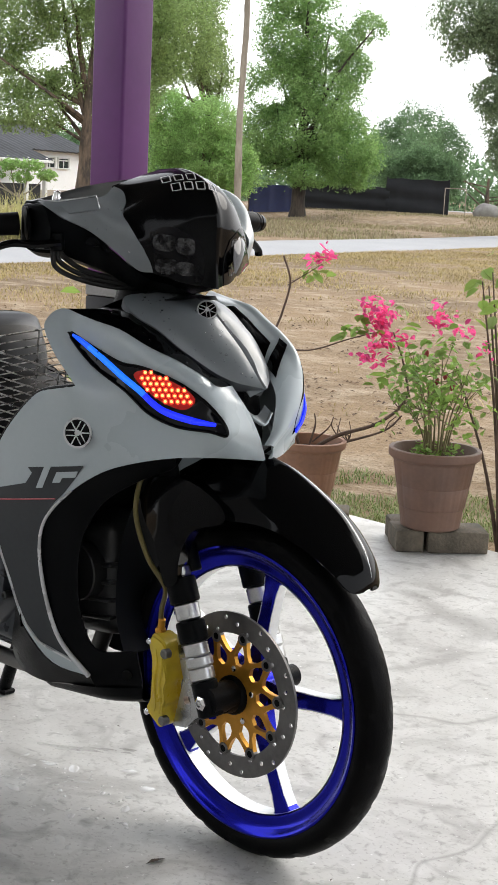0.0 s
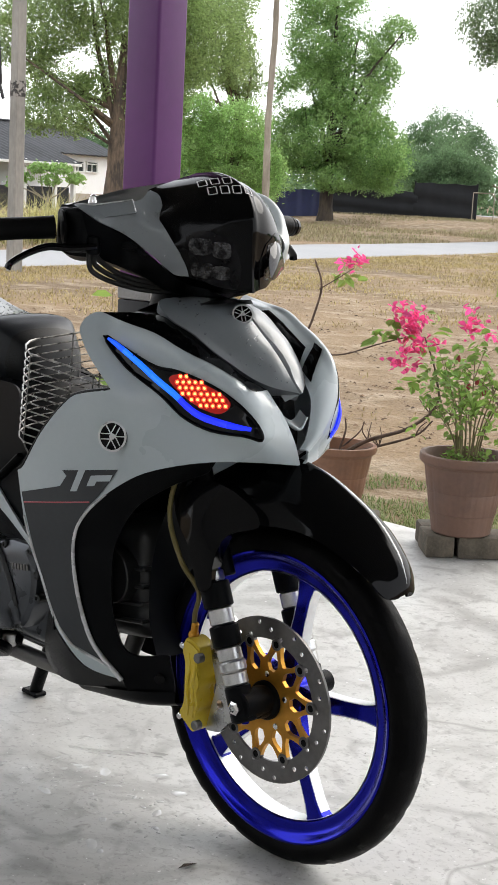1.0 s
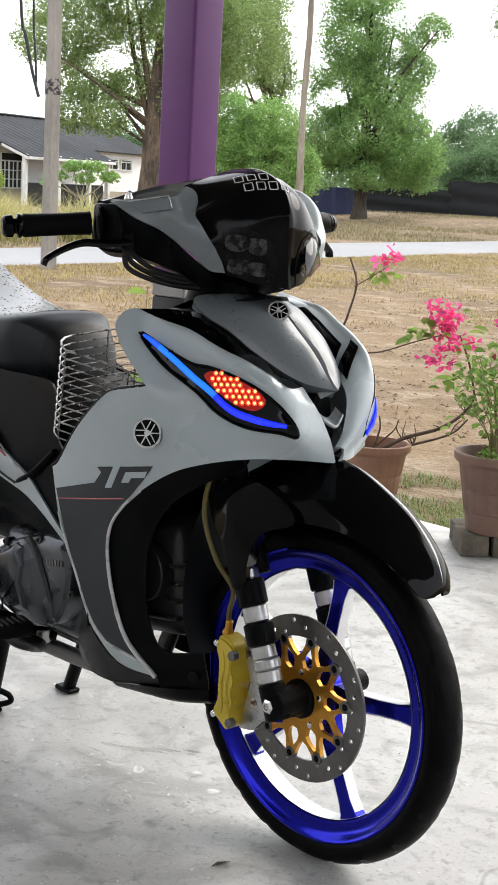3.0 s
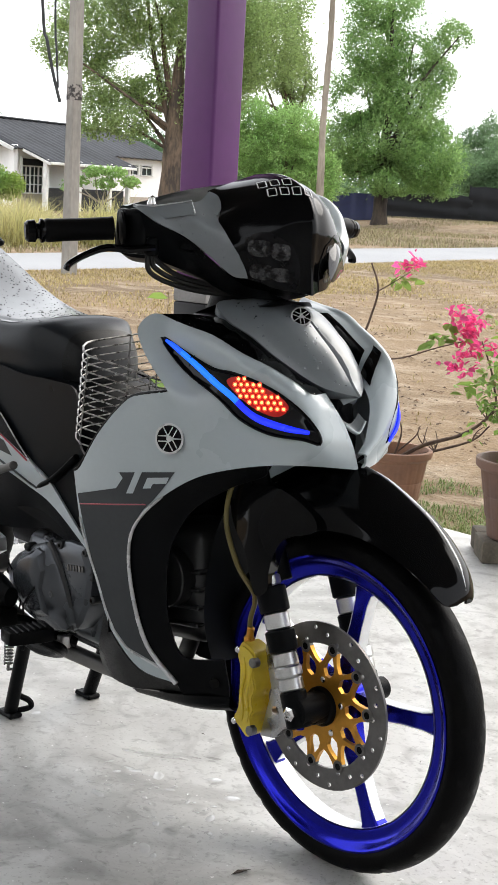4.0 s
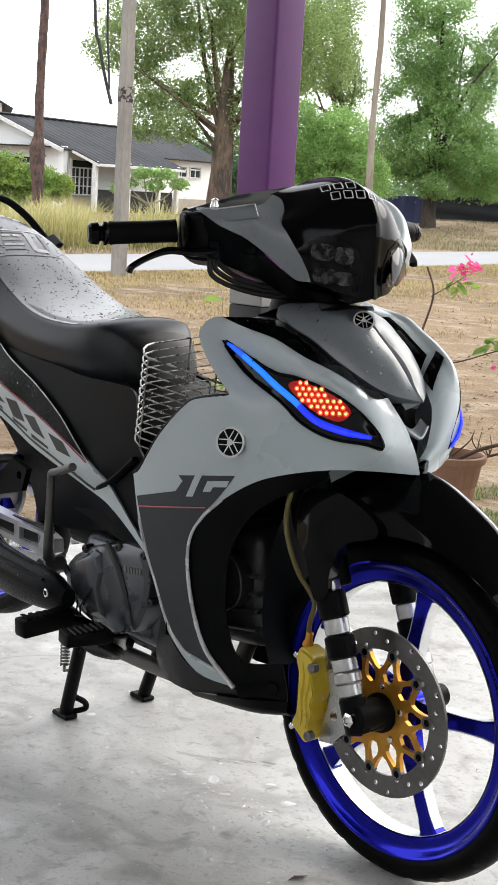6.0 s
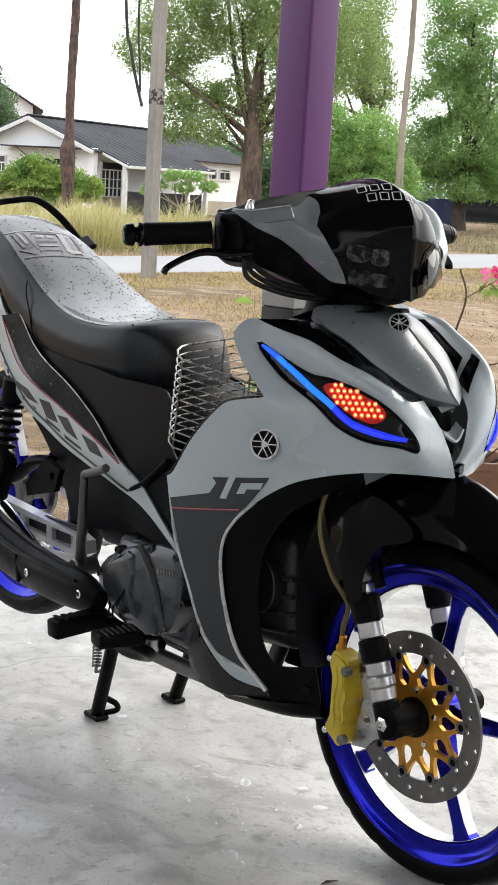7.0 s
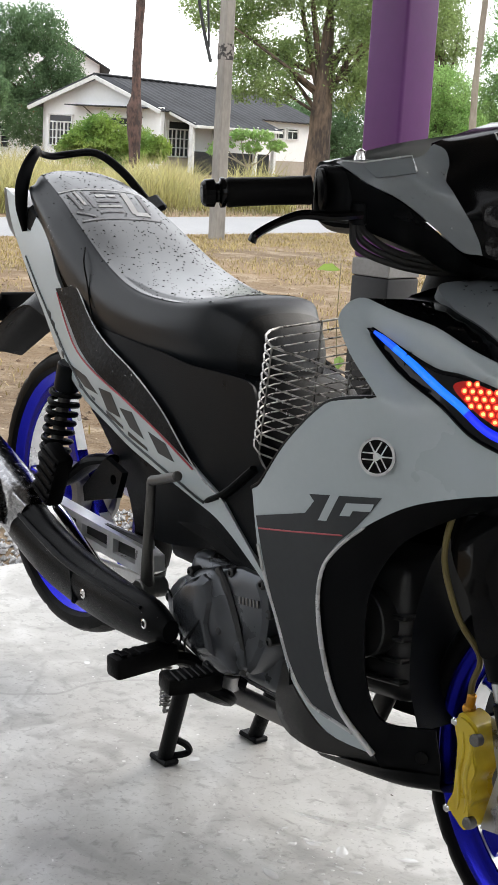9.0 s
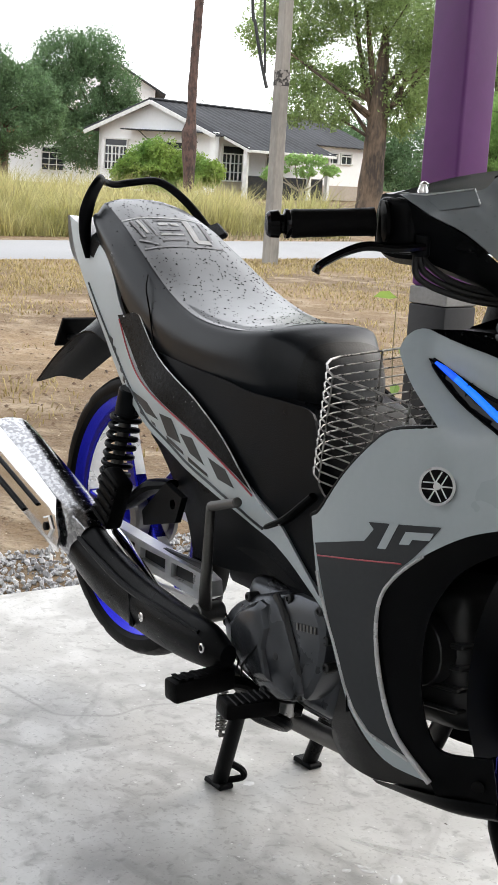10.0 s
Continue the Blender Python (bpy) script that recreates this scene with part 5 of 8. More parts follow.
# ---------------------------------------------------------------- front body
def left_nose():
    """The far side of the nose: inner edge, crest, shoulder and foot from the back to the tip."""
    inner = [(-0.301, 0.15, 0.842), (-0.233, 0.103, 0.846), (-0.161, 0.084, 0.819), (-0.121, 0.072, 0.795), (-0.068, 0.062, 0.766), (-0.038, 0.043, 0.748), (-0.018, 0.034, 0.722), (-0.003, 0.012, 0.678), (0.002, -0.005, 0.657)]
    crest = [(-0.30, 0.162, 0.858), (-0.248, 0.153, 0.849), (-0.185, 0.144, 0.842), (-0.135, 0.132, 0.824), (-0.085, 0.118, 0.806), (-0.041, 0.103, 0.782), (-0.018, 0.088, 0.742), (-0.002, 0.058, 0.695), (0.004, 0.006, 0.655)]
    shoulder = [(-0.29, 0.172, 0.81), (-0.24, 0.165, 0.79), (-0.17, 0.155, 0.76), (-0.12, 0.145, 0.74), (-0.07, 0.13, 0.72), (-0.03, 0.108, 0.705), (-0.006, 0.08, 0.69), (0.0, 0.05, 0.67), (0.004, 0.006, 0.645)]
    foot = [(-0.28, 0.19, 0.72), (-0.23, 0.19, 0.66), (-0.18, 0.173, 0.61), (-0.12, 0.16, 0.63), (-0.066, 0.13, 0.64), (-0.045, 0.10, 0.641), (-0.025, 0.07, 0.641), (-0.01, 0.04, 0.638), (0.003, -0.002, 0.634)]

    def across(i, u, lift):
        a, c = Vector(inner[i]), Vector(crest[i])
        n = (c - a).cross(Vector(inner[min(i + 1, 8)]) - Vector(inner[max(i - 1, 0)])).normalized()
        n = n if n.z > 0 else -n
        return a.lerp(c, u) + n * (0.006 * 4 * u * (1 - u) + lift)
    rows = [[inner[i], tuple(across(i, 0.33, 0)), tuple(across(i, 0.7, 0)), crest[i], shoulder[i], foot[i]] for i in range(9)]
    wing = part("left_wing", thicken(loft(rows, 5, 6), 0.004), M_GREY, bike, "light grey glossy leg shield and wing", sharp=60)
    skin = loft(rows, 5, 6)
    tree = BVHTree.FromPolygons([Vector(p) for p in skin[0]], skin[1])

    def inlay(c0, c1, c2, c3, m, label):
        """A thin four-cornered patch laid on the wing."""
        c0, c1, c2, c3 = (Vector(c) for c in (c0, c1, c2, c3))
        out = []
        for i in range(11):
            u = i / 10
            line = []
            for j in range(6):
                q = c0.lerp(c3, u).lerp(c1.lerp(c2, u), j / 5)
                at, n, _, _ = tree.find_nearest(q)
                n = n if n.z > 0 else -n
                line.append(tuple(at + n * 0.0062))
            out.append(line)
        part("top_strip", thicken(grid(out), 0.0012), m, wing, label)
    inlay((-0.2053, 0.099, 0.8448), (-0.196, 0.112, 0.847), (-0.0858, 0.0885, 0.7993), (-0.073, 0.0622, 0.7734), M_GLOSS_BLACK, "wet black gloss strip over the wing")
    inlay((-0.0795, 0.1035, 0.8075), (-0.058, 0.0975, 0.80), (-0.0315, 0.047, 0.7525), (-0.062, 0.0597, 0.7679), M_GLOSS_BLACK, "wet black gloss strip over the wing")
    way = Vector((0.6, 0.75, 0.1)).normalized() * 0.003
    lens = part("turn_signal", thicken(loft([[tuple(Vector(crest[i]).lerp(Vector(shoulder[i]), u) + way) for u in (0.12, 0.5, 1.0)] for i in (3, 4, 5, 6, 7)], 4, 5), 0.003), M_LENS, wing, "smoked lens with blue light lit")
    part("light_strip", sweep(spline([(-0.014, 0.094, 0.728), (-0.004, 0.087, 0.708), (0.002, 0.075, 0.69), (0.004, 0.060, 0.674)], 5), [0.003, 0.005, 0.0055, 0.004], 8, flat=0.6, up=(0.6, 0.75, 0.1)), M_LED_BLUE, lens, "glowing deep blue light strip")


def front_body():
    shield = part("leg_shield", panel(FRONT, SHIELD + NOSE, 0, 0.006, 0.012), M_GREY, bike, "light grey glossy leg shield and wing")
    part("leg_shield", mirrored(panel(FRONT, SHIELD, -0.004, 0.006, 0.016)), M_GREY, bike, "light grey glossy leg shield and wing")
    left_nose()
    strip = [STRIP[0] + (1,)] + STRIP[1:-1] + [STRIP[-1] + (1,)] + NOSE[7:14]
    part("top_strip", panel(FRONT, strip, 0.0015, 0.02, 0.012), M_GLOSS_BLACK, bike, "wet black gloss strip over the wing")
    tongue = [(-0.248, -0.085, 0.86), (-0.238, -0.05, 0.868), (-0.20, -0.0, 0.876, 1), (-0.142, 0.0, 0.853), (-0.1, 0.0, 0.823), (-0.033, 0.0, 0.762), (-0.012, 0.0, 0.741, 1), (-0.042, -0.036, 0.75), (-0.072, -0.058, 0.766),
              (-0.123, -0.074, 0.793), (-0.163, -0.086, 0.819), (-0.206, -0.095, 0.837)]
    mid = Skin(tongue + [(-0.16, -0.05, 0.848), (-0.095, -0.04, 0.812), (-0.045, -0.02, 0.773)], (0.7, -0.5, 0.5), 1e-4)
    half = panel(mid, tongue, 0.006, 0.03, 0.01, dome=0.004)
    part("nose_panel", join(half, mirrored(half)), M_GREY_DARK, bike, "mid-grey metallic nose panel with water drops")
    inlet = [(-0.21, -0.062, 0.862), (-0.185, -0.066, 0.85), (-0.155, -0.06, 0.832), (-0.135, -0.048, 0.82), (-0.15, -0.045, 0.832), (-0.19, -0.05, 0.853)]
    both("nose_scoop", panel(mid, inlet, 0.009, 0.002, 0.006), M_GLOSS_BLACK, bike)
    slot = [(-0.042, -0.045, 0.748, 1), (-0.012, 0.0, 0.738, 1), (-0.001, 0.0, 0.69), (0.0, -0.001, 0.655, 1), (-0.007, -0.022, 0.689), (-0.014, -0.032, 0.711)]
    half = panel(Skin(slot + [(-0.02, -0.01, 0.70)], (0.8, -0.5, 0.1), 1e-4), slot, -0.03, 0.01, 0.008)
    part("nose_slot", join(half, mirrored(half)), M_MATTE_BLACK, bike, "dark slot between the nose arms")
    bar = [(-0.011, -0.024, 0.702), (-0.004, -0.010, 0.692), (-0.002, -0.005, 0.690), (-0.003, 0.003, 0.694), (-0.007, 0.015, 0.706)]
    ledge = [[(-0.012, -0.024, 0.703), (-0.003, -0.008, 0.691), (-0.003, 0.003, 0.695), (-0.008, 0.015, 0.707)], [(-0.026, -0.024, 0.712), (-0.020, -0.008, 0.702), (-0.020, 0.003, 0.706), (-0.023, 0.015, 0.716)]]
    part("nose_ledge", thicken(loft(ledge, 4, 4), 0.004), M_GREY_DARK, bike)
    part("nose_bar", sweep(spline(bar, 5), 0.002, 8), M_GREY, bike)
    # light clusters
    lens = part("turn_signal", panel(FRONT, BLINKER, 0.004, 0.008, 0.012), M_LENS, bike, "smoked lens with blue and red lights lit")
    rim = spline([p[:3] for p in BLINKER], 4, True)
    part("lens_rim", sweep(FRONT.on(FRONT.flat(rim), 0.003), 0.0028, 6, True), M_GLOSS_BLACK, lens)
    blue = [(-0.267, -0.167, 0.805), (-0.246, -0.164, 0.796), (-0.206, -0.156, 0.774), (-0.167, -0.149, 0.751), (-0.133, -0.144, 0.734), (-0.107, -0.137, 0.716), (-0.082, -0.131, 0.706), (-0.041, -0.118, 0.699), (-0.009, -0.101, 0.696)]
    line = spline(FRONT.on(FRONT.flat(blue), 0.0066), 6)
    part("light_strip", sweep(line[:9], [0.002, 0.0036, 0.0045], 8, flat=0.6, up=VIEW), M_LED_MID, lens, "glowing blue light strip")
    part("light_strip", sweep(line[8:27], [0.0045, 0.005, 0.0048], 8, flat=0.6, up=VIEW), M_LED_SKY, lens, "glowing sky-blue light strip")
    part("light_strip", sweep(line[26:], [0.0048, 0.005, 0.0055, 0.0052, 0.003], 8, flat=0.6, up=VIEW), M_LED_BLUE, lens, "glowing deep blue light strip")
    cells = [(-0.15, -0.142, 0.756), (-0.124, -0.137, 0.765), (-0.073, -0.126, 0.753), (-0.04, -0.116, 0.732), (-0.055, -0.122, 0.714), (-0.088, -0.132, 0.719), (-0.124, -0.141, 0.737)]
    part("red_reflector", panel(FRONT, cells, 0.0052, 0.003, 0.008), M_RED_CELLBACK, lens)
    edge = FRONT.flat(spline([c[:3] for c in cells], 4, True))
    lo, hi = edge.min(0), edge.max(0)
    d = 0.0098
    for row in range(14):
        for col in range(16):
            q = np.array((lo[0] + (col + 0.5 * (row % 2)) * d, lo[1] + row * d * 0.866 + 0.003))
            a0, a1 = edge, np.roll(edge, -1, 0)
            crossing = ((a0[:, 1] > q[1]) != (a1[:, 1] > q[1])) & (q[0] < a0[:, 0] + (q[1] - a0[:, 1]) / (a1[:, 1] - a0[:, 1] + 1e-12) * (a1[:, 0] - a0[:, 0]))
            if crossing.sum() % 2 and np.linalg.norm(edge - q, axis=1).min() > 0.0035:
                c = FRONT.on([q], 0.0058)[0]
                part("light_cell", lathe([(0.0043, 0), (0.0043, 0.0008), (0.003, 0.0016)], c, VIEW, 6), M_LED_RED, lens)
                part("light_cell", lathe([(0.0024, 0.0014), (0.002, 0.0021)], c, VIEW, 6), M_LED_CORE, lens)
    # graphics of the right and left shields
    dark = [(-0.4464, -0.1958, 0.5307, 1), (-0.3468, -0.1928, 0.5584, 1), (-0.3279, -0.1946, 0.5788, 1), (-0.3357, -0.197, 0.5868, 1), (-0.2156, -0.1815, 0.6076, 1), (-0.2316, -0.1815, 0.588, 1), (-0.262, -0.182, 0.556), (-0.297, -0.180, 0.526),
            (-0.326, -0.175, 0.486), (-0.339, -0.170, 0.435), (-0.336, -0.160, 0.367), (-0.315, -0.147, 0.304), (-0.288, -0.138, 0.268, 1), (-0.352, -0.153, 0.283, 1), (-0.388, -0.163, 0.32), (-0.409, -0.170, 0.369), (-0.427, -0.180, 0.430), (-0.438, -0.189, 0.482)]
    both("lower_decal", panel(FRONT, dark, 0.0022, 0.003, 0.010), M_GRAPHITE, bike, "graphite grey lower shield decal")
    slash = [(-0.2981, -0.1925, 0.5950, 1), (-0.2835, -0.1905, 0.5975, 1), (-0.3085, -0.1884, 0.5566, 1), (-0.325, -0.188, 0.5535, 1)]
    both("letter_gap", panel(FRONT, slash, 0.0034, 0.003, 0.008), M_GREY, bike)
    cut = [(-0.2276, -0.1823, 0.5970, 1), (-0.272, -0.189, 0.5888, 1), (-0.2852, -0.1868, 0.5690, 1), (-0.2683, -0.185, 0.5722, 1), (-0.2627, -0.185, 0.5805, 1), (-0.234, -0.1816, 0.5857, 1)]
    both("letter_gap", panel(FRONT, cut, 0.0034, 0.003, 0.008), M_GREY, bike)
    both("red_line", sweep(FRONT.on(FRONT.flat(spline([(-0.441, -0.194, 0.514), (-0.368, -0.189, 0.527), (-0.283, -0.182, 0.543)], 8)), 0.0026), 0.0012, 6), M_RED, bike)
    inner = [(-0.25, -0.13, 0.245), (-0.309, -0.145, 0.295), (-0.331, -0.159, 0.364), (-0.336, -0.170, 0.436), (-0.325, -0.175, 0.487), (-0.29, -0.180, 0.527), (-0.246, -0.180, 0.562)]
    both("silver_edge", sweep(FRONT.on(FRONT.flat(spline(inner, 6)), 0.001), [0.0042, 0.0036, 0.003, 0.0026, 0.0018], 8), M_SILVER, bike)
    outer = [(-0.446, -0.19, 0.49), (-0.436, -0.183, 0.447), (-0.414, -0.173, 0.387), (-0.392, -0.164, 0.328), (-0.357, -0.154, 0.284), (-0.285, -0.138, 0.264)]
    both("silver_edge", sweep(FRONT.on(FRONT.flat(spline(outer, 6)), 0.0015), 0.0022, 8), M_SILVER, bike)
    trim = [p[:3] for p in SHIELD[3:9]]
    both("edge_trim", sweep(FRONT.on(FRONT.flat(spline(trim, 6)), -0.004), 0.0035, 8), M_MATTE_BLACK, bike, "black rubber edge trim")

    def badge(at, r, skin, way, lift):
        c = skin.on(skin.flat([at]), lift)[0]
        b = part("badge", lathe([(r, 0), (r, 0.0016), (r * 0.9, 0.0024), (r * 0.1, 0.0024)], c, way, 40), M_GLOSS_BLACK, bike, "round black and silver badge")
        part("ring", lathe([(r, 0.0012), (r, 0.003), (r * 0.86, 0.003), (r * 0.86, 0.0012)], c, way, 40, closed=True), M_SILVER, b)
        turn = Vector((0, 0, 1)).rotation_difference(Vector(way)).to_matrix().to_4x4()
        for k in (0, 2, 4):
            bar = moved(block((r * 0.44, 0, 0.0028), (r * 0.80, r * 0.075, 0.001), edge=0.0002), Matrix.Translation(c) @ turn @ pose(0, 0, 0, 0, 0, 60 * k + 30))
            part("bar", bar, M_SILVER, b)
        for k in range(3):
            for q in (-0.17, 0.17):
                bar = moved(block((-r * 0.40, r * q, 0.0027), (r * 0.76, r * 0.07, 0.001), edge=0.0002), Matrix.Translation(c) @ turn @ pose(0, 0, 0, 0, 0, 120 * k + 30))
                part("bar", bar, M_SILVER, b)
        part("boss", lathe([(r * 0.2, 0.0024), (r * 0.2, 0.0032), (r * 0.14, 0.0034)], c, way, 20), M_SILVER, b)
    badge((-0.219, -0.190, 0.660), 0.024, FRONT, (0.42, -0.88, 0.1), 0.006)
    badge((-0.128, -0.0155, 0.8505), 0.0165, mid, (0.66, -0.5, 0.56), 0.013)
    # black inner panel round the front wheel
    arch = [(-0.25, -0.13, 0.245, 1), (-0.309, -0.147, 0.295), (-0.338, -0.16, 0.368), (-0.34, -0.17, 0.436), (-0.328, -0.175, 0.486), (-0.293, -0.18, 0.527), (-0.246, -0.18, 0.564), (-0.186, -0.17, 0.602), (-0.133, -0.15, 0.623), (-0.079, -0.118, 0.636, 1),
            (-0.10, -0.10, 0.615), (-0.149, -0.118, 0.591), (-0.215, -0.135, 0.548), (-0.253, -0.14, 0.499), (-0.273, -0.14, 0.448), (-0.277, -0.135, 0.371), (-0.270, -0.125, 0.314), (-0.244, -0.115, 0.286), (-0.172, -0.098, 0.301, 1), (-0.165, -0.09, 0.237), (-0.20, -0.095, 0.217), (-0.25, -0.115, 0.222, 1)]
    both("inner_panel", panel(Skin(arch, VIEW, 1e-4), arch, -0.004, 0.012, 0.012), M_MATTE_BLACK, bike, "matt black inner panel round the wheel opening")
    belly = [(-0.255, -0.128, 0.243, 1), (-0.33, -0.146, 0.248), (-0.384, -0.16, 0.292), (-0.405, -0.165, 0.33), (-0.43, -0.15, 0.30, 1), (-0.475, -0.12, 0.235), (-0.46, -0.11, 0.195), (-0.382, -0.12, 0.196), (-0.321, -0.12, 0.21), (-0.26, -0.11, 0.217)]
    both("belly_panel", panel(Skin(belly, VIEW, 1e-4), belly, -0.006, 0.012, 0.012), M_MATTE_BLACK, bike)
    part("under_cover", loft([[(-0.165, -0.088, 0.24), (-0.165, -0.08, 0.215), (-0.165, 0, 0.205), (-0.165, 0.08, 0.215), (-0.165, 0.088, 0.24)], [(-0.25, -0.112, 0.222), (-0.25, -0.09, 0.195), (-0.25, 0, 0.185), (-0.25, 0.09, 0.195), (-0.25, 0.112, 0.222)],
                              [(-0.38, -0.118, 0.196), (-0.38, -0.09, 0.18), (-0.38, 0, 0.175), (-0.38, 0.09, 0.18), (-0.38, 0.118, 0.196)]], 4, 4), M_MATTE_BLACK, bike)
    part("bolt", lathe([(0.009, 0), (0.009, 0.004), (0.005, 0.005)], (-0.19, -0.099, 0.258), (0.5, -0.86, 0), 16), M_GLOSS_BLACK, bike)
    # dark innards seen through the wheel opening
    part("inner_fender", loft([[(-0.13, y, 0.60 - 2.5 * y * y), (-0.20, y, 0.54), (-0.235, y, 0.45), (-0.24, y, 0.35), (-0.215, y, 0.28)] for y in (-0.085, -0.05, 0, 0.05, 0.085)], 5, 3), M_DARK_PLASTIC, bike, "dark plastic inner mudguard")
    cyl = part("cylinder", join(block((-0.34, 0, 0.385), (0.16, 0.15, 0.2), (0, -8, 0), edge=0.03, seg=3), rod((-0.33, -0.10, 0.40), (-0.33, 0.10, 0.40), 0.05)), M_DARK_CASE, bike, "dark engine cylinder head")
    for k in range(4):
        part("fin", block((-0.335, 0, 0.32 + 0.03 * k), (0.15, 0.165, 0.007), (0, -8, 0), edge=0.002), M_DARK_CASE, cyl)
    part("leg_shield_back", loft([[(-0.21, y, 0.82 - 0.2 * abs(y)), (-0.23, y, 0.72), (-0.33, y, 0.60), (-0.40, y, 0.48), (-0.39, y, 0.30)] for y in (-0.165, -0.1, 0, 0.1, 0.165)], 4, 4), M_MATTE_BLACK, bike)
    part("neck", join(rod((-0.31, 0, 0.80), (-0.255, 0, 0.96), 0.05, 0.045), loft([[(-0.20, -0.05, 0.88), (-0.20, 0.05, 0.88)], [(-0.30, -0.08, 0.845), (-0.30, 0.08, 0.845)], [(-0.36, -0.06, 0.80), (-0.36, 0.06, 0.80)]], 3, 3)), M_MATTE_BLACK, bike)
    part("nose_back", loft([[(-0.30, -0.13, 0.836), (-0.30, 0, 0.85), (-0.30, 0.13, 0.836)], [(-0.2, -0.08, 0.83), (-0.2, 0, 0.862), (-0.2, 0.08, 0.83)], [(-0.06, -0.045, 0.752), (-0.06, 0, 0.768), (-0.06, 0.045, 0.752)]], 4, 4), M_MATTE_BLACK, bike)


front_body()


# ---------------------------------------------------------------- handlebar and headlamp
def handlebar():
    edge = [(-0.257, -0.101, 1.037), (-0.240, -0.098, 1.028), (-0.227, -0.103, 1.011), (-0.219, -0.117, 0.996), (-0.198, -0.121, 0.980), (-0.176, -0.121, 0.958), (-0.170, -0.105, 0.934), (-0.164, -0.098, 0.909, 1), (-0.130, -0.055, 0.890)]
    centre = [(-0.099, -0.024, 0.882, 1), (-0.106, -0.023, 0.917), (-0.107, -0.022, 0.96), (-0.100, -0.024, 0.994), (-0.118, -0.021, 1.035), (-0.159, -0.016, 1.058), (-0.219, -0.007, 1.068), (-0.25, -0.003, 1.067, 1), (-0.262, -0.05, 1.056)]
    pairs = [((-0.262, -0.102, 1.036), (-0.262, -0.001, 1.066), 0.002), ((-0.240, -0.10, 1.027), (-0.205, -0.009, 1.068), 0.006), ((-0.227, -0.105, 1.009), (-0.159, -0.016, 1.058), 0.011), ((-0.213, -0.119, 0.990), (-0.122, -0.0205, 1.034), 0.013),
             ((-0.192, -0.121, 0.972), (-0.103, -0.0235, 0.996), 0.010), ((-0.174, -0.118, 0.952), (-0.102, -0.0235, 0.958), 0.006), ((-0.168, -0.103, 0.927), (-0.101, -0.0235, 0.918), 0.004), ((-0.164, -0.097, 0.907), (-0.098, -0.024, 0.888), 0.003)]
    rows = []
    for e, c, swell in pairs:
        e, c = Vector(e), Vector(c)
        n = Vector((c.y - e.y, e.x - c.x, 0.06 if c.z > 1.03 else 0.0)).normalized()
        right = [e + (c - e) * k + n * swell * q for k, q in ((0, 0), (0.33, 0.9), (0.68, 1.0), (0.9, 0.35))]
        left = head_mirrored(([tuple(p) for p in right], []))[0]
        rows.append([tuple(p) for p in right] + [tuple(c)] + left[::-1])
    shell = loft(rows, 5, 5)
    visor = part("headlamp_visor", thicken(shell, -0.004), M_GLOSS_BLACK, bike, "glossy black headlamp visor", sharp=70)
    tree = BVHTree.FromPolygons([Vector(p) for p in shell[0]], shell[1])
    way = Vector(HEAD.n)

    def onto(geo):
        """Shifts what was laid on the guide shell onto the visor's own surface."""
        out = []
        for p in geo[0]:
            on = Vector(HEAD.on(HEAD.flat([p]), 0.0)[0])
            hit = tree.ray_cast(on + way * 0.2, -way)
            d = (hit[0] - on).dot(way) if hit[0] is not None else 0.0
            out.append(tuple(Vector(p) + way * d))
        return out, geo[1]
    wing = [(-0.343, -0.184, 1.007, 1), (-0.295, -0.165, 1.013), (-0.257, -0.129, 1.018), (-0.257, -0.103, 1.036, 1)] + edge[1:7] + [(-0.164, -0.098, 0.909, 1), (-0.196, -0.1, 0.91), (-0.221, -0.12, 0.934), (-0.255, -0.15, 0.966), (-0.287, -0.18, 0.985)]
    part("cowl_wing", panel(HEAD, wing, 0.001, 0.006, 0.01), M_GREY_DARK, bike, "mid-grey cowl side with water drops")
    inner = head_mirrored(([(-0.262, -0.099, 1.034), (-0.240, -0.096, 1.026), (-0.227, -0.100, 1.009), (-0.215, -0.114, 0.990), (-0.196, -0.118, 0.974), (-0.176, -0.117, 0.955), (-0.169, -0.100, 0.927), (-0.164, -0.094, 0.907)], []))[0]
    outer = [(-0.240, 0.102, 1.036), (-0.215, 0.106, 1.031), (-0.200, 0.115, 1.020), (-0.192, 0.123, 1.004), (-0.186, 0.126, 0.984), (-0.178, 0.124, 0.962), (-0.168, 0.108, 0.934), (-0.158, 0.086, 0.912)]
    rows = [[i, tuple(Vector(i).lerp(Vector(o), 0.55) + Vector((0.004, 0.002, 0.002))), o, tuple(Vector(o) + Vector((-0.03, 0.004, -0.004)))] for i, o in zip(inner, outer)]
    # light grey instead of the cowl's mid grey: the sky's reflection is painted in
    part("cowl_wing", thicken(loft(rows, 4, 4), 0.004), M_GREY, bike, "far cowl side, mid-grey part painted paler for the sky's reflection", sharp=60)
    step = [(-0.303, -0.176, 1.006, 1), (-0.262, -0.132, 1.0165, 1), (-0.236, -0.146, 0.999, 1), (-0.278, -0.172, 0.991, 1)]
    both_head("switch_cover", panel(HEAD, step, 0.004, 0.004, 0.01), M_GREY_DARK, bike)
    # the highlight on the step's wet rim, drawn as a silver bar
    part("edge_highlight", sweep(HEAD.on(HEAD.flat(np.array([(-0.340, -0.183, 1.0085), (-0.303, -0.176, 1.008), (-0.262, -0.132, 1.0185), (-0.236, -0.146, 1.001)])), 0.006), 0.0011, 6), M_SILVER, bike, "silver line painted in for the highlight on the wet cowl step")
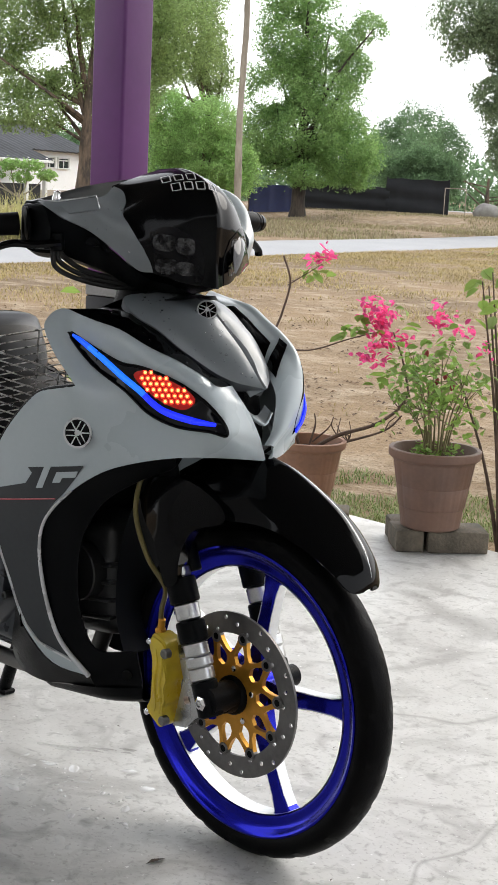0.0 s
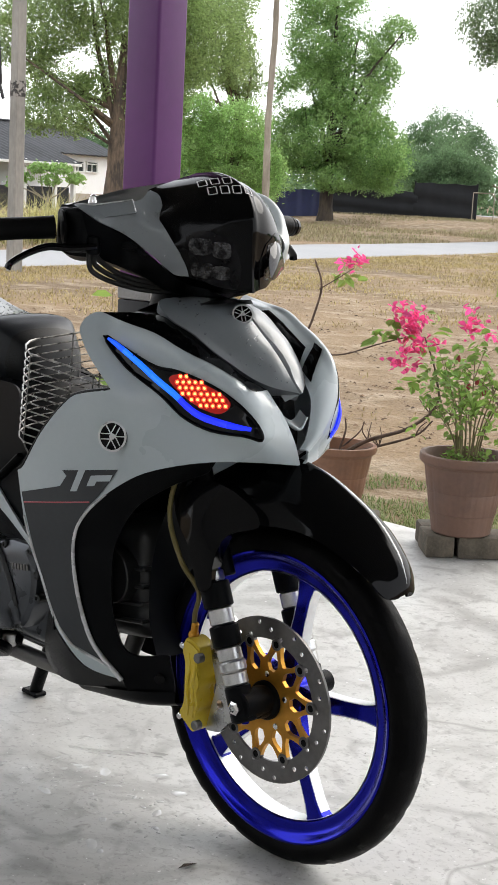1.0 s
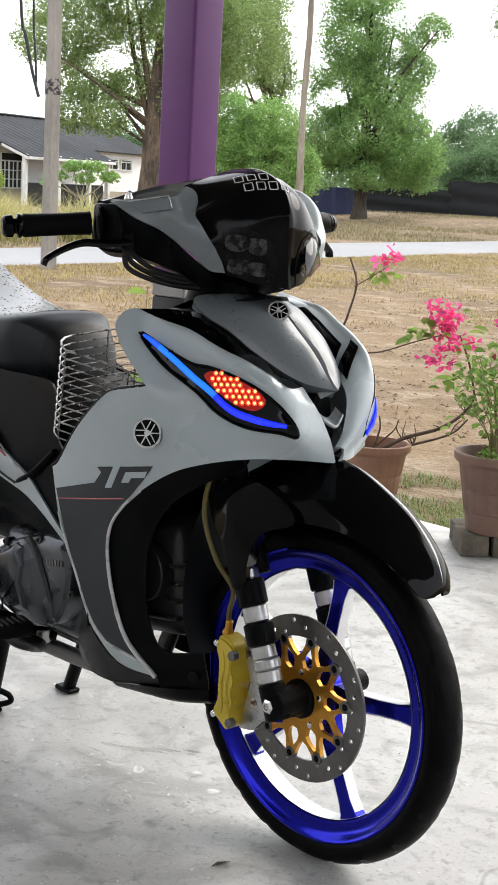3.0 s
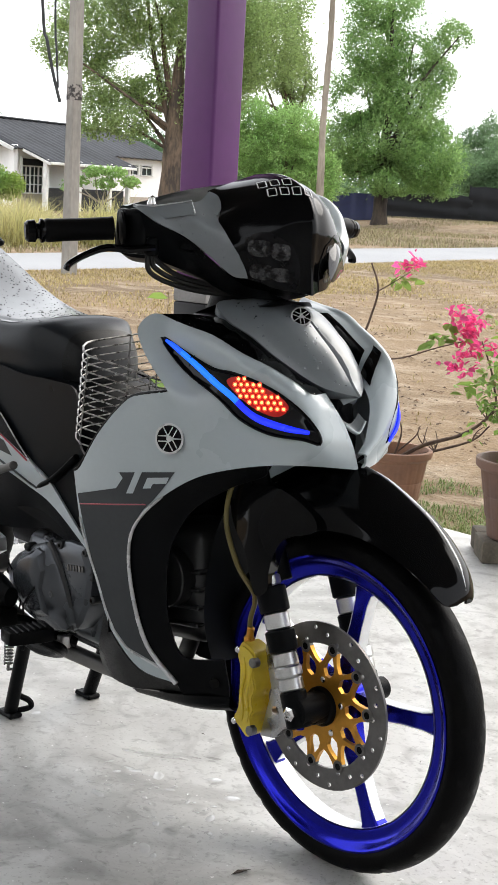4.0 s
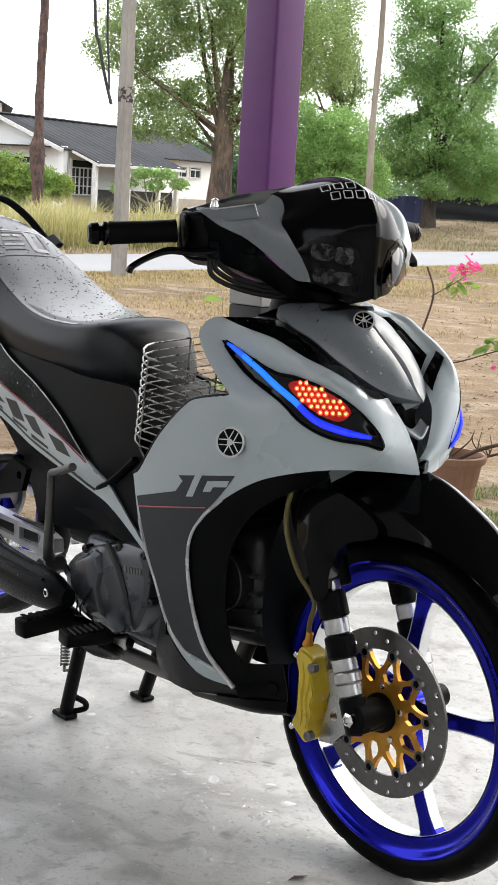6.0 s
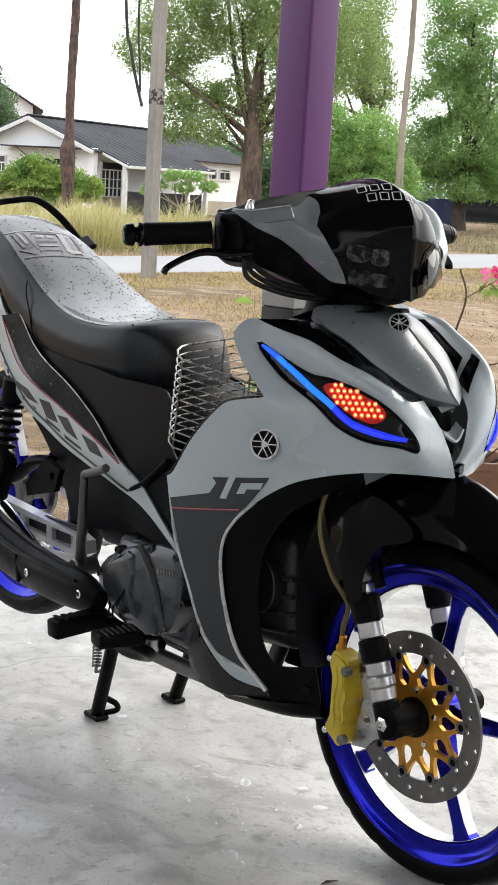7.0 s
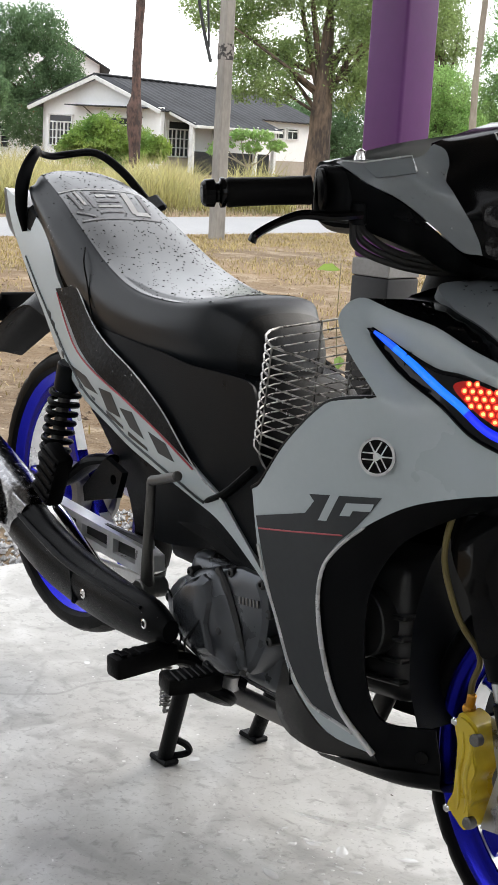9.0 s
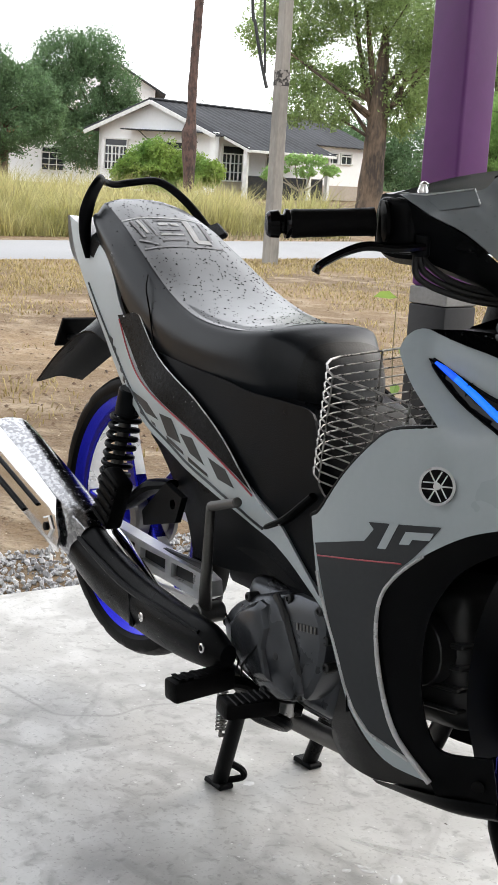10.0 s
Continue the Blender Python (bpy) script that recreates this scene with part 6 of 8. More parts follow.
    lamp = [(-0.174, -0.099, 0.972, 1), (-0.155, -0.066, 0.975), (-0.122, -0.045, 0.960, 1), (-0.112, -0.040, 0.934), (-0.111, -0.042, 0.892, 1), (-0.135, -0.067, 0.896), (-0.161, -0.093, 0.909, 1), (-0.163, -0.100, 0.938)]
    for s in (1, -1):
        geo = onto(panel(HEAD, lamp, 0.0015, 0.003, 0.01))
        light = part("headlamp", geo if s == 1 else head_mirrored(geo), M_LAMPGLASS, visor, "dark clear headlamp with two reflectors")
        for k, (du, dv, w, h) in enumerate(((-0.018, 0.016, 0.016, 0.012), (0.014, 0.013, 0.013, 0.012), (-0.014, -0.018, 0.016, 0.011), (0.015, -0.02, 0.012, 0.01))):
            c = HEAD.flat([(-0.146, -0.066, 0.935)])[0] + np.array((du, dv))
            cell = [(*HEAD.on([c + np.array((w * a, h * bb))])[0],) for a, bb in ((-0.9, -0.8), (0.9, -0.9), (1.0, 0.7), (0.2, 1.0), (-1.0, 0.8))]
            g = onto(panel(HEAD, cell, 0.0022, 0.001, 0.006))
            part("reflector", g if s == 1 else head_mirrored(g), M_REFLECTOR, light, "faceted lamp reflector behind the cover")
    # added panel over the far lamp, tilted up so that it mirrors the sky
    centre, n = Vector((-0.116, 0.040, 0.946)), Vector((0.84, 0.48, 0.26)).normalized()
    flat = Vector((0, 0, 1)).cross(n).normalized()
    rise = n.cross(flat)
    loop = [tuple(p) for p in spline([(-0.030, -0.012, 0), (-0.008, 0.022, 0), (0.012, 0.034, 0), (0.040, 0.020, 0), (0.042, -0.016, 0), (0.026, -0.022, 0), (-0.028, -0.032, 0)], 5, True)]
    rows = [[centre + flat * 1.25 * x * k + rise * 1.2 * y * k + n * (0.006 - 0.010 * k * k) for x, y, _ in loop + loop[:1]] for k in (1.0, 0.97, 0.75, 0.5, 0.25, 0.02)]
    part("lamp_cover", grid(rows), M_COVER, visor, "added glossy panel on the far lamp, tilted to catch the sky", sharp=60)
    cover = [(-0.365, -0.192, 1.003, 1), (-0.335, -0.19, 1.003), (-0.287, -0.178, 0.983), (-0.255, -0.15, 0.964), (-0.221, -0.12, 0.932), (-0.196, -0.1, 0.908), (-0.150, -0.07, 0.891), (-0.102, -0.024, 0.878, 1),
             (-0.17, -0.015, 0.873), (-0.235, -0.04, 0.873), (-0.262, -0.07, 0.885), (-0.285, -0.1, 0.905), (-0.32, -0.15, 0.925), (-0.35, -0.188, 0.93), (-0.366, -0.2, 0.95)]
    half = panel(Skin([p for p in cover] + [(-0.28, -0.13, 0.945), (-0.21, -0.07, 0.90)], VIEW, 1e-4), cover, -0.004, 0.05, 0.012)
    part("lower_cover", join(half, head_mirrored(half)), M_MATTE_BLACK, bike, "matt black lower handlebar cover")
    rows = []
    for y in (-0.19, -0.12, -0.05, 0.0, 0.05, 0.12, 0.19):
        k = 1.0 - abs(y) / 0.19
        rows.append([(-0.25 - 0.09 * (1 - k), y, 1.006 + 0.052 * k ** 0.7), (-0.30 - 0.06 * (1 - k), y, 1.005 + 0.03 * k), (-0.37, y, 0.985), (-0.375, y, 0.955)])
    tw = [[(-0.27 + (x + 0.27) * math.cos(TURNED) - y * math.sin(TURNED), (x + 0.27) * math.sin(TURNED) + y * math.cos(TURNED), z) for x, y, z in r] for r in rows]
    part("bar_core", moved(block((0, 0, 0), (0.10, 0.27, 0.05), edge=0.012, seg=2), pose(-0.285, 0, 0.966, 0, 0, -8)), M_MATTE_BLACK, bike)
    part("dash", loft(tw, 4, 3), M_GREY_DARK, bike, "grey instrument cover with rain drops")
    for twin in (False, True):
        def side(geo):
            return moved(head_mirrored(geo, radians(-4.2)), pose(0, -0.004, 0.019)) if twin else geo
        foot, tip = Vector((-0.355, -0.2, 0.972)), Vector((-0.407, -0.303, 0.963))
        way = (tip - foot).normalized()
        part("grip", side(lathe([(0.0165, 0), (0.0185, 0.004), (0.0178, 0.012), (0.0172, 0.06), (0.0178, 0.1), (0.0185, 0.106)], tip, -way, 28)), M_RUBBER, bike, "black rubber handlebar grip")
        part("bar_end", side(lathe([(0.0165, 0), (0.0185, 0.003), (0.0185, 0.007), (0.012, 0.009), (0.012, 0.012), (0.0175, 0.015), (0.0165, 0.026), (0.013, 0.03)], tip, way, 24)), M_GLOSS_BLACK, bike)
        part("flange", side(lathe([(0.026, 0), (0.026, 0.004), (0.018, 0.006)], (-0.352, -0.195, 0.973), way, 28)), M_RUBBER, bike)
        part("switch_box", side(block((-0.345, -0.178, 0.968), (0.055, 0.032, 0.07), (0, 0, 20), edge=0.01, seg=3)), M_MATTE_BLACK, bike)
        lever = [(-0.31, -0.165, 0.945), (-0.325, -0.2, 0.941), (-0.338, -0.235, 0.942), (-0.352, -0.26, 0.932), (-0.363, -0.285, 0.916), (-0.366, -0.29, 0.906)]
        part("lever", side(sweep(spline(lever, 6), [0.010, 0.0095, 0.0085, 0.0075, 0.0075, 0.008], 10, flat=0.7)), M_GLOSS_BLACK, bike, "black brake lever")
        part("lever_pivot", side(rod((-0.315, -0.165, 0.932), (-0.315, -0.165, 0.96), 0.011)), M_MATTE_BLACK, bike)
        part("mirror_nut", side(lathe([(0.008, 0), (0.008, 0.008), (0.006, 0.012), (0.0065, 0.016), (0.002, 0.019)], (-0.325, -0.16, 1.006), (0, 0, 1), 12)), M_CHROME, bike, "chrome mirror stub nut")
    for k in range(3):
        c = [(-0.32, -0.17 + 0.006 * k, 0.935), (-0.315, -0.165 + 0.008 * k, 0.905 + 0.008 * k), (-0.295, -0.12, 0.885 + 0.008 * k), (-0.27, -0.06, 0.876 + 0.006 * k), (-0.25, -0.02, 0.885)]
        part("cable", sweep(spline(c, 8), 0.0042, 8), M_CABLE, bike)
    # the number on the visor, as plain bars
    d = Vector((0.70, -0.42, 0.58)).normalized()
    a = Vector((0, 0, 1)).cross(d).normalized()
    up = d.cross(a)

    def spot(x, y):
        hit = tree.ray_cast(NUMBER + a * x + up * y + d * 0.3, -d)
        return tuple(hit[0] + d * 0.0012)
    for row, n in enumerate((3, 4)):
        for k in range(n):
            x0, y0 = -0.031 + 0.0185 * k + 0.011 * row, 0.011 - 0.024 * row
            for w, h, du, dv in ((0.0009, 0.0086, -0.0062, 0), (0.0009, 0.0086, 0.0062, 0), (0.0062, 0.0009, 0, 0.0086), (0.0062, 0.0009, 0, -0.0086)):
                rows = [[spot(x0 + du + w * i, y0 + dv + h * j) for i in (-1, 0, 1)] for j in (-1, -0.5, 0, 0.5, 1)]
                part("number_bar", grid(rows), M_WHITE_INK, visor, "plain pale bar")


handlebar()


# ---------------------------------------------------------------- seat and tail


def seat_rows(grow=0.0):
    rows = []
    for x, top, wc, ws, bottom in ((-1.365, 0.935, 0.045, 0.055, 0.905), (-1.30, 0.951, 0.075, 0.098, 0.895), (-1.20, 0.918, 0.092, 0.120, 0.838), (-1.12, 0.879, 0.102, 0.129, 0.772), (-1.0, 0.820, 0.113, 0.134, 0.712),
                                    (-0.9, 0.789, 0.119, 0.134, 0.697), (-0.8, 0.782, 0.113, 0.130, 0.692), (-0.72, 0.790, 0.098, 0.118, 0.680), (-0.685, 0.782, 0.080, 0.100, 0.676), (-0.660, 0.769, 0.066, 0.085, 0.674), (-0.641, 0.750, 0.055, 0.072, 0.672), (-0.629, 0.726, 0.046, 0.060, 0.672), (-0.621, 0.698, 0.038, 0.049, 0.672)):
        top, wc, ws = top + grow, wc + grow, ws + grow
        right = [(x + grow, -ws * 0.93, bottom), (x + grow, -ws, bottom * 0.55 + top * 0.45), (x + grow, -(ws * 0.5 + wc * 0.5), top - 0.021), (x + grow, -wc * 0.97, top - 0.005), (x + grow, -wc * 0.55, top + 0.003)]
        rows.append(right + [(x + grow, 0, top + 0.005)] + [(a, -c, d) for a, c, d in reversed(right)])
    return rows


def drops(name, geo, count, r0, r1, lowest, seed, keep=lambda p: True, parent=None, water=None):
    """Rain drops standing on the upper faces of a shape."""
    rng = np.random.default_rng(seed)
    tris = [t for q in geo[1] for t in ((q[0], q[i], q[i + 1]) for i in range(1, len(q) - 1))]
    p = np.array(geo[0], float)
    t = np.array(tris)
    a, c, d = p[t[:, 0]], p[t[:, 1]], p[t[:, 2]]
    n = np.cross(c - a, d - a)
    area = np.linalg.norm(n, axis=1) + 1e-12
    n = n / area[:, None]
    if lowest > 0:
        n = n * np.where(n[:, 2:3] < 0, -1.0, 1.0)
    ok = n[:, 2] > lowest
    w = np.where(ok, area, 0)
    picks = rng.choice(len(t), count, p=w / w.sum())
    v, f = [], []
    for i in picks:
        s, u = rng.uniform(), rng.uniform()
        if s + u > 1:
            s, u = 1 - s, 1 - u
        q = a[i] + (c[i] - a[i]) * s + (d[i] - a[i]) * u
        if not keep(q):
            continue
        r = r0 + (r1 - r0) * rng.uniform() ** 2.5
        g = lathe([(r, -0.0002), (r * 0.82, r * 0.3), (r * 0.35, r * 0.48)], q, n[i], 7)
        k = len(v)
        v += g[0]
        f += [tuple(z + k for z in y) for y in g[1]]
    return tagged(part(name, (v, f), water or M_WATER, parent or bike, "rain drops", sharp=80), kind="stuff")


def seat():
    rows = seat_rows()
    geo = loft(rows, 4, 6)
    s = part("seat", geo, M_VINYL, bike, "wet black vinyl seat with rain drops", sharp=60)
    part("seat_base", loft([[(r[0][0], r[0][1] * 0.95, r[0][2] + 0.004), (r[0][0], 0, r[0][2] - 0.01), (r[-1][0], r[-1][1] * 0.95, r[-1][2] + 0.004)] for r in rows], 3, 3), M_MATTE_BLACK, s)
    front = seat_rows(0.0008)[-4:]
    last = front[-1]
    front.append([(p[0] + 0.003, p[1] * 0.55, 0.685 + (p[2] - 0.685) * 0.55) for p in last])
    front.append([(p[0] + 0.004, p[1] * 0.05, 0.685 + (p[2] - 0.685) * 0.05) for p in last])
    part("seat_nose", loft(front, 5, 6), M_RIBBED, s, "textured black seat front", sharp=60)
    part("strap", block((-1.205, 0.112, 0.905), (0.05, 0.03, 0.012), (25, 22, -8), edge=0.004), M_MATTE_BLACK, s, "black seat strap end")
    part("seat_end", loft([[(rows[0][k][0] - o, rows[0][k][1] * w, rows[0][k][2] - o * 0.6) for k in range(11)] for o, w in ((0, 1.0), (0.012, 0.9), (0.02, 0.6))], 3, 3), M_VINYL, s)
    film = [[r[k] for k in range(3, 8)] for r in seat_rows(0.0007)[:-5]]
    film = loft(film, 6, 6)
    part("seat_top", film, M_WETVINYL, s, "seat top under a film of rain water", sharp=60)
    tree = BVHTree.FromPolygons([Vector(p) for p in geo[0]], geo[1])

    def lay(x, y, lift=0.0022):
        hit = tree.ray_cast(Vector((x, y, 1.3)), Vector((0, 0, -1)))
        return (x, y, hit[0].z + lift)
    seam = [(-1.06, -0.118, 0.838), (-1.04, -0.132, 0.815), (-1.02, -0.1345, 0.777), (-1.0, -0.1345, 0.715)]
    part("seam", sweep(spline(seam, 5), 0.0014, 6), M_MATTE_BLACK, s)
    def stroke(x0, y0, x1, y1, w, ink):
        """A flat worn print stroke on the seat top."""
        d = Vector((x1 - x0, y1 - y0, 0)).normalized()
        n = Vector((-d.y, d.x, 0)) * w / 2
        rows = [[lay(x0 + (x1 - x0) * u + n.x * q, y0 + (y1 - y0) * u + n.y * q) for u in np.linspace(0, 1, 7)] for q in (-1, 1)]
        part("print_bar", grid(rows), ink, s, "worn pale print bar")
    for x0, y0, x1, y1, w, ink in ((-1.212, -0.088, -1.205, 0.078, 0.004, M_WHITE_INK), (-1.118, -0.092, -1.112, 0.07, 0.004, M_GREY_INK), (-1.205, -0.075, -1.15, -0.075, 0.006, M_GREY_INK), (-1.205, -0.062, -1.16, -0.062, 0.006, M_WHITE_INK),
                                   (-1.205, -0.048, -1.15, -0.048, 0.005, M_GREY_INK), (-1.20, -0.03, -1.20, 0.03, 0.006, M_GREY_INK), (-1.185, -0.028, -1.185, -0.008, 0.009, M_WHITE_INK), (-1.185, -0.002, -1.185, 0.014, 0.009, M_WHITE_INK),
                                   (-1.168, -0.035, -1.168, 0.012, 0.006, M_GREY_INK), (-1.152, -0.04, -1.152, 0.008, 0.005, M_WHITE_INK), (-1.137, -0.045, -1.137, 0.004, 0.006, M_GREY_INK), (-1.20, 0.036, -1.13, 0.024, 0.013, M_WHITE_INK),
                                   (-1.13, 0.022, -1.13, 0.052, 0.012, M_WHITE_INK), (-1.135, 0.056, -1.20, 0.066, 0.008, M_GREY_INK), (-1.145, -0.088, -1.125, -0.06, 0.005, M_GREY_INK)):
        stroke(x0, y0, x1, y1, w, ink)
    for k in range(6):
        x = -1.20 + 0.017 * k
        q = tree.find_nearest(Vector((x, -0.3, 0.87 - 0.42 * (x + 1.2))))
        c = q[0] + q[1] * 0.001
        part("print_bar", block(c, (0.009, 0.001, 0.006), (0, 25, 0), edge=0.0003), M_GREY_INK, s, "small pale print bar")
    drops("rainwater", film, 820, 0.0009, 0.0023, 0.5, 5, lambda p: p[0] < -0.72, water=M_BEAD)
    drops("rainwater", geo, 260, 0.0008, 0.0019, 0.15, 6, lambda p: p[0] < -1.0, water=M_BEAD)


seat()


def tail():
    grey = [(-1.435, -0.070, 0.915, 1), (-1.276, -0.099, 0.877), (-1.198, -0.112, 0.833), (-1.147, -0.120, 0.774), (-1.080, -0.128, 0.728), (-1.044, -0.135, 0.685), (-0.933, -0.145, 0.645), (-0.822, -0.147, 0.608), (-0.718, -0.150, 0.574), (-0.659, -0.151, 0.546, 1),
            (-0.589, -0.150, 0.514), (-0.508, -0.141, 0.438), (-0.491, -0.135, 0.408, 1), (-0.529, -0.140, 0.437), (-0.578, -0.149, 0.473), (-0.628, -0.152, 0.492), (-0.734, -0.155, 0.517), (-0.861, -0.150, 0.544), (-0.987, -0.139, 0.578), (-1.074, -0.133, 0.617),
            (-1.153, -0.120, 0.664), (-1.219, -0.115, 0.725), (-1.316, -0.100, 0.796), (-1.392, -0.086, 0.857)]
    both("tail_panel", panel(SIDE, grey, 0.0, 0.008, 0.014), M_GREY, bike, "light grey tail panel with dark graphics")
    black = [(-1.150, -0.121, 0.758, 1), (-1.071, -0.125, 0.772, 1), (-0.982, -0.135, 0.706), (-0.854, -0.141, 0.656), (-0.759, -0.146, 0.61), (-0.660, -0.150, 0.546, 1), (-0.749, -0.150, 0.578), (-0.856, -0.147, 0.612), (-0.948, -0.146, 0.638), (-1.027, -0.138, 0.668), (-1.086, -0.129, 0.708)]
    both("tail_decal", panel(SIDE, black, 0.003, 0.006, 0.012), M_CARBON, bike, "black carbon-look tail panel")
    red = [(-1.143, -0.121, 0.752), (-1.097, -0.128, 0.703), (-1.038, -0.137, 0.664), (-0.949, -0.145, 0.635), (-0.856, -0.147, 0.609), (-0.750, -0.150, 0.576), (-0.664, -0.150, 0.543)]
    both("red_line", sweep(SIDE.on(SIDE.flat(spline(red, 6)), 0.003), 0.0016, 6), M_RED, bike)
    edge = [(-1.071, -0.125, 0.772), (-0.982, -0.135, 0.708), (-0.854, -0.141, 0.658), (-0.759, -0.146, 0.612), (-0.664, -0.150, 0.549), (-0.589, -0.15, 0.515)]
    both("silver_edge", sweep(SIDE.on(SIDE.flat(spline(edge, 6)), 0.003), 0.0013, 6), M_SILVER, bike)
    line = [(-1.30, -0.1, 0.80), (-1.21, -0.115, 0.735), (-1.14, -0.12, 0.678), (-1.06, -0.13, 0.63), (-0.98, -0.14, 0.592), (-0.86, -0.15, 0.556), (-0.74, -0.155, 0.528), (-0.63, -0.152, 0.5)]
    both("dark_line", sweep(SIDE.on(SIDE.flat(spline(line, 6)), 0.0005), 0.0022, 6), M_GRAPHITE, bike)
    # the side name, as plain slanted shapes
    for quad in ([(-1.085, -0.132, 0.640), (-0.999, -0.144, 0.629), (-0.955, -0.146, 0.606), (-1.0, -0.145, 0.611)], [(-0.953, -0.147, 0.618), (-0.915, -0.147, 0.616), (-0.878, -0.150, 0.582), (-0.925, -0.145, 0.585)],
                 [(-0.883, -0.148, 0.597), (-0.845, -0.149, 0.597), (-0.80, -0.153, 0.562), (-0.844, -0.151, 0.572)], [(-0.792, -0.151, 0.576), (-0.742, -0.151, 0.567), (-0.712, -0.153, 0.544), (-0.756, -0.154, 0.549)]):
        both("name_bar", panel(SIDE, [(*p, 1) for p in quad], 0.001, 0.002, 0.01), M_GRAPHITE, bike)
    for c, w in (((-1.0, -0.14, 0.60), 0.03), ((-0.9, -0.145, 0.572), 0.03), ((-0.82, -0.15, 0.553), 0.03)):
        quad = [(c[0] - w, c[1], c[2] + 0.012), (c[0] + w, c[1], c[2] - 0.003), (c[0] + w * 1.1, c[1], c[2] - 0.008), (c[0] - w * 0.9, c[1], c[2] + 0.005)]
        both("name_bar", panel(SIDE, [(*p, 1) for p in quad], 0.001, 0.002, 0.01), M_GRAPHITE, bike)
    for k in range(5):
        x = -1.175 + 0.016 * k
        z = 0.712 - 0.016 * k
        quad = [(x - 0.005, -0.12, z + 0.006), (x + 0.005, -0.12, z + 0.002), (x + 0.006, -0.12, z - 0.006), (x - 0.004, -0.12, z - 0.002)]
        both("name_bar", panel(SIDE, [(*p, 1) for p in quad], 0.001, 0.002, 0.006), M_GRAPHITE, bike)
    low = [(-1.02, -0.132, 0.572, 1), (-0.861, -0.149, 0.543), (-0.734, -0.154, 0.515), (-0.586, -0.149, 0.473, 1), (-0.513, -0.134, 0.407), (-0.645, -0.123, 0.419, 1), (-0.771, -0.119, 0.394), (-0.883, -0.117, 0.387, 1), (-0.906, -0.118, 0.440), (-0.952, -0.122, 0.502), (-0.985, -0.125, 0.536)]
    both("side_cover", panel(SIDE, low, -0.012, 0.01, 0.016), M_DARK_PLASTIC, bike, "dark grey plastic side cover")
    under = [(-1.01, -0.13, 0.715, 1), (-0.869, -0.135, 0.705), (-0.787, -0.135, 0.70), (-0.715, -0.136, 0.693), (-0.665, -0.136, 0.668), (-0.61, -0.138, 0.606), (-0.55, -0.14, 0.565), (-0.48, -0.142, 0.54), (-0.452, -0.142, 0.51, 1), (-0.465, -0.144, 0.45), (-0.56, -0.15, 0.46, 1), (-0.60, -0.151, 0.50), (-0.669, -0.150, 0.545), (-0.761, -0.145, 0.60), (-0.855, -0.140, 0.646), (-0.96, -0.14, 0.69)]
    part("under_seat_cover", mirrored(panel(SIDE, under, -0.006, 0.006, 0.014)), M_DARK_PLASTIC, bike, "dark grey plastic cover under the seat")
    under[4:9] = [(-0.62, -0.137, 0.694), (-0.548, -0.138, 0.688), (-0.533, -0.138, 0.64), (-0.518, -0.14, 0.59), (-0.47, -0.142, 0.552)]
    part("under_seat_cover", panel(SIDE, under, -0.006, 0.006, 0.014), M_DARK_PLASTIC, bike, "dark grey plastic cover under the seat")
    tunnel = []
    for x, w, top, low in ((-0.74, 0.128, 0.70, 0.44), (-0.66, 0.13, 0.69, 0.43), (-0.61, 0.131, 0.675, 0.42), (-0.57, 0.13, 0.63, 0.42), (-0.53, 0.126, 0.592, 0.42), (-0.48, 0.118, 0.57, 0.42), (-0.42, 0.10, 0.55, 0.42), (-0.34, 0.08, 0.56, 0.43)):
        tunnel.append([(x, -w * 0.96, low), (x, -w, (top + low) / 2), (x, -w * 0.86, top - 0.02), (x, -w * 0.5, top), (x, 0, top + 0.008), (x, w * 0.5, top), (x, w * 0.86, top - 0.02), (x, w, (top + low) / 2), (x, w * 0.96, low)])
    part("centre_cover", loft(tunnel, 4, 4), M_DARK_PLASTIC, bike, "dark grey plastic centre cover")
    part("frame", join(block((-0.73, 0, 0.54), (0.30, 0.14, 0.24), edge=0.03, seg=2), rod((-0.30, 0, 0.78), (-0.62, 0, 0.50), 0.035), block((-0.86, 0, 0.655), (0.34, 0.22, 0.09), edge=0.02), block((-0.70, 0, 0.43), (0.28, 0.15, 0.16), edge=0.02, seg=2), block((-1.12, 0, 0.76), (0.26, 0.17, 0.13), (0, 28, 0), edge=0.02)), M_MATTE_BLACK, bike)
    part("tail_light", loft([[(-1.30, y, 0.86 + 0.05 * (1 - abs(y) / 0.08)), (-1.42, y * 0.95, 0.915), (-1.465, y * 0.75, 0.90), (-1.42, y * 0.9, 0.845), (-1.32, y, 0.80)] for y in (-0.085, -0.05, 0, 0.05, 0.085)], 4, 4), M_TAILLENS, bike, "pale tail lamp lens")
    rail = [(-1.310, -0.1, 0.845), (-1.318, -0.104, 0.885), (-1.322, -0.102, 0.925), (-1.320, -0.092, 0.962), (-1.328, -0.070, 0.990), (-1.392, -0.03, 0.985), (-1.398, 0.0, 0.980), (-1.392, 0.03, 0.985), (-1.352, 0.07, 0.990), (-1.30, 0.10, 0.957), (-1.24, 0.125, 0.90), (-1.18, 0.13, 0.86)]
    r = part("grab_rail", sweep(spline(rail, 6), [0.006, 0.012, 0.014, 0.0115, 0.0088, 0.008, 0.008, 0.008, 0.0085, 0.008, 0.0075], 12, flat=0.65), M_MATTE_BLACK, bike, "wet black grab rail")
    part("rail_foot", block((-1.29, -0.085, 0.865), (0.05, 0.03, 0.05), (0, 20, 0), edge=0.008), M_MATTE_BLACK, r)
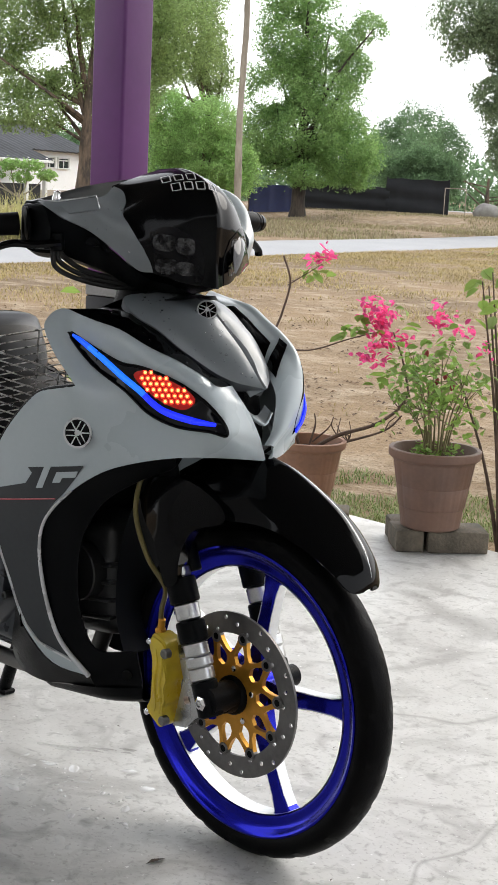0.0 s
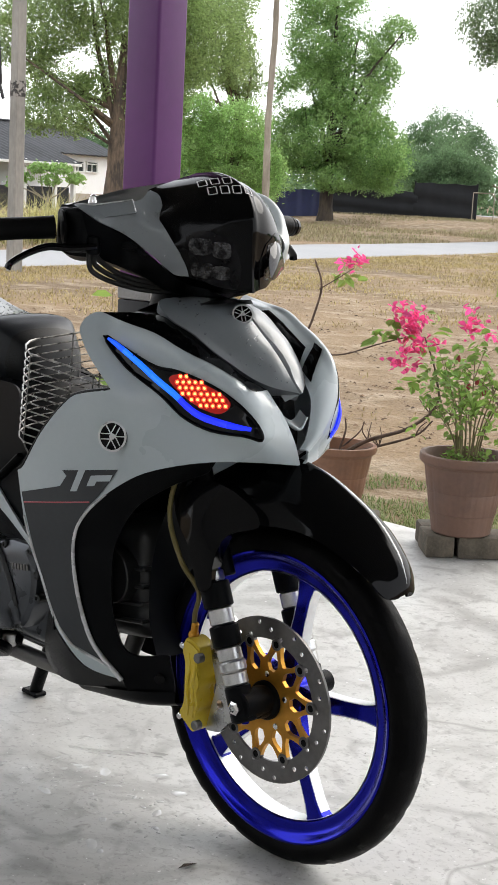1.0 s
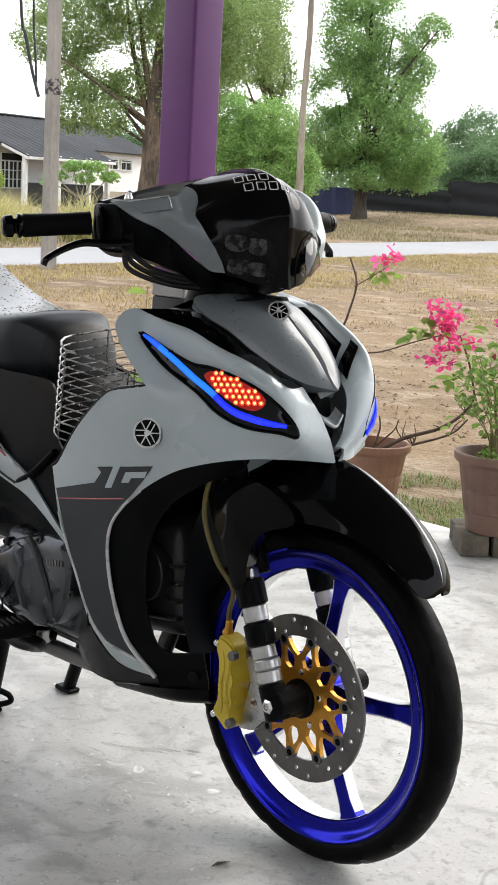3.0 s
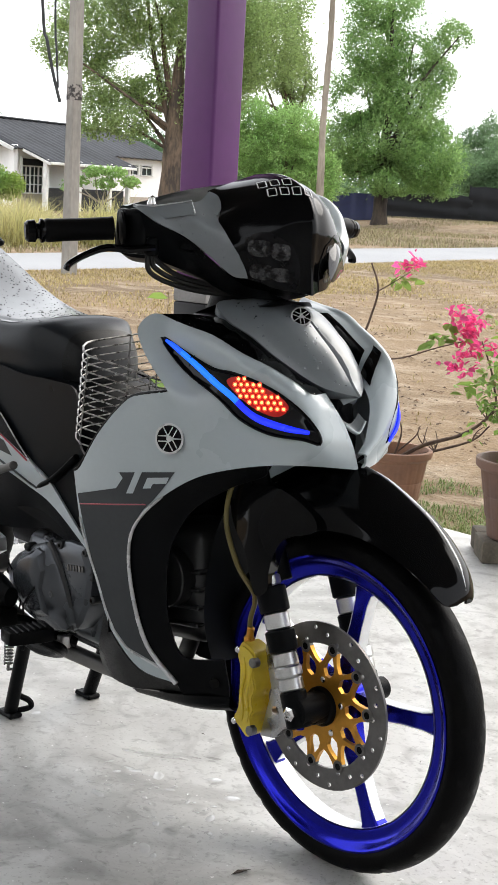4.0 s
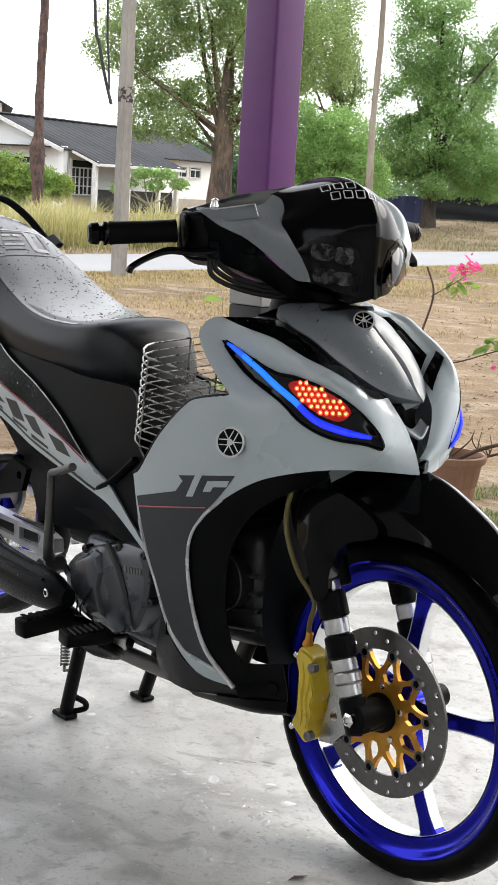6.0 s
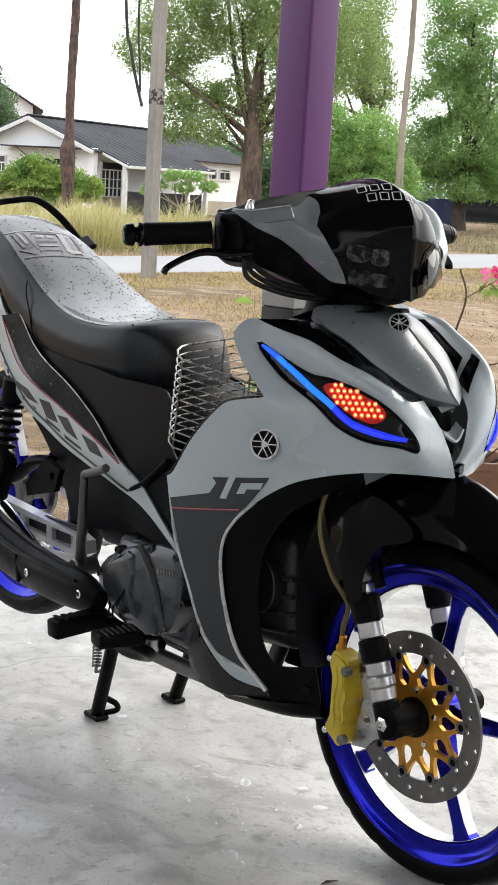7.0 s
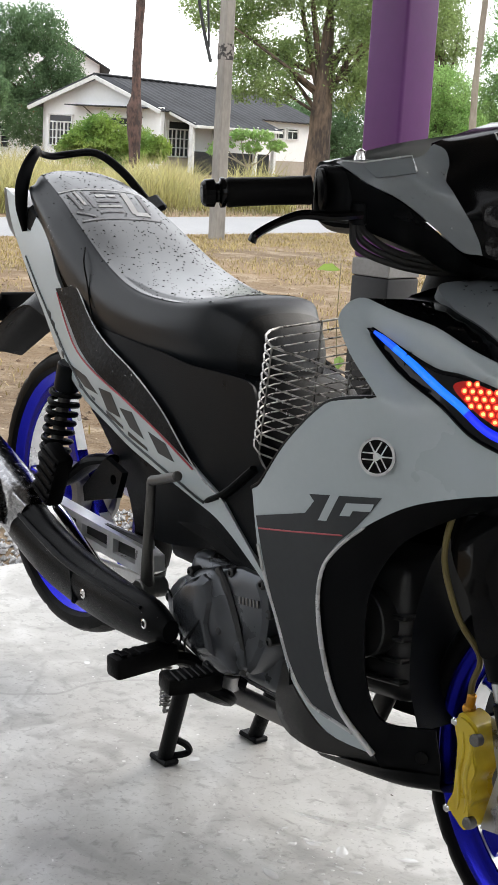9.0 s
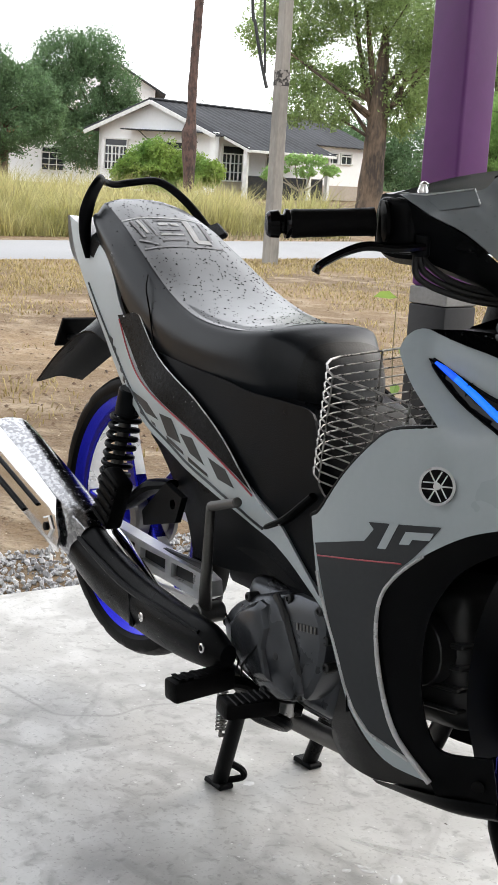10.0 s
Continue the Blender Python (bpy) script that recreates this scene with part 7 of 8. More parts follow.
    fender = [[(-1.28, y, 0.69 + (0.07 - abs(y)) * 0.8), (-1.36, y, 0.70 + (0.07 - abs(y)) * 0.7), (-1.47, y * 0.95, 0.648 + (0.07 - abs(y)) * 0.5), (-1.60, y * 0.75, 0.565 + (0.07 - abs(y)) * 0.15)] for y in (-0.07, -0.05, 0, 0.05, 0.07)]
    part("rear_mudguard", thicken(loft(fender, 5, 4), 0.004), M_MATTE_BLACK, bike, "dusty black rear mudguard")
    part("mudguard_root", loft([[(-1.10, y, 0.60), (-1.20, y, 0.67), (-1.30, y, 0.73), (-1.36, y, 0.80)] for y in (-0.08, 0, 0.08)], 4, 4), M_MATTE_BLACK, bike)
    part("plate_holder", block((-1.575, 0.035, 0.672), (0.008, 0.11, 0.07), (0, 30, 0), edge=0.002), M_MATTE_BLACK, bike, "back of the rear plate")
    part("plate_arm", rod((-1.595, 0.01, 0.66), (-1.50, 0, 0.67), 0.008), M_MATTE_BLACK, bike)


tail()


# ---------------------------------------------------------------- engine, exhaust, stand, pedals
def engine():
    part("crankcase", join(block((-0.62, 0, 0.31), (0.25, 0.2, 0.17), edge=0.025, seg=3), block((-0.50, 0, 0.33), (0.12, 0.16, 0.14), edge=0.02, seg=2), block((-0.58, 0, 0.225), (0.2, 0.14, 0.05), edge=0.015)), M_CASE, bike, "cast grey crankcase")
    def cast(outline, steps):
        cx, cz = (sum(p[k] for p in outline) / len(outline) for k in (0, 1))
        return grid([[(cx + (p[0] - cx) * q, y, cz + (p[1] - cz) * q) for p in outline] for y, q in steps], True, True)
    main = [(-0.730, 0.329), (-0.716, 0.348), (-0.699, 0.364), (-0.658, 0.387), (-0.613, 0.403), (-0.591, 0.398), (-0.567, 0.372), (-0.546, 0.338), (-0.525, 0.299), (-0.522, 0.275), (-0.535, 0.258), (-0.571, 0.247), (-0.623, 0.249), (-0.678, 0.263), (-0.718, 0.293)]
    cover = part("clutch_cover", cast(main, ((-0.07, 1.0), (-0.138, 1.0), (-0.1445, 0.97), (-0.148, 0.93), (-0.156, 0.70), (-0.158, 0.5), (-0.1585, 0.1))), M_CASE, bike, "grey cast clutch cover with soft facets", sharp=28)
    high = [(-0.695, 0.337), (-0.663, 0.369), (-0.622, 0.391), (-0.604, 0.388), (-0.590, 0.359), (-0.596, 0.322), (-0.574, 0.276), (-0.611, 0.266), (-0.656, 0.281), (-0.691, 0.307)]
    part("cover_step", cast(high, ((-0.14, 1.06), (-0.155, 1.0), (-0.164, 0.86), (-0.1665, 0.74), (-0.167, 0.2))), M_CASE, cover, sharp=28)
    part("cover_groove", sweep(spline([(-0.604, -0.140, 0.404), (-0.579, -0.141, 0.378), (-0.556, -0.141, 0.338), (-0.536, -0.141, 0.298), (-0.533, -0.138, 0.262)], 5), [0.007, 0.010, 0.011, 0.010, 0.007], 8, flat=0.6, up=(0, 1, 0)), M_DARK_CASE, cover, "dark recessed joint")
    part("parting_line", sweep([(-0.706, -0.158, 0.345), (-0.66, -0.163, 0.315), (-0.657, -0.163, 0.285), (-0.668, -0.158, 0.268)], 0.0018, 6), M_MATTE_BLACK, cover)
    part("parting_line", sweep([(-0.602, -0.160, 0.340), (-0.612, -0.1685, 0.318), (-0.640, -0.1685, 0.285), (-0.652, -0.160, 0.262)], 0.0018, 6), M_MATTE_BLACK, cover)
    side = [(-0.606, 0.404), (-0.558, 0.417), (-0.508, 0.418), (-0.490, 0.393), (-0.484, 0.36), (-0.490, 0.314), (-0.508, 0.278), (-0.522, 0.262), (-0.545, 0.262), (-0.535, 0.295), (-0.555, 0.334), (-0.581, 0.369)]
    front = part("oil_cover", cast(side, ((-0.07, 1.0), (-0.125, 1.0), (-0.131, 0.97), (-0.138, 0.82), (-0.1395, 0.6), (-0.14, 0.1))), M_CASE, bike, "grey cast engine side cover", sharp=28)
    for k in range(6):
        part("name_bar", block((-0.545 + 0.0085 * k, -0.1405, 0.372 + 0.0012 * k), (0.0045, 0.002, 0.011), (0, -8, 0), edge=0.0004), M_STEEL, front, "plain raised bar")
    for x, y, z in ((-0.575, -0.132, 0.405), (-0.503, -0.130, 0.407), (-0.488, -0.126, 0.366), (-0.483, -0.126, 0.326), (-0.572, -0.150, 0.319), (-0.606, -0.146, 0.252), (-0.722, -0.14, 0.325), (-0.66, -0.145, 0.385)):
        part("bolt", lathe([(0.0075, -0.012), (0.0075, 0.006), (0.0055, 0.008), (0.0035, 0.008), (0.003, 0.005)], (x, y, z), (0, -1, 0), 12), M_DARK_CASE, bike)
    part("drain_plug", rod((-0.635, -0.08, 0.19), (-0.635, -0.08, 0.215), 0.014), M_ALLOY, bike)


engine()


def exhaust():
    pipe = [(-0.36, 0.0, 0.28), (-0.40, 0.0, 0.20), (-0.46, 0.0, 0.155), (-0.54, -0.005, 0.150), (-0.62, -0.04, 0.165), (-0.68, -0.09, 0.195), (-0.72, -0.14, 0.245), (-0.76, -0.175, 0.285), (-0.86, -0.175, 0.295)]
    part("exhaust_pipe", sweep(spline(pipe, 8), 0.0155, 14), M_STEEL, bike, "dull steel exhaust pipe")
    rows = []
    for x, y, z, h, w in ((-0.645, -0.19, 0.300, 0.018, 0.014), (-0.70, -0.19, 0.302, 0.036, 0.024), (-0.80, -0.188, 0.300, 0.042, 0.028), (-0.92, -0.182, 0.305, 0.046, 0.03), (-1.02, -0.178, 0.318, 0.05, 0.032), (-1.10, -0.175, 0.338, 0.052, 0.034), (-1.16, -0.175, 0.352, 0.046, 0.03)):
        rows.append([(x, y - w, z - h * 0.35), (x, y - w * 1.05, z + h * 0.35), (x, y - w * 0.3, z + h), (x, y + w * 0.8, z + h * 0.6), (x, y + w * 0.8, z - h * 0.6), (x, y - w * 0.3, z - h)])
    shield = part("heat_shield", loft(rows, 4, 5, wrap=True, caps=True), M_MATTE_BLACK, bike, "black exhaust heat shield with drops", sharp=50)
    for x, z in ((-0.86, 0.301), (-0.685, 0.304)):
        part("bolt", lathe([(0.008, 0), (0.008, 0.004), (0.005, 0.005), (0.004, 0.003)], (x, -0.2155 if x < -0.7 else -0.211, z), (0, -1, 0), 16), M_CHROME, shield)
    part("upper_pipe", sweep(spline([(-1.115, -0.150, 0.385), (-1.06, -0.148, 0.366), (-1.0, -0.146, 0.336), (-0.93, -0.143, 0.306), (-0.86, -0.14, 0.29)], 6), [0.016, 0.017, 0.015, 0.013], 12), M_CHROME, bike, "bright exhaust pipe behind the heat shield")
    ridge = [(-0.70, -0.212, 0.325), (-0.80, -0.216, 0.33), (-0.92, -0.213, 0.333), (-1.02, -0.211, 0.352), (-1.10, -0.21, 0.373)]
    part("ridge", sweep(spline(ridge, 5), [0.003, 0.006, 0.006, 0.004], 8), M_DARK_PLASTIC, shield, "raised edge of the heat shield")
    part("ridge", block((-0.905, -0.2125, 0.302), (0.010, 0.008, 0.062), (0, -14, 0), edge=0.003), M_DARK_PLASTIC, shield, "raised edge of the heat shield")
    drops("rainwater", loft(rows, 4, 5, wrap=True), 160, 0.0008, 0.0020, 0.1, 36)
    a0, a1 = Vector((-1.115, -0.178, 0.362)), Vector((-1.46, -0.19, 0.478))
    d = (a1 - a0)
    up = Vector((0.32, 0, 0.947))
    across = Vector((0, -1, 0))
    rows = []
    for t, h, w in ((-0.02, 0.034, 0.026), (0.03, 0.044, 0.034), (0.12, 0.05, 0.039), (0.5, 0.055, 0.043), (0.9, 0.057, 0.044), (0.98, 0.053, 0.041), (1.0, 0.047, 0.036)):
        c = a0 + d * t
        rows.append([c + across * w * a + up * h * b for a, b in ((1, 0.45), (0.72, 0.88), (0, 1), (-0.72, 0.88), (-1, 0.45), (-1, -0.45), (-0.72, -0.88), (0, -1), (0.72, -0.88), (1, -0.45))])
    can = part("silencer", loft(rows, 3, 4, wrap=True, caps=True), M_SILENCER, bike, "wet chromed silencer body", sharp=50)
    rows = []
    for t, h0, h1 in ((0.06, -0.034, -0.004), (0.12, -0.042, 0.022), (0.2, -0.046, 0.044), (0.5, -0.049, 0.048), (0.92, -0.05, 0.05), (0.98, -0.042, 0.042)):
        c = a0 + d * t
        rows.append([c + across * (0.0475 - 0.016 * max(0, (abs(h) - 0.02) / 0.03) ** 2) + up * h for h in np.linspace(h0, h1, 9)])
    part("guard", thicken(grid(rows), -0.004), M_CHROME, can, "polished chrome silencer guard")
    for t0, t1, h in ((0.3, 0.9, 0.012), (0.42, 0.86, -0.026)):
        slot = [a0 + d * (t0 + (t1 - t0) * i / 6) + across * 0.0515 + up * h for i in range(7)]
        part("slot", sweep(slot, 0.0065, 8, flat=0.5), M_MATTE_BLACK, can)
    c = a0 + d * 0.17 + across * 0.05 + up * -0.004
    part("guard_plate", lathe([(0.022, -0.006), (0.022, 0.003), (0.018, 0.006)], c, across, 5), M_CHROME, can)
    part("bolt", lathe([(0.008, 0.004), (0.008, 0.009), (0.004, 0.010)], c, across, 12), M_MATTE_BLACK, can)
    for t, h in ((0.94, -0.03), (0.9, 0.022)):
        part("bolt", lathe([(0.006, 0.0), (0.006, 0.006), (0.003, 0.007)], a0 + d * t + across * 0.05 + up * h, across, 12), M_STEEL, can)


exhaust()


def suspension():
    for s in (-1, 1):
        y = 0.105 * s
        bar = [(-0.815, 0.335), (-0.84, 0.322), (-1.0, 0.327), (-1.24, 0.345), (-1.262, 0.365), (-1.24, 0.385), (-1.0, 0.373), (-0.85, 0.368), (-0.82, 0.36)]
        holes = [[(-0.865, 0.335), (-0.935, 0.337), (-0.935, 0.362), (-0.865, 0.362)], [(-0.955, 0.338), (-1.04, 0.342), (-1.04, 0.362), (-0.955, 0.362)], [(-1.06, 0.343), (-1.14, 0.349), (-1.14, 0.367), (-1.06, 0.364)]]
        arm = part("swing_arm", plate(bar, holes, y - 0.014, y + 0.014), M_MACHINED, bike, "polished alloy swing arm with cut-outs", sharp=20)
        # dark plate behind the cut-outs paints their shade
        part("web", block((-1.0, y + 0.003, 0.352), (0.32, 0.012, 0.04), (0, -2.5, 0), edge=0.002), M_DARK_CASE, arm, "dark plate standing in for the shade in the cut-outs")
        part("axle_nut", lathe([(0.014, 0), (0.014, 0.014), (0.009, 0.018)], (-1.235, y + s * 0.012, 0.365), (0, s, 0), 6), M_STEEL, arm)
        top, low = Vector((-1.085, s * 0.128, 0.62)), Vector((-1.14, s * 0.132, 0.40))
        shock = part("shock_absorber", rod(top, low, 0.011), M_STEEL, bike, "rear shock absorber with black spring")
        coil = []
        for i in range(150):
            t = i / 149
            c = top + (low - top) * (0.10 + 0.62 * t)
            a = t * math.tau * 8
            coil.append((c.x + 0.025 * math.cos(a), c.y + 0.025 * math.sin(a), c.z))
        part("spring", sweep(coil, 0.0048, 8), M_MATTE_BLACK, shock, "black coil spring")
        part("shock_body", rod(top + (low - top) * 0.66, low, 0.024), M_MATTE_BLACK, shock)
        part("shock_top", rod(top - (low - top) * 0.08, top + (low - top) * 0.14, 0.022), M_DARK_PLASTIC, shock)
        part("hanger", sweep(spline([(-0.93, s * 0.128, 0.50), (-0.985, s * 0.135, 0.485), (-1.04, s * 0.145, 0.445), (-1.09, s * 0.155, 0.425)], 5), [0.014, 0.022, 0.018, 0.014], 10, flat=0.6), M_MATTE_BLACK, bike, "black passenger footrest hanger")
        web = [(-0.868, 0.492), (-0.922, 0.506), (-0.992, 0.442), (-0.985, 0.418), (-0.885, 0.446)]
        part("hanger_plate", plate(web, [circle(0.009, 10, (-0.895, 0.475))], s * 0.142 - 0.006, s * 0.142 + 0.006), M_DARK_PLASTIC, bike, "flat black footrest plate", sharp=20)
        peg = part("passenger_footrest", block((-1.052, s * 0.172, 0.452), (0.058, 0.034, 0.10), (0, 24, 0), edge=0.008, seg=2), M_RUBBER, bike, "folded black passenger footrest")
        for k in range(5):
            part("rib", block((-1.052 + 0.0075 * (k - 2), s * 0.190, 0.452 + 0.017 * (k - 2)), (0.054, 0.006, 0.007), (0, 24, 0), edge=0.002), M_RUBBER, peg)
    part("chain_guard", block((-1.0, 0.06, 0.40), (0.42, 0.03, 0.03), (0, -2, 0), edge=0.006), M_MATTE_BLACK, bike)
    part("rear_hub_drum", lathe([(0.05, -0.045), (0.056, -0.04), (0.056, -0.018), (0.05, -0.012), (0.05, 0.03), (0.062, 0.034), (0.062, 0.042)], RW, (0, 1, 0), 40), M_STEEL, bike)
    part("lower_stay", block((-1.0, -0.098, 0.293), (0.36, 0.012, 0.022), (0, -5, 0), edge=0.003), M_ALLOY, bike)


suspension()


def stand_and_pedals():
    steel = M_MATTE_BLACK
    stand = part("centre_stand", join(rod((-0.715, -0.105, 0.215), (-0.808, -0.080, 0.006), 0.0135), rod((-0.715, 0.105, 0.215), (-0.806, 0.108, 0.006), 0.0135), rod((-0.735, -0.11, 0.17), (-0.735, 0.115, 0.17), 0.012)), steel, bike, "black tubular centre stand")
    for y in (-0.080, 0.108):
        part("foot", block((-0.81, y, 0.005), (0.05, 0.03, 0.01), edge=0.003), steel, stand)
    part("prong", sweep(spline([(-0.808, -0.08, 0.010), (-0.797, -0.065, 0.012), (-0.786, -0.048, 0.018), (-0.784, -0.052, 0.032), (-0.793, -0.070, 0.044)], 5), 0.006, 8), steel, stand)
    coil = [(-0.735 + 0.008 * math.cos(i * 0.9), -0.135 + 0.008 * math.sin(i * 0.9), 0.235 - 0.0009 * i) for i in range(110)]
    part("spring", sweep(coil, 0.0018, 6), M_STEEL, stand, "steel return spring")
    part("spring_hook", sweep([(-0.735, -0.135, 0.136), (-0.74, -0.132, 0.125), (-0.755, -0.115, 0.118)], 0.003, 6), M_STEEL, stand)
    part("brace", block((-0.755, 0.1065, 0.125), (0.055, 0.012, 0.09), (0, -20, 0), edge=0.004), steel, stand)
    for s in (-1, 1):
        peg = part("footrest", block((-0.652, s * 0.235, 0.262), (0.036, 0.108, 0.034), (4, 0, 0), edge=0.006, seg=2), M_RUBBER, bike, "black rubber footrest block")
        for k in range(6):
            part("rib", block((-0.652, s * (0.195 + 0.016 * k), 0.2785), (0.028, 0.009, 0.0022), edge=0.0015), M_RUBBER, peg)
        part("footrest_bar", sweep(spline([(-0.655, s * 0.20, 0.258), (-0.66, s * 0.15, 0.245), (-0.655, s * 0.10, 0.215), (-0.62, s * 0.06, 0.20)], 5), 0.011, 10), steel, bike)
    pedal = part("brake_pedal", block((-0.535, -0.228, 0.268), (0.045, 0.085, 0.026), (0, 0, -12), edge=0.006, seg=2), M_RUBBER, bike, "ribbed black brake pedal")
    for k in range(6):
        part("rib", block((-0.535 + 0.001 * k, -0.198 - 0.012 * k, 0.2815), (0.040, 0.005, 0.0035), (0, 0, -12), edge=0.0015), M_RUBBER, pedal)
    part("pedal_arm", sweep(spline([(-0.535, -0.2, 0.252), (-0.53, -0.165, 0.232), (-0.58, -0.13, 0.205), (-0.66, -0.12, 0.19), (-0.72, -0.115, 0.195)], 6), [0.009, 0.011, 0.012, 0.012], 10), steel, bike)
    kick = part("kick_starter", sweep(spline([(-0.770, -0.155, 0.335), (-0.762, -0.162, 0.38), (-0.752, -0.168, 0.45), (-0.748, -0.17, 0.497), (-0.742, -0.173, 0.510), (-0.72, -0.178, 0.517), (-0.64, -0.203, 0.542)], 6), [0.0115, 0.009, 0.0075, 0.0075, 0.0078, 0.0072], 12), M_LEVER, bike, "dark grey steel kick starter lever")
    part("boss", rod((-0.775, -0.12, 0.325), (-0.775, -0.17, 0.325), 0.017), M_STEEL, kick)
    part("clamp_bolt", lathe([(0.0105, 0), (0.0105, 0.006), (0.007, 0.008), (0.006, 0.005)], (-0.758, -0.172, 0.305), (0, -1, 0), 14), M_CHROME, kick)
    part("tip", rod((-0.648, -0.2, 0.539), (-0.620, -0.209, 0.548), 0.0076), M_LEVER, kick)
    part("side_tube", sweep(spline([(-0.63, -0.142, 0.50), (-0.615, -0.148, 0.508), (-0.575, -0.148, 0.53), (-0.52, -0.145, 0.575)], 5), 0.010, 12, flat=0.5), M_MATTE_BLACK, bike)


stand_and_pedals()


def basket():
    root = thing("wire_basket", "plated wire basket hung behind the leg shield", "basket", (-0.46, 0.0, 0.60))

    def ring_at(z, k):
        pts = []
        for cx, cy, r, a0 in ((0.10, 0.08, 0.03, 0), (-0.018, 0.085, 0.04, 90), (-0.016, -0.117, 0.046, 180), (0.075, -0.083, 0.03, 270)):
            for a1 in (0, 22.5, 45, 67.5, 90):
                t = radians(a0 + a1)
                x, y = cx + r * math.cos(t) - 0.010 * (1 - k), cy + r * math.sin(t) * (1 + 0.1 * (1 - k))
                pts.append((x, y, z - 0.30 * (x + 0.04) + 0.10 * (y + 0.145)))
        return pts
    for k in range(12):
        z = 0.165 - 0.0138 * k
        part("ring", sweep(ring_at(z, 1 - k / 12), 0.0013 if k else 0.0019, 6, True), M_WIRE, root)
    rng = np.random.default_rng(81)
    v, f = [], []
    for i in range(420):
        k = rng.integers(0, 12)
        loop = ring_at(0.165 - 0.0138 * k, 1 - k / 12)
        j = rng.integers(0, 20)
        c = Vector(loop[j]).lerp(Vector(loop[(j + 1) % 20]), rng.uniform())
        r = rng.uniform(0.0010, 0.0017)
        g = lathe([(r * 0.5, -r * 1.5), (r, -r * 0.6), (r * 0.8, r * 0.5), (r * 0.2, r)], c, (0, 0, 1), 6)
        f += [tuple(q + len(v) for q in y) for y in g[1]]
        v += g[0]
    # silver in place of clear water: the drops' glint is put into the colour
    tagged(part("rainwater", (v, f), M_SILVER, root, "rain drops on the wires, their glint painted silver", sharp=80), kind="stuff")
    top, low = ring_at(0.165, 1.0), ring_at(0.165 - 0.0138 * 11, 1 / 12)
    for i in (0, 4, 5, 9, 14, 16, 19):
        part("upright", sweep([top[i], low[i]], 0.0014, 6), M_WIRE, root)
    for u in (0.3, 0.62):
        part("upright", sweep([tuple(Vector(top[9]).lerp(Vector(top[10]), u)), tuple(Vector(low[9]).lerp(Vector(low[10]), u))], 0.0017, 6), M_WIRE, root)
    for y in (-0.07, -0.02, 0.03, 0.08):
        part("floor_wire", sweep([(-0.046, y, 0.012 + 0.1 * y), (0.10, y, -0.030 + 0.1 * y)], 0.0016, 6), M_WIRE, root)
    part("hook", join(block((0.095, 0, 0.12), (0.02, 0.05, 0.02), edge=0.003)), M_STEEL, root)


basket()


def rain():
    """Drops on the nose, the cowl, the tail and the exhaust."""
    tongue = [(-0.238, -0.05, 0.868), (-0.20, -0.0, 0.876, 1), (-0.142, 0.0, 0.853), (-0.033, 0.0, 0.762), (-0.06, -0.05, 0.766), (-0.123, -0.070, 0.795), (-0.2, -0.09, 0.84)]
    mid = Skin(tongue + [(-0.16, -0.05, 0.848), (-0.095, -0.04, 0.812), (-0.045, -0.02, 0.773)], (0.7, -0.5, 0.5), 1e-4)
    drops("rainwater", panel(mid, tongue, 0.0105, 0.001, 0.012), 90, 0.0008, 0.0024, -1, 31)
    strip = [STRIP[0] + (1,)] + STRIP[1:-1] + [STRIP[-1] + (1,)] + NOSE[7:14]
    drops("rainwater", panel(FRONT, strip, 0.0016, 0.001, 0.012), 130, 0.0007, 0.002, -1, 32)
    wing = [(-0.343, -0.184, 1.007, 1), (-0.257, -0.129, 1.018), (-0.240, -0.098, 1.028), (-0.219, -0.117, 0.996), (-0.176, -0.121, 0.958), (-0.221, -0.12, 0.934), (-0.287, -0.18, 0.985)]
    drops("rainwater", panel(HEAD, wing, 0.0014, 0.001, 0.012), 60, 0.0008, 0.0022, -1, 33)
    black = [(-1.14, -0.121, 0.75), (-1.071, -0.125, 0.768), (-0.982, -0.135, 0.703), (-0.854, -0.141, 0.653), (-0.856, -0.147, 0.612), (-1.027, -0.138, 0.668)]
    drops("rainwater", panel(SIDE, black, 0.0032, 0.001, 0.012), 70, 0.0006, 0.0016, -1, 34)


rain()

# ---------------------------------------------------------------- houses past the road
def window_unit(parent, name, x, y, z, w, h, along, bars=3, rows=3):
    """A framed window on a wall; along: 'x' for the long wall, 'y' for the gable wall."""
    def at(a, d, c):
        return (x + a, y - d, z + c) if along == "x" else (x - d, y + a, z + c)

    def size(a, d, c):
        return (a, d, c) if along == "x" else (d, a, c)
    win = part(name, join(block(at(0, 0.03, h / 2), size(w + 0.12, 0.1, 0.06), edge=0.01), block(at(0, 0.03, -h / 2), size(w + 0.16, 0.14, 0.06), edge=0.01),
                          block(at(-w / 2, 0.03, 0), size(0.06, 0.1, h), edge=0.01), block(at(w / 2, 0.03, 0), size(0.06, 0.1, h), edge=0.01)), M_TRIM, parent, "white timber window frame")
    part("pane", block(at(0, 0.012, 0), size(w, 0.02, h), edge=0), M_PANE, win, "dark glass")
    for k in range(1, bars):
        part("bar", block(at(-w / 2 + w * k / bars, 0.045, -h * 0.12), size(0.09 if bars == 6 and k % 2 == 0 else 0.045, 0.04, h * 0.76), edge=0.005), M_TRIM, win)
    for k in range(1, rows):
        part("bar", block(at(0, 0.045, -h / 2 + h * 0.76 * k / rows), size(w, 0.04, 0.04), edge=0.005), M_TRIM, win)
    part("transom", block(at(0, 0.045, h * 0.27), size(w, 0.05, 0.06), edge=0.005), M_TRIM, win)


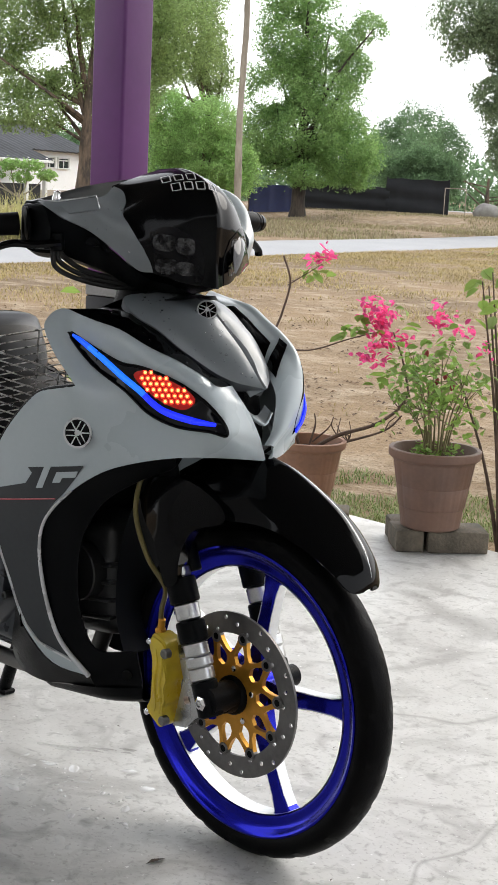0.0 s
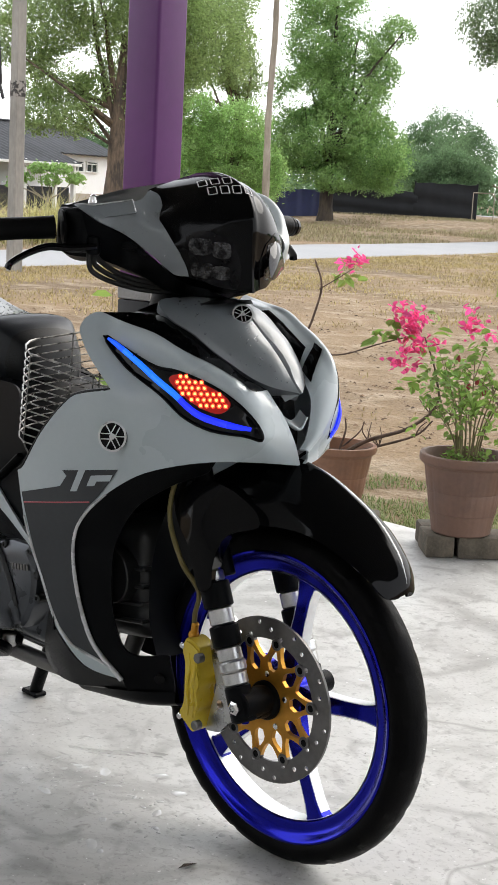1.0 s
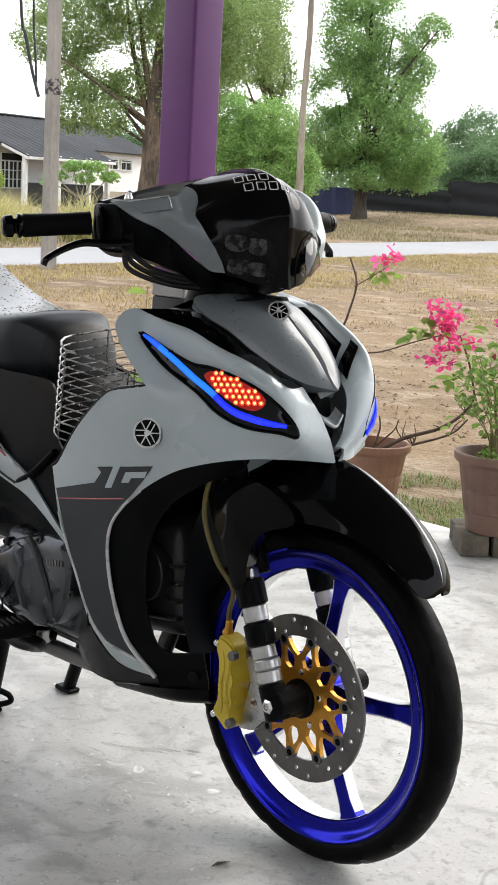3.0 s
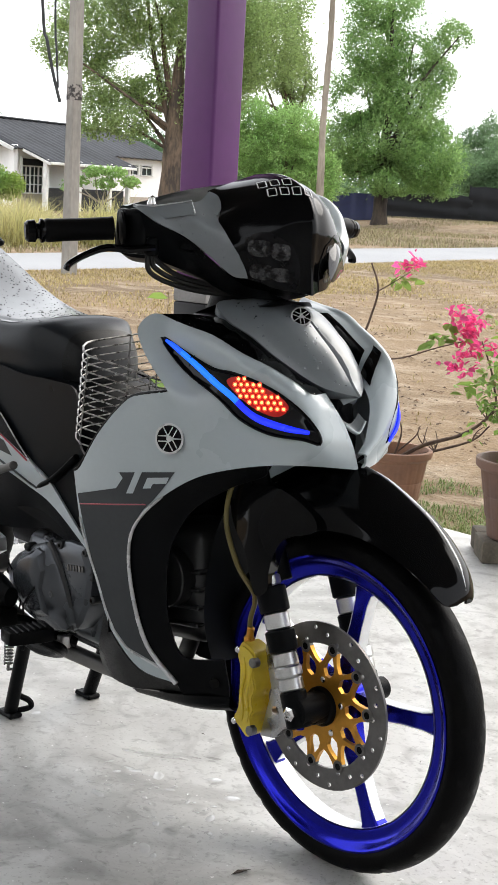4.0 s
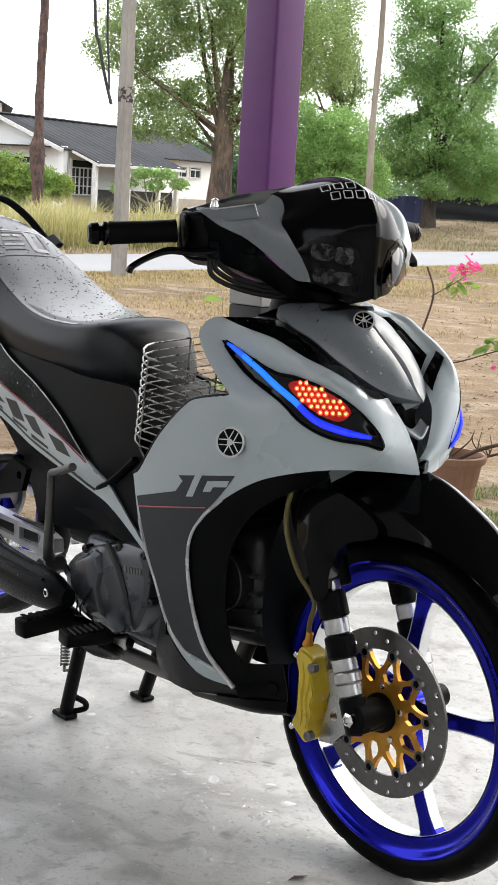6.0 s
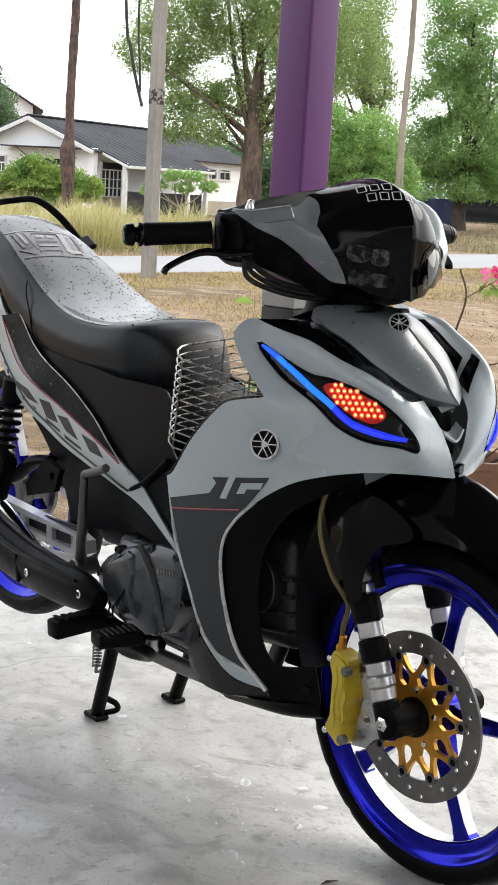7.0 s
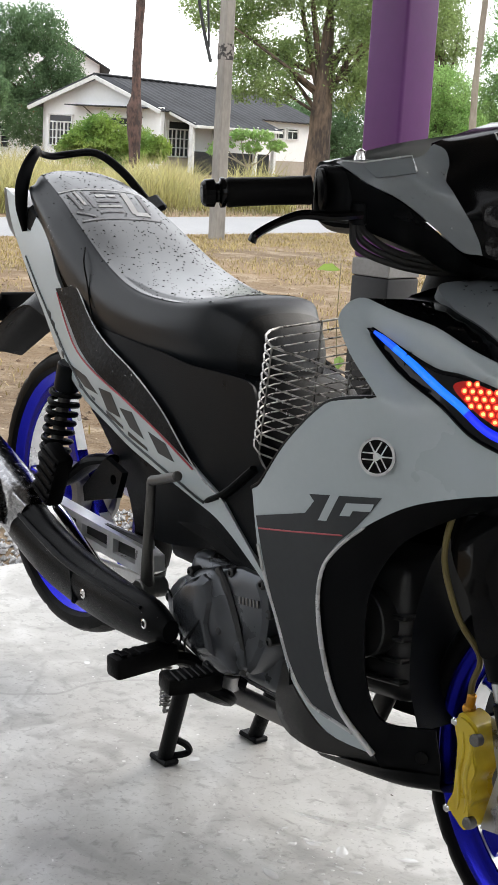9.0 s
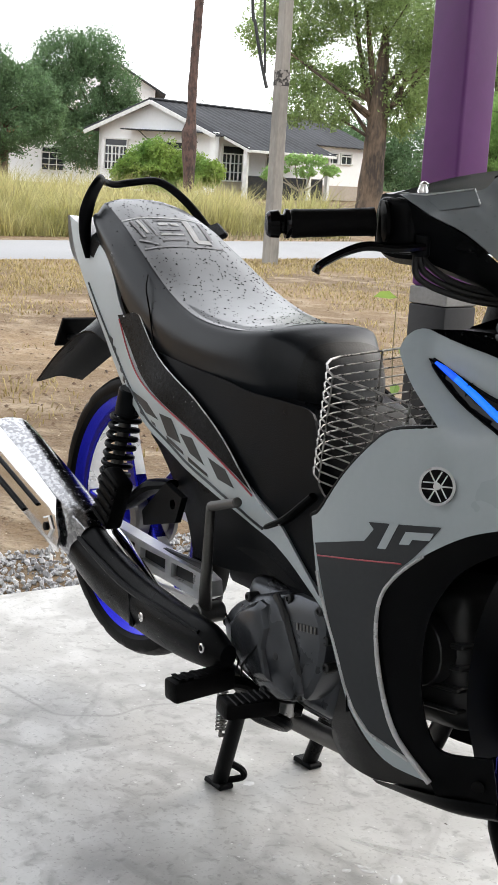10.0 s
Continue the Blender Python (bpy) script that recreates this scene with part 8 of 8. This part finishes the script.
def roof_sheet(parent, p0, p1, p2, p3, ribs, material, name="roof"):
    """A sloping roof plane with raised ribs: p0-p1 along the ridge, p3-p2 along the eave."""
    p0, p1, p2, p3 = (np.array(p, float) for p in (p0, p1, p2, p3))
    n = np.cross(p1 - p0, p3 - p0)
    n /= np.linalg.norm(n)
    if n[2] < 0:
        n = -n
    rows = []
    for i in range(ribs * 4 + 1):
        t = i / (ribs * 4)
        lift = n * (0.05 if i % 4 == 0 else 0.0)
        rows.append([p0 + (p1 - p0) * t + lift, (p0 + (p1 - p0) * t) * 0.5 + (p3 + (p2 - p3) * t) * 0.5 + lift, p3 + (p2 - p3) * t + lift])
    part(name, thicken(grid(rows), 0.06), material, parent, smooth=False)


def white_house():
    x, y = -50.63, 32.21
    z = ground_height(x, y)
    house = thing("white_house", "single-storey white house with grey sheet roof", "house", (x, y, z), turn=111)
    L, W, E, R = 13.0, 6.46, 2.72, 3.95
    part("wall", block((0.1, W / 2, E / 2), (0.2, W, E), edge=0.01), M_WHITEWALL, house)
    gable = [(0.0, 0.0, E), (0.0, W, E), (0.0, W / 2, R - 0.05), (0.2, 0.0, E), (0.2, W, E), (0.2, W / 2, R - 0.05)]
    part("gable", (gable, [(0, 2, 1), (3, 4, 5), (0, 1, 4, 3), (1, 2, 5, 4), (2, 0, 3, 5)]), M_WHITEWALL, house, smooth=False)
    part("wall", block((L / 2 + 0.2, 0.1, E / 2 + 0.35), (L - 0.4, 0.2, E - 0.7), edge=0.01), M_WHITEWALL, house)
    part("plinth", block((L / 2 + 0.2, 0.09, 0.35), (L - 0.4, 0.24, 0.7), edge=0.01), M_BEIGE, house)
    part("plinth", block((0.09, W / 2, 0.2), (0.26, W + 0.04, 0.4), edge=0.01), M_WHITEWALL, house)
    part("wall", block((L / 2, W - 0.1, E / 2), (L, 0.2, E), edge=0.01), M_WHITEWALL, house)
    part("wall", block((L - 0.1, W / 2, E / 2), (0.2, W - 0.4, E), edge=0.01), M_WHITEWALL, house)
    slope = (R - E) / (W / 2)
    roof_sheet(house, (-0.45, W / 2, R), (0.2, W / 2, R), (0.2, -0.35, E - 0.35 * slope), (-0.45, -0.35, E - 0.35 * slope), 2, M_ROOF)
    roof_sheet(house, (0.2, W / 2, R + 0.01), (7.2, W / 2, R + 0.01), (7.2, -1.75, E - 1.75 * slope), (0.2, -1.75, E - 1.75 * slope), 14, M_ROOF)
    roof_sheet(house, (7.2, W / 2, R + 0.01), (L + 0.4, W / 2, R + 0.01), (L + 0.4, -0.4, E - 0.4 * slope), (7.2, -0.4, E - 0.4 * slope), 12, M_ROOF)
    roof_sheet(house, (-0.45, W / 2, R), (L + 0.4, W / 2, R), (L + 0.4, W + 0.5, E - 0.5 * slope), (-0.45, W + 0.5, E - 0.5 * slope), 24, M_ROOF)
    part("ridge", block((L / 2, W / 2, R + 0.06), (L + 0.9, 0.3, 0.08), edge=0.03), M_ROOF, house)
    for y0, y1 in ((-0.35, W / 2), (W + 0.5, W / 2)):
        z0, z1 = (E - 0.35 * slope, R) if y0 < 0 else (E - 0.5 * slope, R)
        c = (-0.47, (y0 + y1) / 2, (z0 + z1) / 2 - 0.08)
        part("barge_board", block(c, (0.05, math.hypot(y1 - y0, z1 - z0), 0.18), (math.degrees(math.atan2(z1 - z0, y1 - y0)) if y1 > y0 else math.degrees(math.atan2(z0 - z1, y0 - y1)), 0, 0), edge=0.01), M_TRIM, house, "white barge board")
    part("eave_board", block((3.7, -1.77, E - 1.75 * slope - 0.05), (7.0, 0.05, 0.12), edge=0.01), M_TRIM, house)
    part("porch_side_board", block((0.2, -1.05, E - 1.05 * slope - 0.07), (0.05, 1.42 * math.hypot(1, slope), 0.12), (math.degrees(math.atan(slope)), 0, 0), edge=0.01), M_TRIM, house)
    for px in (0.35, 2.9, 5.4, 7.0):
        part("porch_column", block((px, -1.45, (E - 1.45 * slope) / 2), (0.2, 0.2, E - 1.45 * slope), edge=0.02), M_TRIM, house, "white porch column")
    part("corner_column", block((-0.06, -0.04, E / 2), (0.3, 0.3, E), edge=0.02), M_WHITEWALL, house)
    part("porch_rail", block((3.6, -1.36, 0.5), (6.3, 0.06, 0.96), edge=0.01), M_TARP, house, "dark sheet along the porch")
    part("canopy", block((-0.4, 2.45, 2.66), (0.8, 4.3, 0.05), edge=0.01), M_ROOF, house, "thin dark canopy over the gable wall")
    for yy in (0.9, 3.6):
        part("canopy_stay", rod((-0.75, yy, 2.64), (0.0, yy, 2.25), 0.02), M_ROOF, house)
    window_unit(house, "window", -0.0, 5.4, 1.55, 1.3, 1.35, "y", 6, 3)
    window_unit(house, "window", -0.0, 2.4, 1.55, 1.6, 1.35, "y", 6, 3)
    window_unit(house, "window", 1.5, 0.0, 1.45, 1.85, 1.5, "x", 6, 3)
    window_unit(house, "window", 4.6, 0.0, 1.45, 1.2, 1.5, "x", 4, 3)
    for px in (9.7, 11.0):
        window_unit(house, "window", px, 0.0, 2.0, 1.0, 0.5, "x", 2, 1)


def far_house(name, label, x, y, turn, L, W, E, R, roof):
    house = thing(name, label, "house", (x, y, ground_height(x, y)), turn=turn)
    part("wall", block((L / 2, W / 2, E / 2), (L, W, E), edge=0.02), M_WHITEWALL, house)
    v = [(0.05, 0, E), (0.05, W, E), (0.05, W / 2, R), (L - 0.05, 0, E), (L - 0.05, W, E), (L - 0.05, W / 2, R)]
    part("gable", (v, [(0, 2, 1), (3, 4, 5), (0, 1, 4, 3), (1, 2, 5, 4), (2, 0, 3, 5)]), M_WHITEWALL, house, smooth=False)
    s = (R - E) / (W / 2)
    for y0 in (-0.6, W + 0.6):
        roof_sheet(house, (-0.6, W / 2, R + 0.05), (L + 0.6, W / 2, R + 0.05), (L + 0.6, y0, E - 0.6 * s + 0.05), (-0.6, y0, E - 0.6 * s + 0.05), 14, roof)
    window_unit(house, "window", L * 0.3, 0.0, E * 0.55, 1.2, 1.2, "x")
    window_unit(house, "window", L * 0.7, 0.0, E * 0.55, 1.2, 1.2, "x")
    window_unit(house, "window", 0.0, W * 0.5, E * 0.55, 1.2, 1.2, "y")


white_house()
far_house("grey_roof_house", "two-storey pale house with dark roof behind the tree", -72.0, 41.8, 150, 9.0, 7.0, 5.6, 7.6, M_ROOF)
far_house("red_roof_house", "small white house with red tiled roof", -67.0, 35.6, 160, 6.0, 5.0, 2.3, 3.3, M_REDROOF)


# ---------------------------------------------------------------- black sheeting fence, blue sheet, goal frame, litter lumps
def fence():
    x0, y0, x1, y1 = -46.2, 50.9, -40.3, 54.9
    root = thing("sheet_fence", "black plastic sheeting fence sagging on posts", "fence", ((x0 + x1) / 2, (y0 + y1) / 2, ground_height(x0, y0)))
    ex, ey = (x1 - x0) / 2, (y1 - y0) / 2

    def sheet(t0, t1, h):
        rows = []
        for i in range(41):
            t = t0 + (t1 - t0) * i / 40
            fold = 0.03 * math.sin(t * 17) + 0.04 * noise.noise((t * 9, 0, 0))
            sag = 0.06 * abs(math.sin(t * 9))
            rows.append([(ex * t - ey * 0.02 * fold * 8, ey * t + ex * 0.02 * fold * 8 + 0.05 * math.sin(k * 1.7 + t * 3), -0.1 + (h + 0.1 - sag) * k / 8) for k in range(9)])
        return thicken(grid(rows), 0.01)
    part("sheet", sheet(-1.0, 0.2, 1.25), M_TARP, root)
    part("sheet", sheet(0.15, 1.0, 1.72), M_TARP, root, "taller black sheet with horizontal folds")
    for t, h in ((-1, 1.2), (-0.4, 1.2), (0.16, 1.74), (1.0, 1.74)):
        part("post", rod((ex * t - 0.05, ey * t + 0.06, -0.2), (ex * t - 0.05, ey * t + 0.06, h), 0.04), M_TARP, root)
    blue = thing("blue_sheet", "dark blue plastic sheet hung on a line", "sheet", (-43.2, 45.6, ground_height(-43, 45)))
    part("sheet", thicken(grid([[(-0.85 + 1.7 * i / 20, -0.7 + 1.4 * i / 20 + 0.05 * math.sin(i), 1.25 * k / 4) for k in range(5)] for i in range(21)]), 0.01), M_BLUETARP, blue)
    for s in (-1, 1):
        part("post", rod((0.85 * s, 0.7 * s, -0.2), (0.85 * s, 0.7 * s, 1.3), 0.03), M_BARK, blue)
    goal = thing("pipe_frame", "pale thin pipe frame in the field", "frame", (-37.25, 52.1, ground_height(-37.25, 52.1)))
    part("rail", rod((-0.75, -0.6, 1.27), (0, 0, 1.27), 0.022), M_PALE_BARK, goal)
    for d in (-0.75, 0):
        part("post", rod((d, d * 0.8, -0.3), (d, d * 0.8, 1.27), 0.022), M_PALE_BARK, goal)


fence()


def field_litter():
    rng = np.random.default_rng(44)
    # rounded lumps that stand in for small pale litter in the field
    for x, y, s in ((-37.4, 54.2, 0.5), (-36.3, 54.7, 0.55), (-35.6, 53.5, 0.35), (-38.3, 55.1, 0.4)):
        bm = bmesh.new()
        bmesh.ops.create_icosphere(bm, subdivisions=3, radius=1.0)
        o = rng.uniform(0, 50)
        for p in bm.verts:
            k = 1 + 0.25 * noise.noise(p.co * 1.3 + Vector((o, 0, 0)))
            p.co = Vector((p.co.x * s * 1.5 * k, p.co.y * s * k, p.co.z * s * 0.9 * k))
        geo = [tuple(p.co) for p in bm.verts], [tuple(q.index for q in f.verts) for f in bm.faces]
        bm.free()
        single("litter_lump", geo, M_ROCK, "grey lump standing in for pale litter in the field", "rock", (x, y, ground_height(x, y) + s * 0.45), "boulders in the field")


field_litter()


def distant_woods():
    rng = np.random.default_rng(51)
    blobs = []
    for k in range(70):
        t = radians(80 + 110 * k / 69)
        r = 150 + rng.uniform(-10, 25)
        blobs.append(((r * math.cos(t), r * math.sin(t), rng.uniform(0.0, 2.2)), (7, 7, rng.uniform(2.0, 4.6))))
    single("distant_woods", leaf_cloud(rng, blobs, 42000, 0.5, -0.4), M_LEAF_D, "low hazy line of distant trees", "woods", kind="stuff", smooth=False)


distant_woods()


# ---------------------------------------------------------------- flower pots on the porch edge
def leaves(rng, centres, size, flat=0.4):
    """Pointed leaves, each folded along its midrib."""
    v, f = [], []
    for c in centres:
        m = Euler((rng.uniform(-0.9, 0.9), rng.uniform(-0.9, 0.9), rng.uniform(0, 6.3))).to_matrix()
        s = size * rng.uniform(0.6, 1.25)
        k = len(v)
        for a, b, h in ((0, 0, 0), (0.35, 0.3, 0.1), (0.72, 0.24, 0.07), (1.0, 0, -0.08), (0.72, -0.24, 0.07), (0.35, -0.3, 0.1)):
            q = m @ Vector((a * s, b * s, h * s))
            v.append((c[0] + q.x, c[1] + q.y, c[2] + q.z))
        f += [(k, k + 1, k + 2, k + 3), (k, k + 3, k + 4, k + 5)]
    return v, f


def pot_geo(r, h):
    prof = [(r * 0.60, 0), (r * 0.64, 0.004), (r * 0.70, h * 0.26), (r * 0.712, h * 0.265), (r * 0.726, h * 0.28), (r * 0.79, h * 0.53), (r * 0.785, h * 0.54), (r * 0.80, h * 0.55), (r * 0.88, h * 0.83), (r * 0.90, h * 0.86), (r * 0.93, h * 0.87), (r * 0.99, h * 0.90), (r, h * 0.93), (r, h * 0.99), (r * 0.985, h), (r * 0.9, h), (r * 0.88, h * 0.97), (r * 0.84, h * 0.8), (r * 0.82, h * 0.78)]
    n = 120
    v, f = lathe(prof, (0, 0, 0), (0, 0, 1), n)
    out = []
    for i, (x, y, z) in enumerate(v):
        row, col = divmod(i, n)
        k = 0.985 if 2 <= row <= 8 and col % 6 == 0 else 1.0
        out.append((x * k, y * k, z))
    return out, f


def brick_stack(x, y, turn, sizes, group):
    for dx, dy, w, d, h in sizes:
        m = pose(x, y, 0, 0, 0, turn)
        c = m @ Vector((dx, dy, 0))
        rng = np.random.default_rng(int(100 * w + 1000 * d))
        g = block((0, 0, h / 2), (w, d, h), edge=0.006, seg=2)
        g = ([(a + 0.0025 * noise.noise((a * 40, b * 40, cc * 40 + dx)), b + 0.0025 * noise.noise((a * 40 + 7, b * 40, cc * 40)), cc) for a, b, cc in g[0]], g[1])
        ob = single("brick", g, M_BRICK, "weathered grey-brown block under a flower pot", "brick", c, group)
        ob.rotation_euler = (0, 0, radians(turn))


def potted_bougainvillea():
    rng = np.random.default_rng(61)
    bx, by, bz = -1.016, 1.815, 0.068
    pot = thing("flower_pot", "brown ribbed plastic pot with bougainvillea on blocks", "flower pot", (bx, by, bz), "flower pots on the porch edge")
    part("pot", pot_geo(0.138, 0.238), M_POT, pot)
    part("soil", lathe([(0.0, 0.205), (0.06, 0.208), (0.114, 0.200)], (0, 0, 0), (0, 0, 1), 32), M_SOIL, pot)
    green, wood, tops = [], [], []
    for k in range(17):
        a, lean = rng.uniform(0, 6.3), rng.uniform(0.02, 0.15)
        h = rng.uniform(0.16, 0.33)
        b = (0.03 * math.cos(a), 0.03 * math.sin(a), 0.20)
        m = (0.5 * lean * math.cos(a), 0.5 * lean * math.sin(a), 0.20 + h * 0.5)
        t = (lean * math.cos(a) + rng.normal() * 0.01, lean * math.sin(a), 0.20 + h)
        wood.append(sweep(spline([b, m, t], 5), [0.0035, 0.0012], 6))
        tops.append(t)
        for j in range(3):
            q = np.array(m) * 0.4 + np.array(t) * 0.6
            e = q + rng.normal(size=3) * (0.05, 0.05, 0.035) + (0, 0, 0.03)
            wood.append(sweep([q, e], [0.0018, 0.0008], 5))
            tops.append(tuple(e))
    tagged(part("stalk_tangle", join(*wood), M_STEM_GREEN, pot, "thin green-brown stems"), kind="stuff")
    pts = []
    for t in tops:
        n = 6
        pts += [tuple(np.array(t) + rng.normal(size=3) * (0.022, 0.022, 0.03)) for _ in range(n)]
    low = [(0.09 * math.cos(a) * rng.uniform(0.3, 1), 0.09 * math.sin(a) * rng.uniform(0.3, 1), 0.215 + rng.uniform(0, 0.03)) for a in rng.uniform(0, 6.3, 120)]
    foliage = tagged(part("foliage", leaves(rng, pts, 0.03), M_LEAF_POT, pot, "fresh green leaves", smooth=False), kind="stuff")
    tagged(part("groundcover", leaves(rng, low, 0.02), M_LEAF_POT, pot, smooth=False), kind="stuff")
    for c, n, s in (((-0.045, 0.055, 0.63 - bz + 0.06), 26, 0.022), ((0.0, 0.09, 0.60 - bz + 0.05), 12, 0.02), ((0.07, 0.10, 0.60 - bz), 7, 0.018)):
        blossom = [tuple(np.array(c) + rng.normal(size=3) * s) for _ in range(int(n * 1.5))]
        part("blossom", leaves(rng, blossom, 0.027), M_PETAL, pot, "pink bracts", smooth=False)
    for c in ((-0.06, 0.0, 0.50), (0.0, 0.02, 0.44), (0.02, 0.03, 0.41), (-0.03, 0.02, 0.42)):
        part("bud", lathe([(0.001, 0), (0.007, 0.008), (0.006, 0.018), (0.001, 0.026)], c, (0.2, 0.1, 1), 8), M_REDBUD, pot, "dull red bud")
    brick_stack(-1.03, 1.86, 49.4, ((-0.095, -0.035, 0.085, 0.13, 0.066), (0.05, -0.04, 0.185, 0.13, 0.066), (-0.02, 0.075, 0.22, 0.09, 0.066)), "blocks under the pots")

    bx, by, bz = -1.452, 1.735, 0.06
    pot = thing("flower_pot", "terracotta-coloured pot with a bare-branched bougainvillea", "flower pot", (bx, by, bz), "flower pots on the porch edge")
    part("pot", pot_geo(0.122, 0.212), M_TERRA, pot)
    part("soil", lathe([(0.0, 0.180), (0.06, 0.184), (0.10, 0.176)], (0, 0, 0), (0, 0, 1), 32), M_SOIL, pot)
    limbs = [([(0.0, 0.0, 0.17), (0.06, 0.07, 0.225), (0.14, 0.155, 0.265), (0.19, 0.21, 0.32), (0.215, 0.22, 0.37)], 0.0075),
             ([(0.02, 0.02, 0.18), (0.09, 0.09, 0.21), (0.17, 0.17, 0.25), (0.21, 0.20, 0.30)], 0.005),
             ([(-0.02, -0.01, 0.17), (-0.03, -0.05, 0.28), (-0.06, -0.07, 0.38), (-0.10, -0.085, 0.50), (-0.085, -0.06, 0.60), (-0.07, -0.045, 0.70), (-0.09, -0.06, 0.78)], 0.0055),
             ([(-0.01, 0.01, 0.17), (0.0, 0.03, 0.25), (-0.005, 0.03, 0.29)], 0.004),
             ([(0.0, 0.02, 0.2), (0.04, 0.05, 0.25), (0.05, 0.06, 0.285)], 0.003),
             ([(-0.1, -0.085, 0.50), (-0.02, 0.0, 0.49), (0.06, 0.10, 0.53), (0.13, 0.17, 0.56)], 0.003),
             ([(-0.075, -0.05, 0.69), (-0.03, -0.01, 0.73), (0.0, 0.02, 0.76)], 0.002),
             ([(0.215, 0.22, 0.37), (0.20, 0.20, 0.47), (0.17, 0.18, 0.56)], 0.004)]
    for k in range(16):
        l = limbs[(0, 0, 1, 1, 0, 2)[k % 6]][0]
        i = int(rng.integers(1, len(l) - 1))
        q = np.array(l[i])
        e = q + rng.normal(size=3) * (0.03, 0.03, 0.012) + (0, 0, rng.uniform(0.02, 0.06))
        limbs.append(([tuple(q), tuple((q + e) / 2 + rng.normal(size=3) * 0.006), tuple(e)], 0.0024))
    for l, r in limbs:
        part("branch", sweep(spline(l, 6), [r, r * 0.5], 8), M_STEM, pot, "bare woody branch")
    for c, n, s in (((0.135, 0.16, 0.61), 54, 0.022), ((0.10, 0.14, 0.635), 22, 0.018), ((0.145, 0.155, 0.54), 36, 0.024), ((0.13, 0.14, 0.48), 30, 0.02), ((0.195, 0.205, 0.53), 12, 0.014), ((0.0, 0.03, 0.785), 16, 0.014), ((-0.012, 0.015, 0.775), 10, 0.010)):
        blossom = [tuple(np.array(c) + rng.normal(size=3) * s) for _ in range(int(n * 1.5))]
        part("blossom", leaves(rng, blossom, 0.027), M_PETAL, pot, "bright pink bracts", smooth=False)
    pts = []
    for c, n, s in (((0.09, 0.13, 0.565), 14, 0.02), ((0.05, 0.09, 0.545), 7, 0.015), ((0.2, 0.2, 0.44), 16, 0.03), ((0.16, 0.16, 0.41), 10, 0.02), ((-0.03, 0.0, 0.735), 4, 0.01), ((0.01, 0.03, 0.725), 3, 0.008), ((0.19, 0.21, 0.57), 8, 0.03)):
        pts += [tuple(np.array(c) + rng.normal(size=3) * s) for _ in range(n)]
    tagged(part("foliage", leaves(rng, pts, 0.042), M_LEAF_POT, pot, "large green leaves", smooth=False), kind="stuff")
    brick_stack(-1.46, 1.75, 40, ((0.06, -0.03, 0.16, 0.12, 0.058), (-0.09, 0.0, 0.1, 0.14, 0.058)), "blocks under the pots")

    # a third shrub reaching in from beside the pots
    bx, by = -0.915, 2.05
    bush = thing("garden_shrub", "leafy green shrub growing beside the porch", "shrub", (bx, by, -0.04))
    wood, pts = [], []
    for k in range(12):
        a = rng.uniform(0, 6.3)
        t = np.array((0.16 * math.cos(a) - 0.05, 0.12 * math.sin(a), rng.uniform(0.55, 0.92)))
        wood.append(sweep(spline([(0, 0, -0.02), tuple(t * (0.4, 0.4, 0.5)), tuple(t)], 6), [0.008, 0.002], 7))
        for j in range(9):
            pts.append(tuple(t * rng.uniform(0.6, 1.05) + rng.normal(size=3) * 0.025))
    tagged(part("stalk_tangle", join(*wood), M_STEM, bush), kind="stuff")
    tagged(part("foliage", leaves(rng, pts, 0.055), M_LEAF_POT, bush, smooth=False), kind="stuff")
    # slender weeds behind the saddle
    weed = thing("garden_weed", "slender light green weed behind the porch post", "plant", (-1.95, 1.21, -0.04))
    part("stem", sweep(spline([(0, 0.03, 0), (0.01, 0.025, 0.3), (-0.01, 0.01, 0.55), (0.0, 0.0, 0.76)], 6), [0.003, 0.001], 6), M_STEM_GREEN, weed)
    for c, z, sz in (((0.0, 0.0), 0.74, 0.06), ((0.01, 0.01), 0.60, 0.075), ((0.0, 0.02), 0.50, 0.07), ((0.01, 0.0), 0.44, 0.085), ((-0.01, 0.04), 0.42, 0.07)):
        part("leaf", leaves(rng, [(*c, z)], sz), M_LEAF_POT, weed, smooth=False)


M_REDBUD = mat("dull_red_bud", (0.3, 0.03, 0.03), rough=0.6)
potted_bougainvillea()
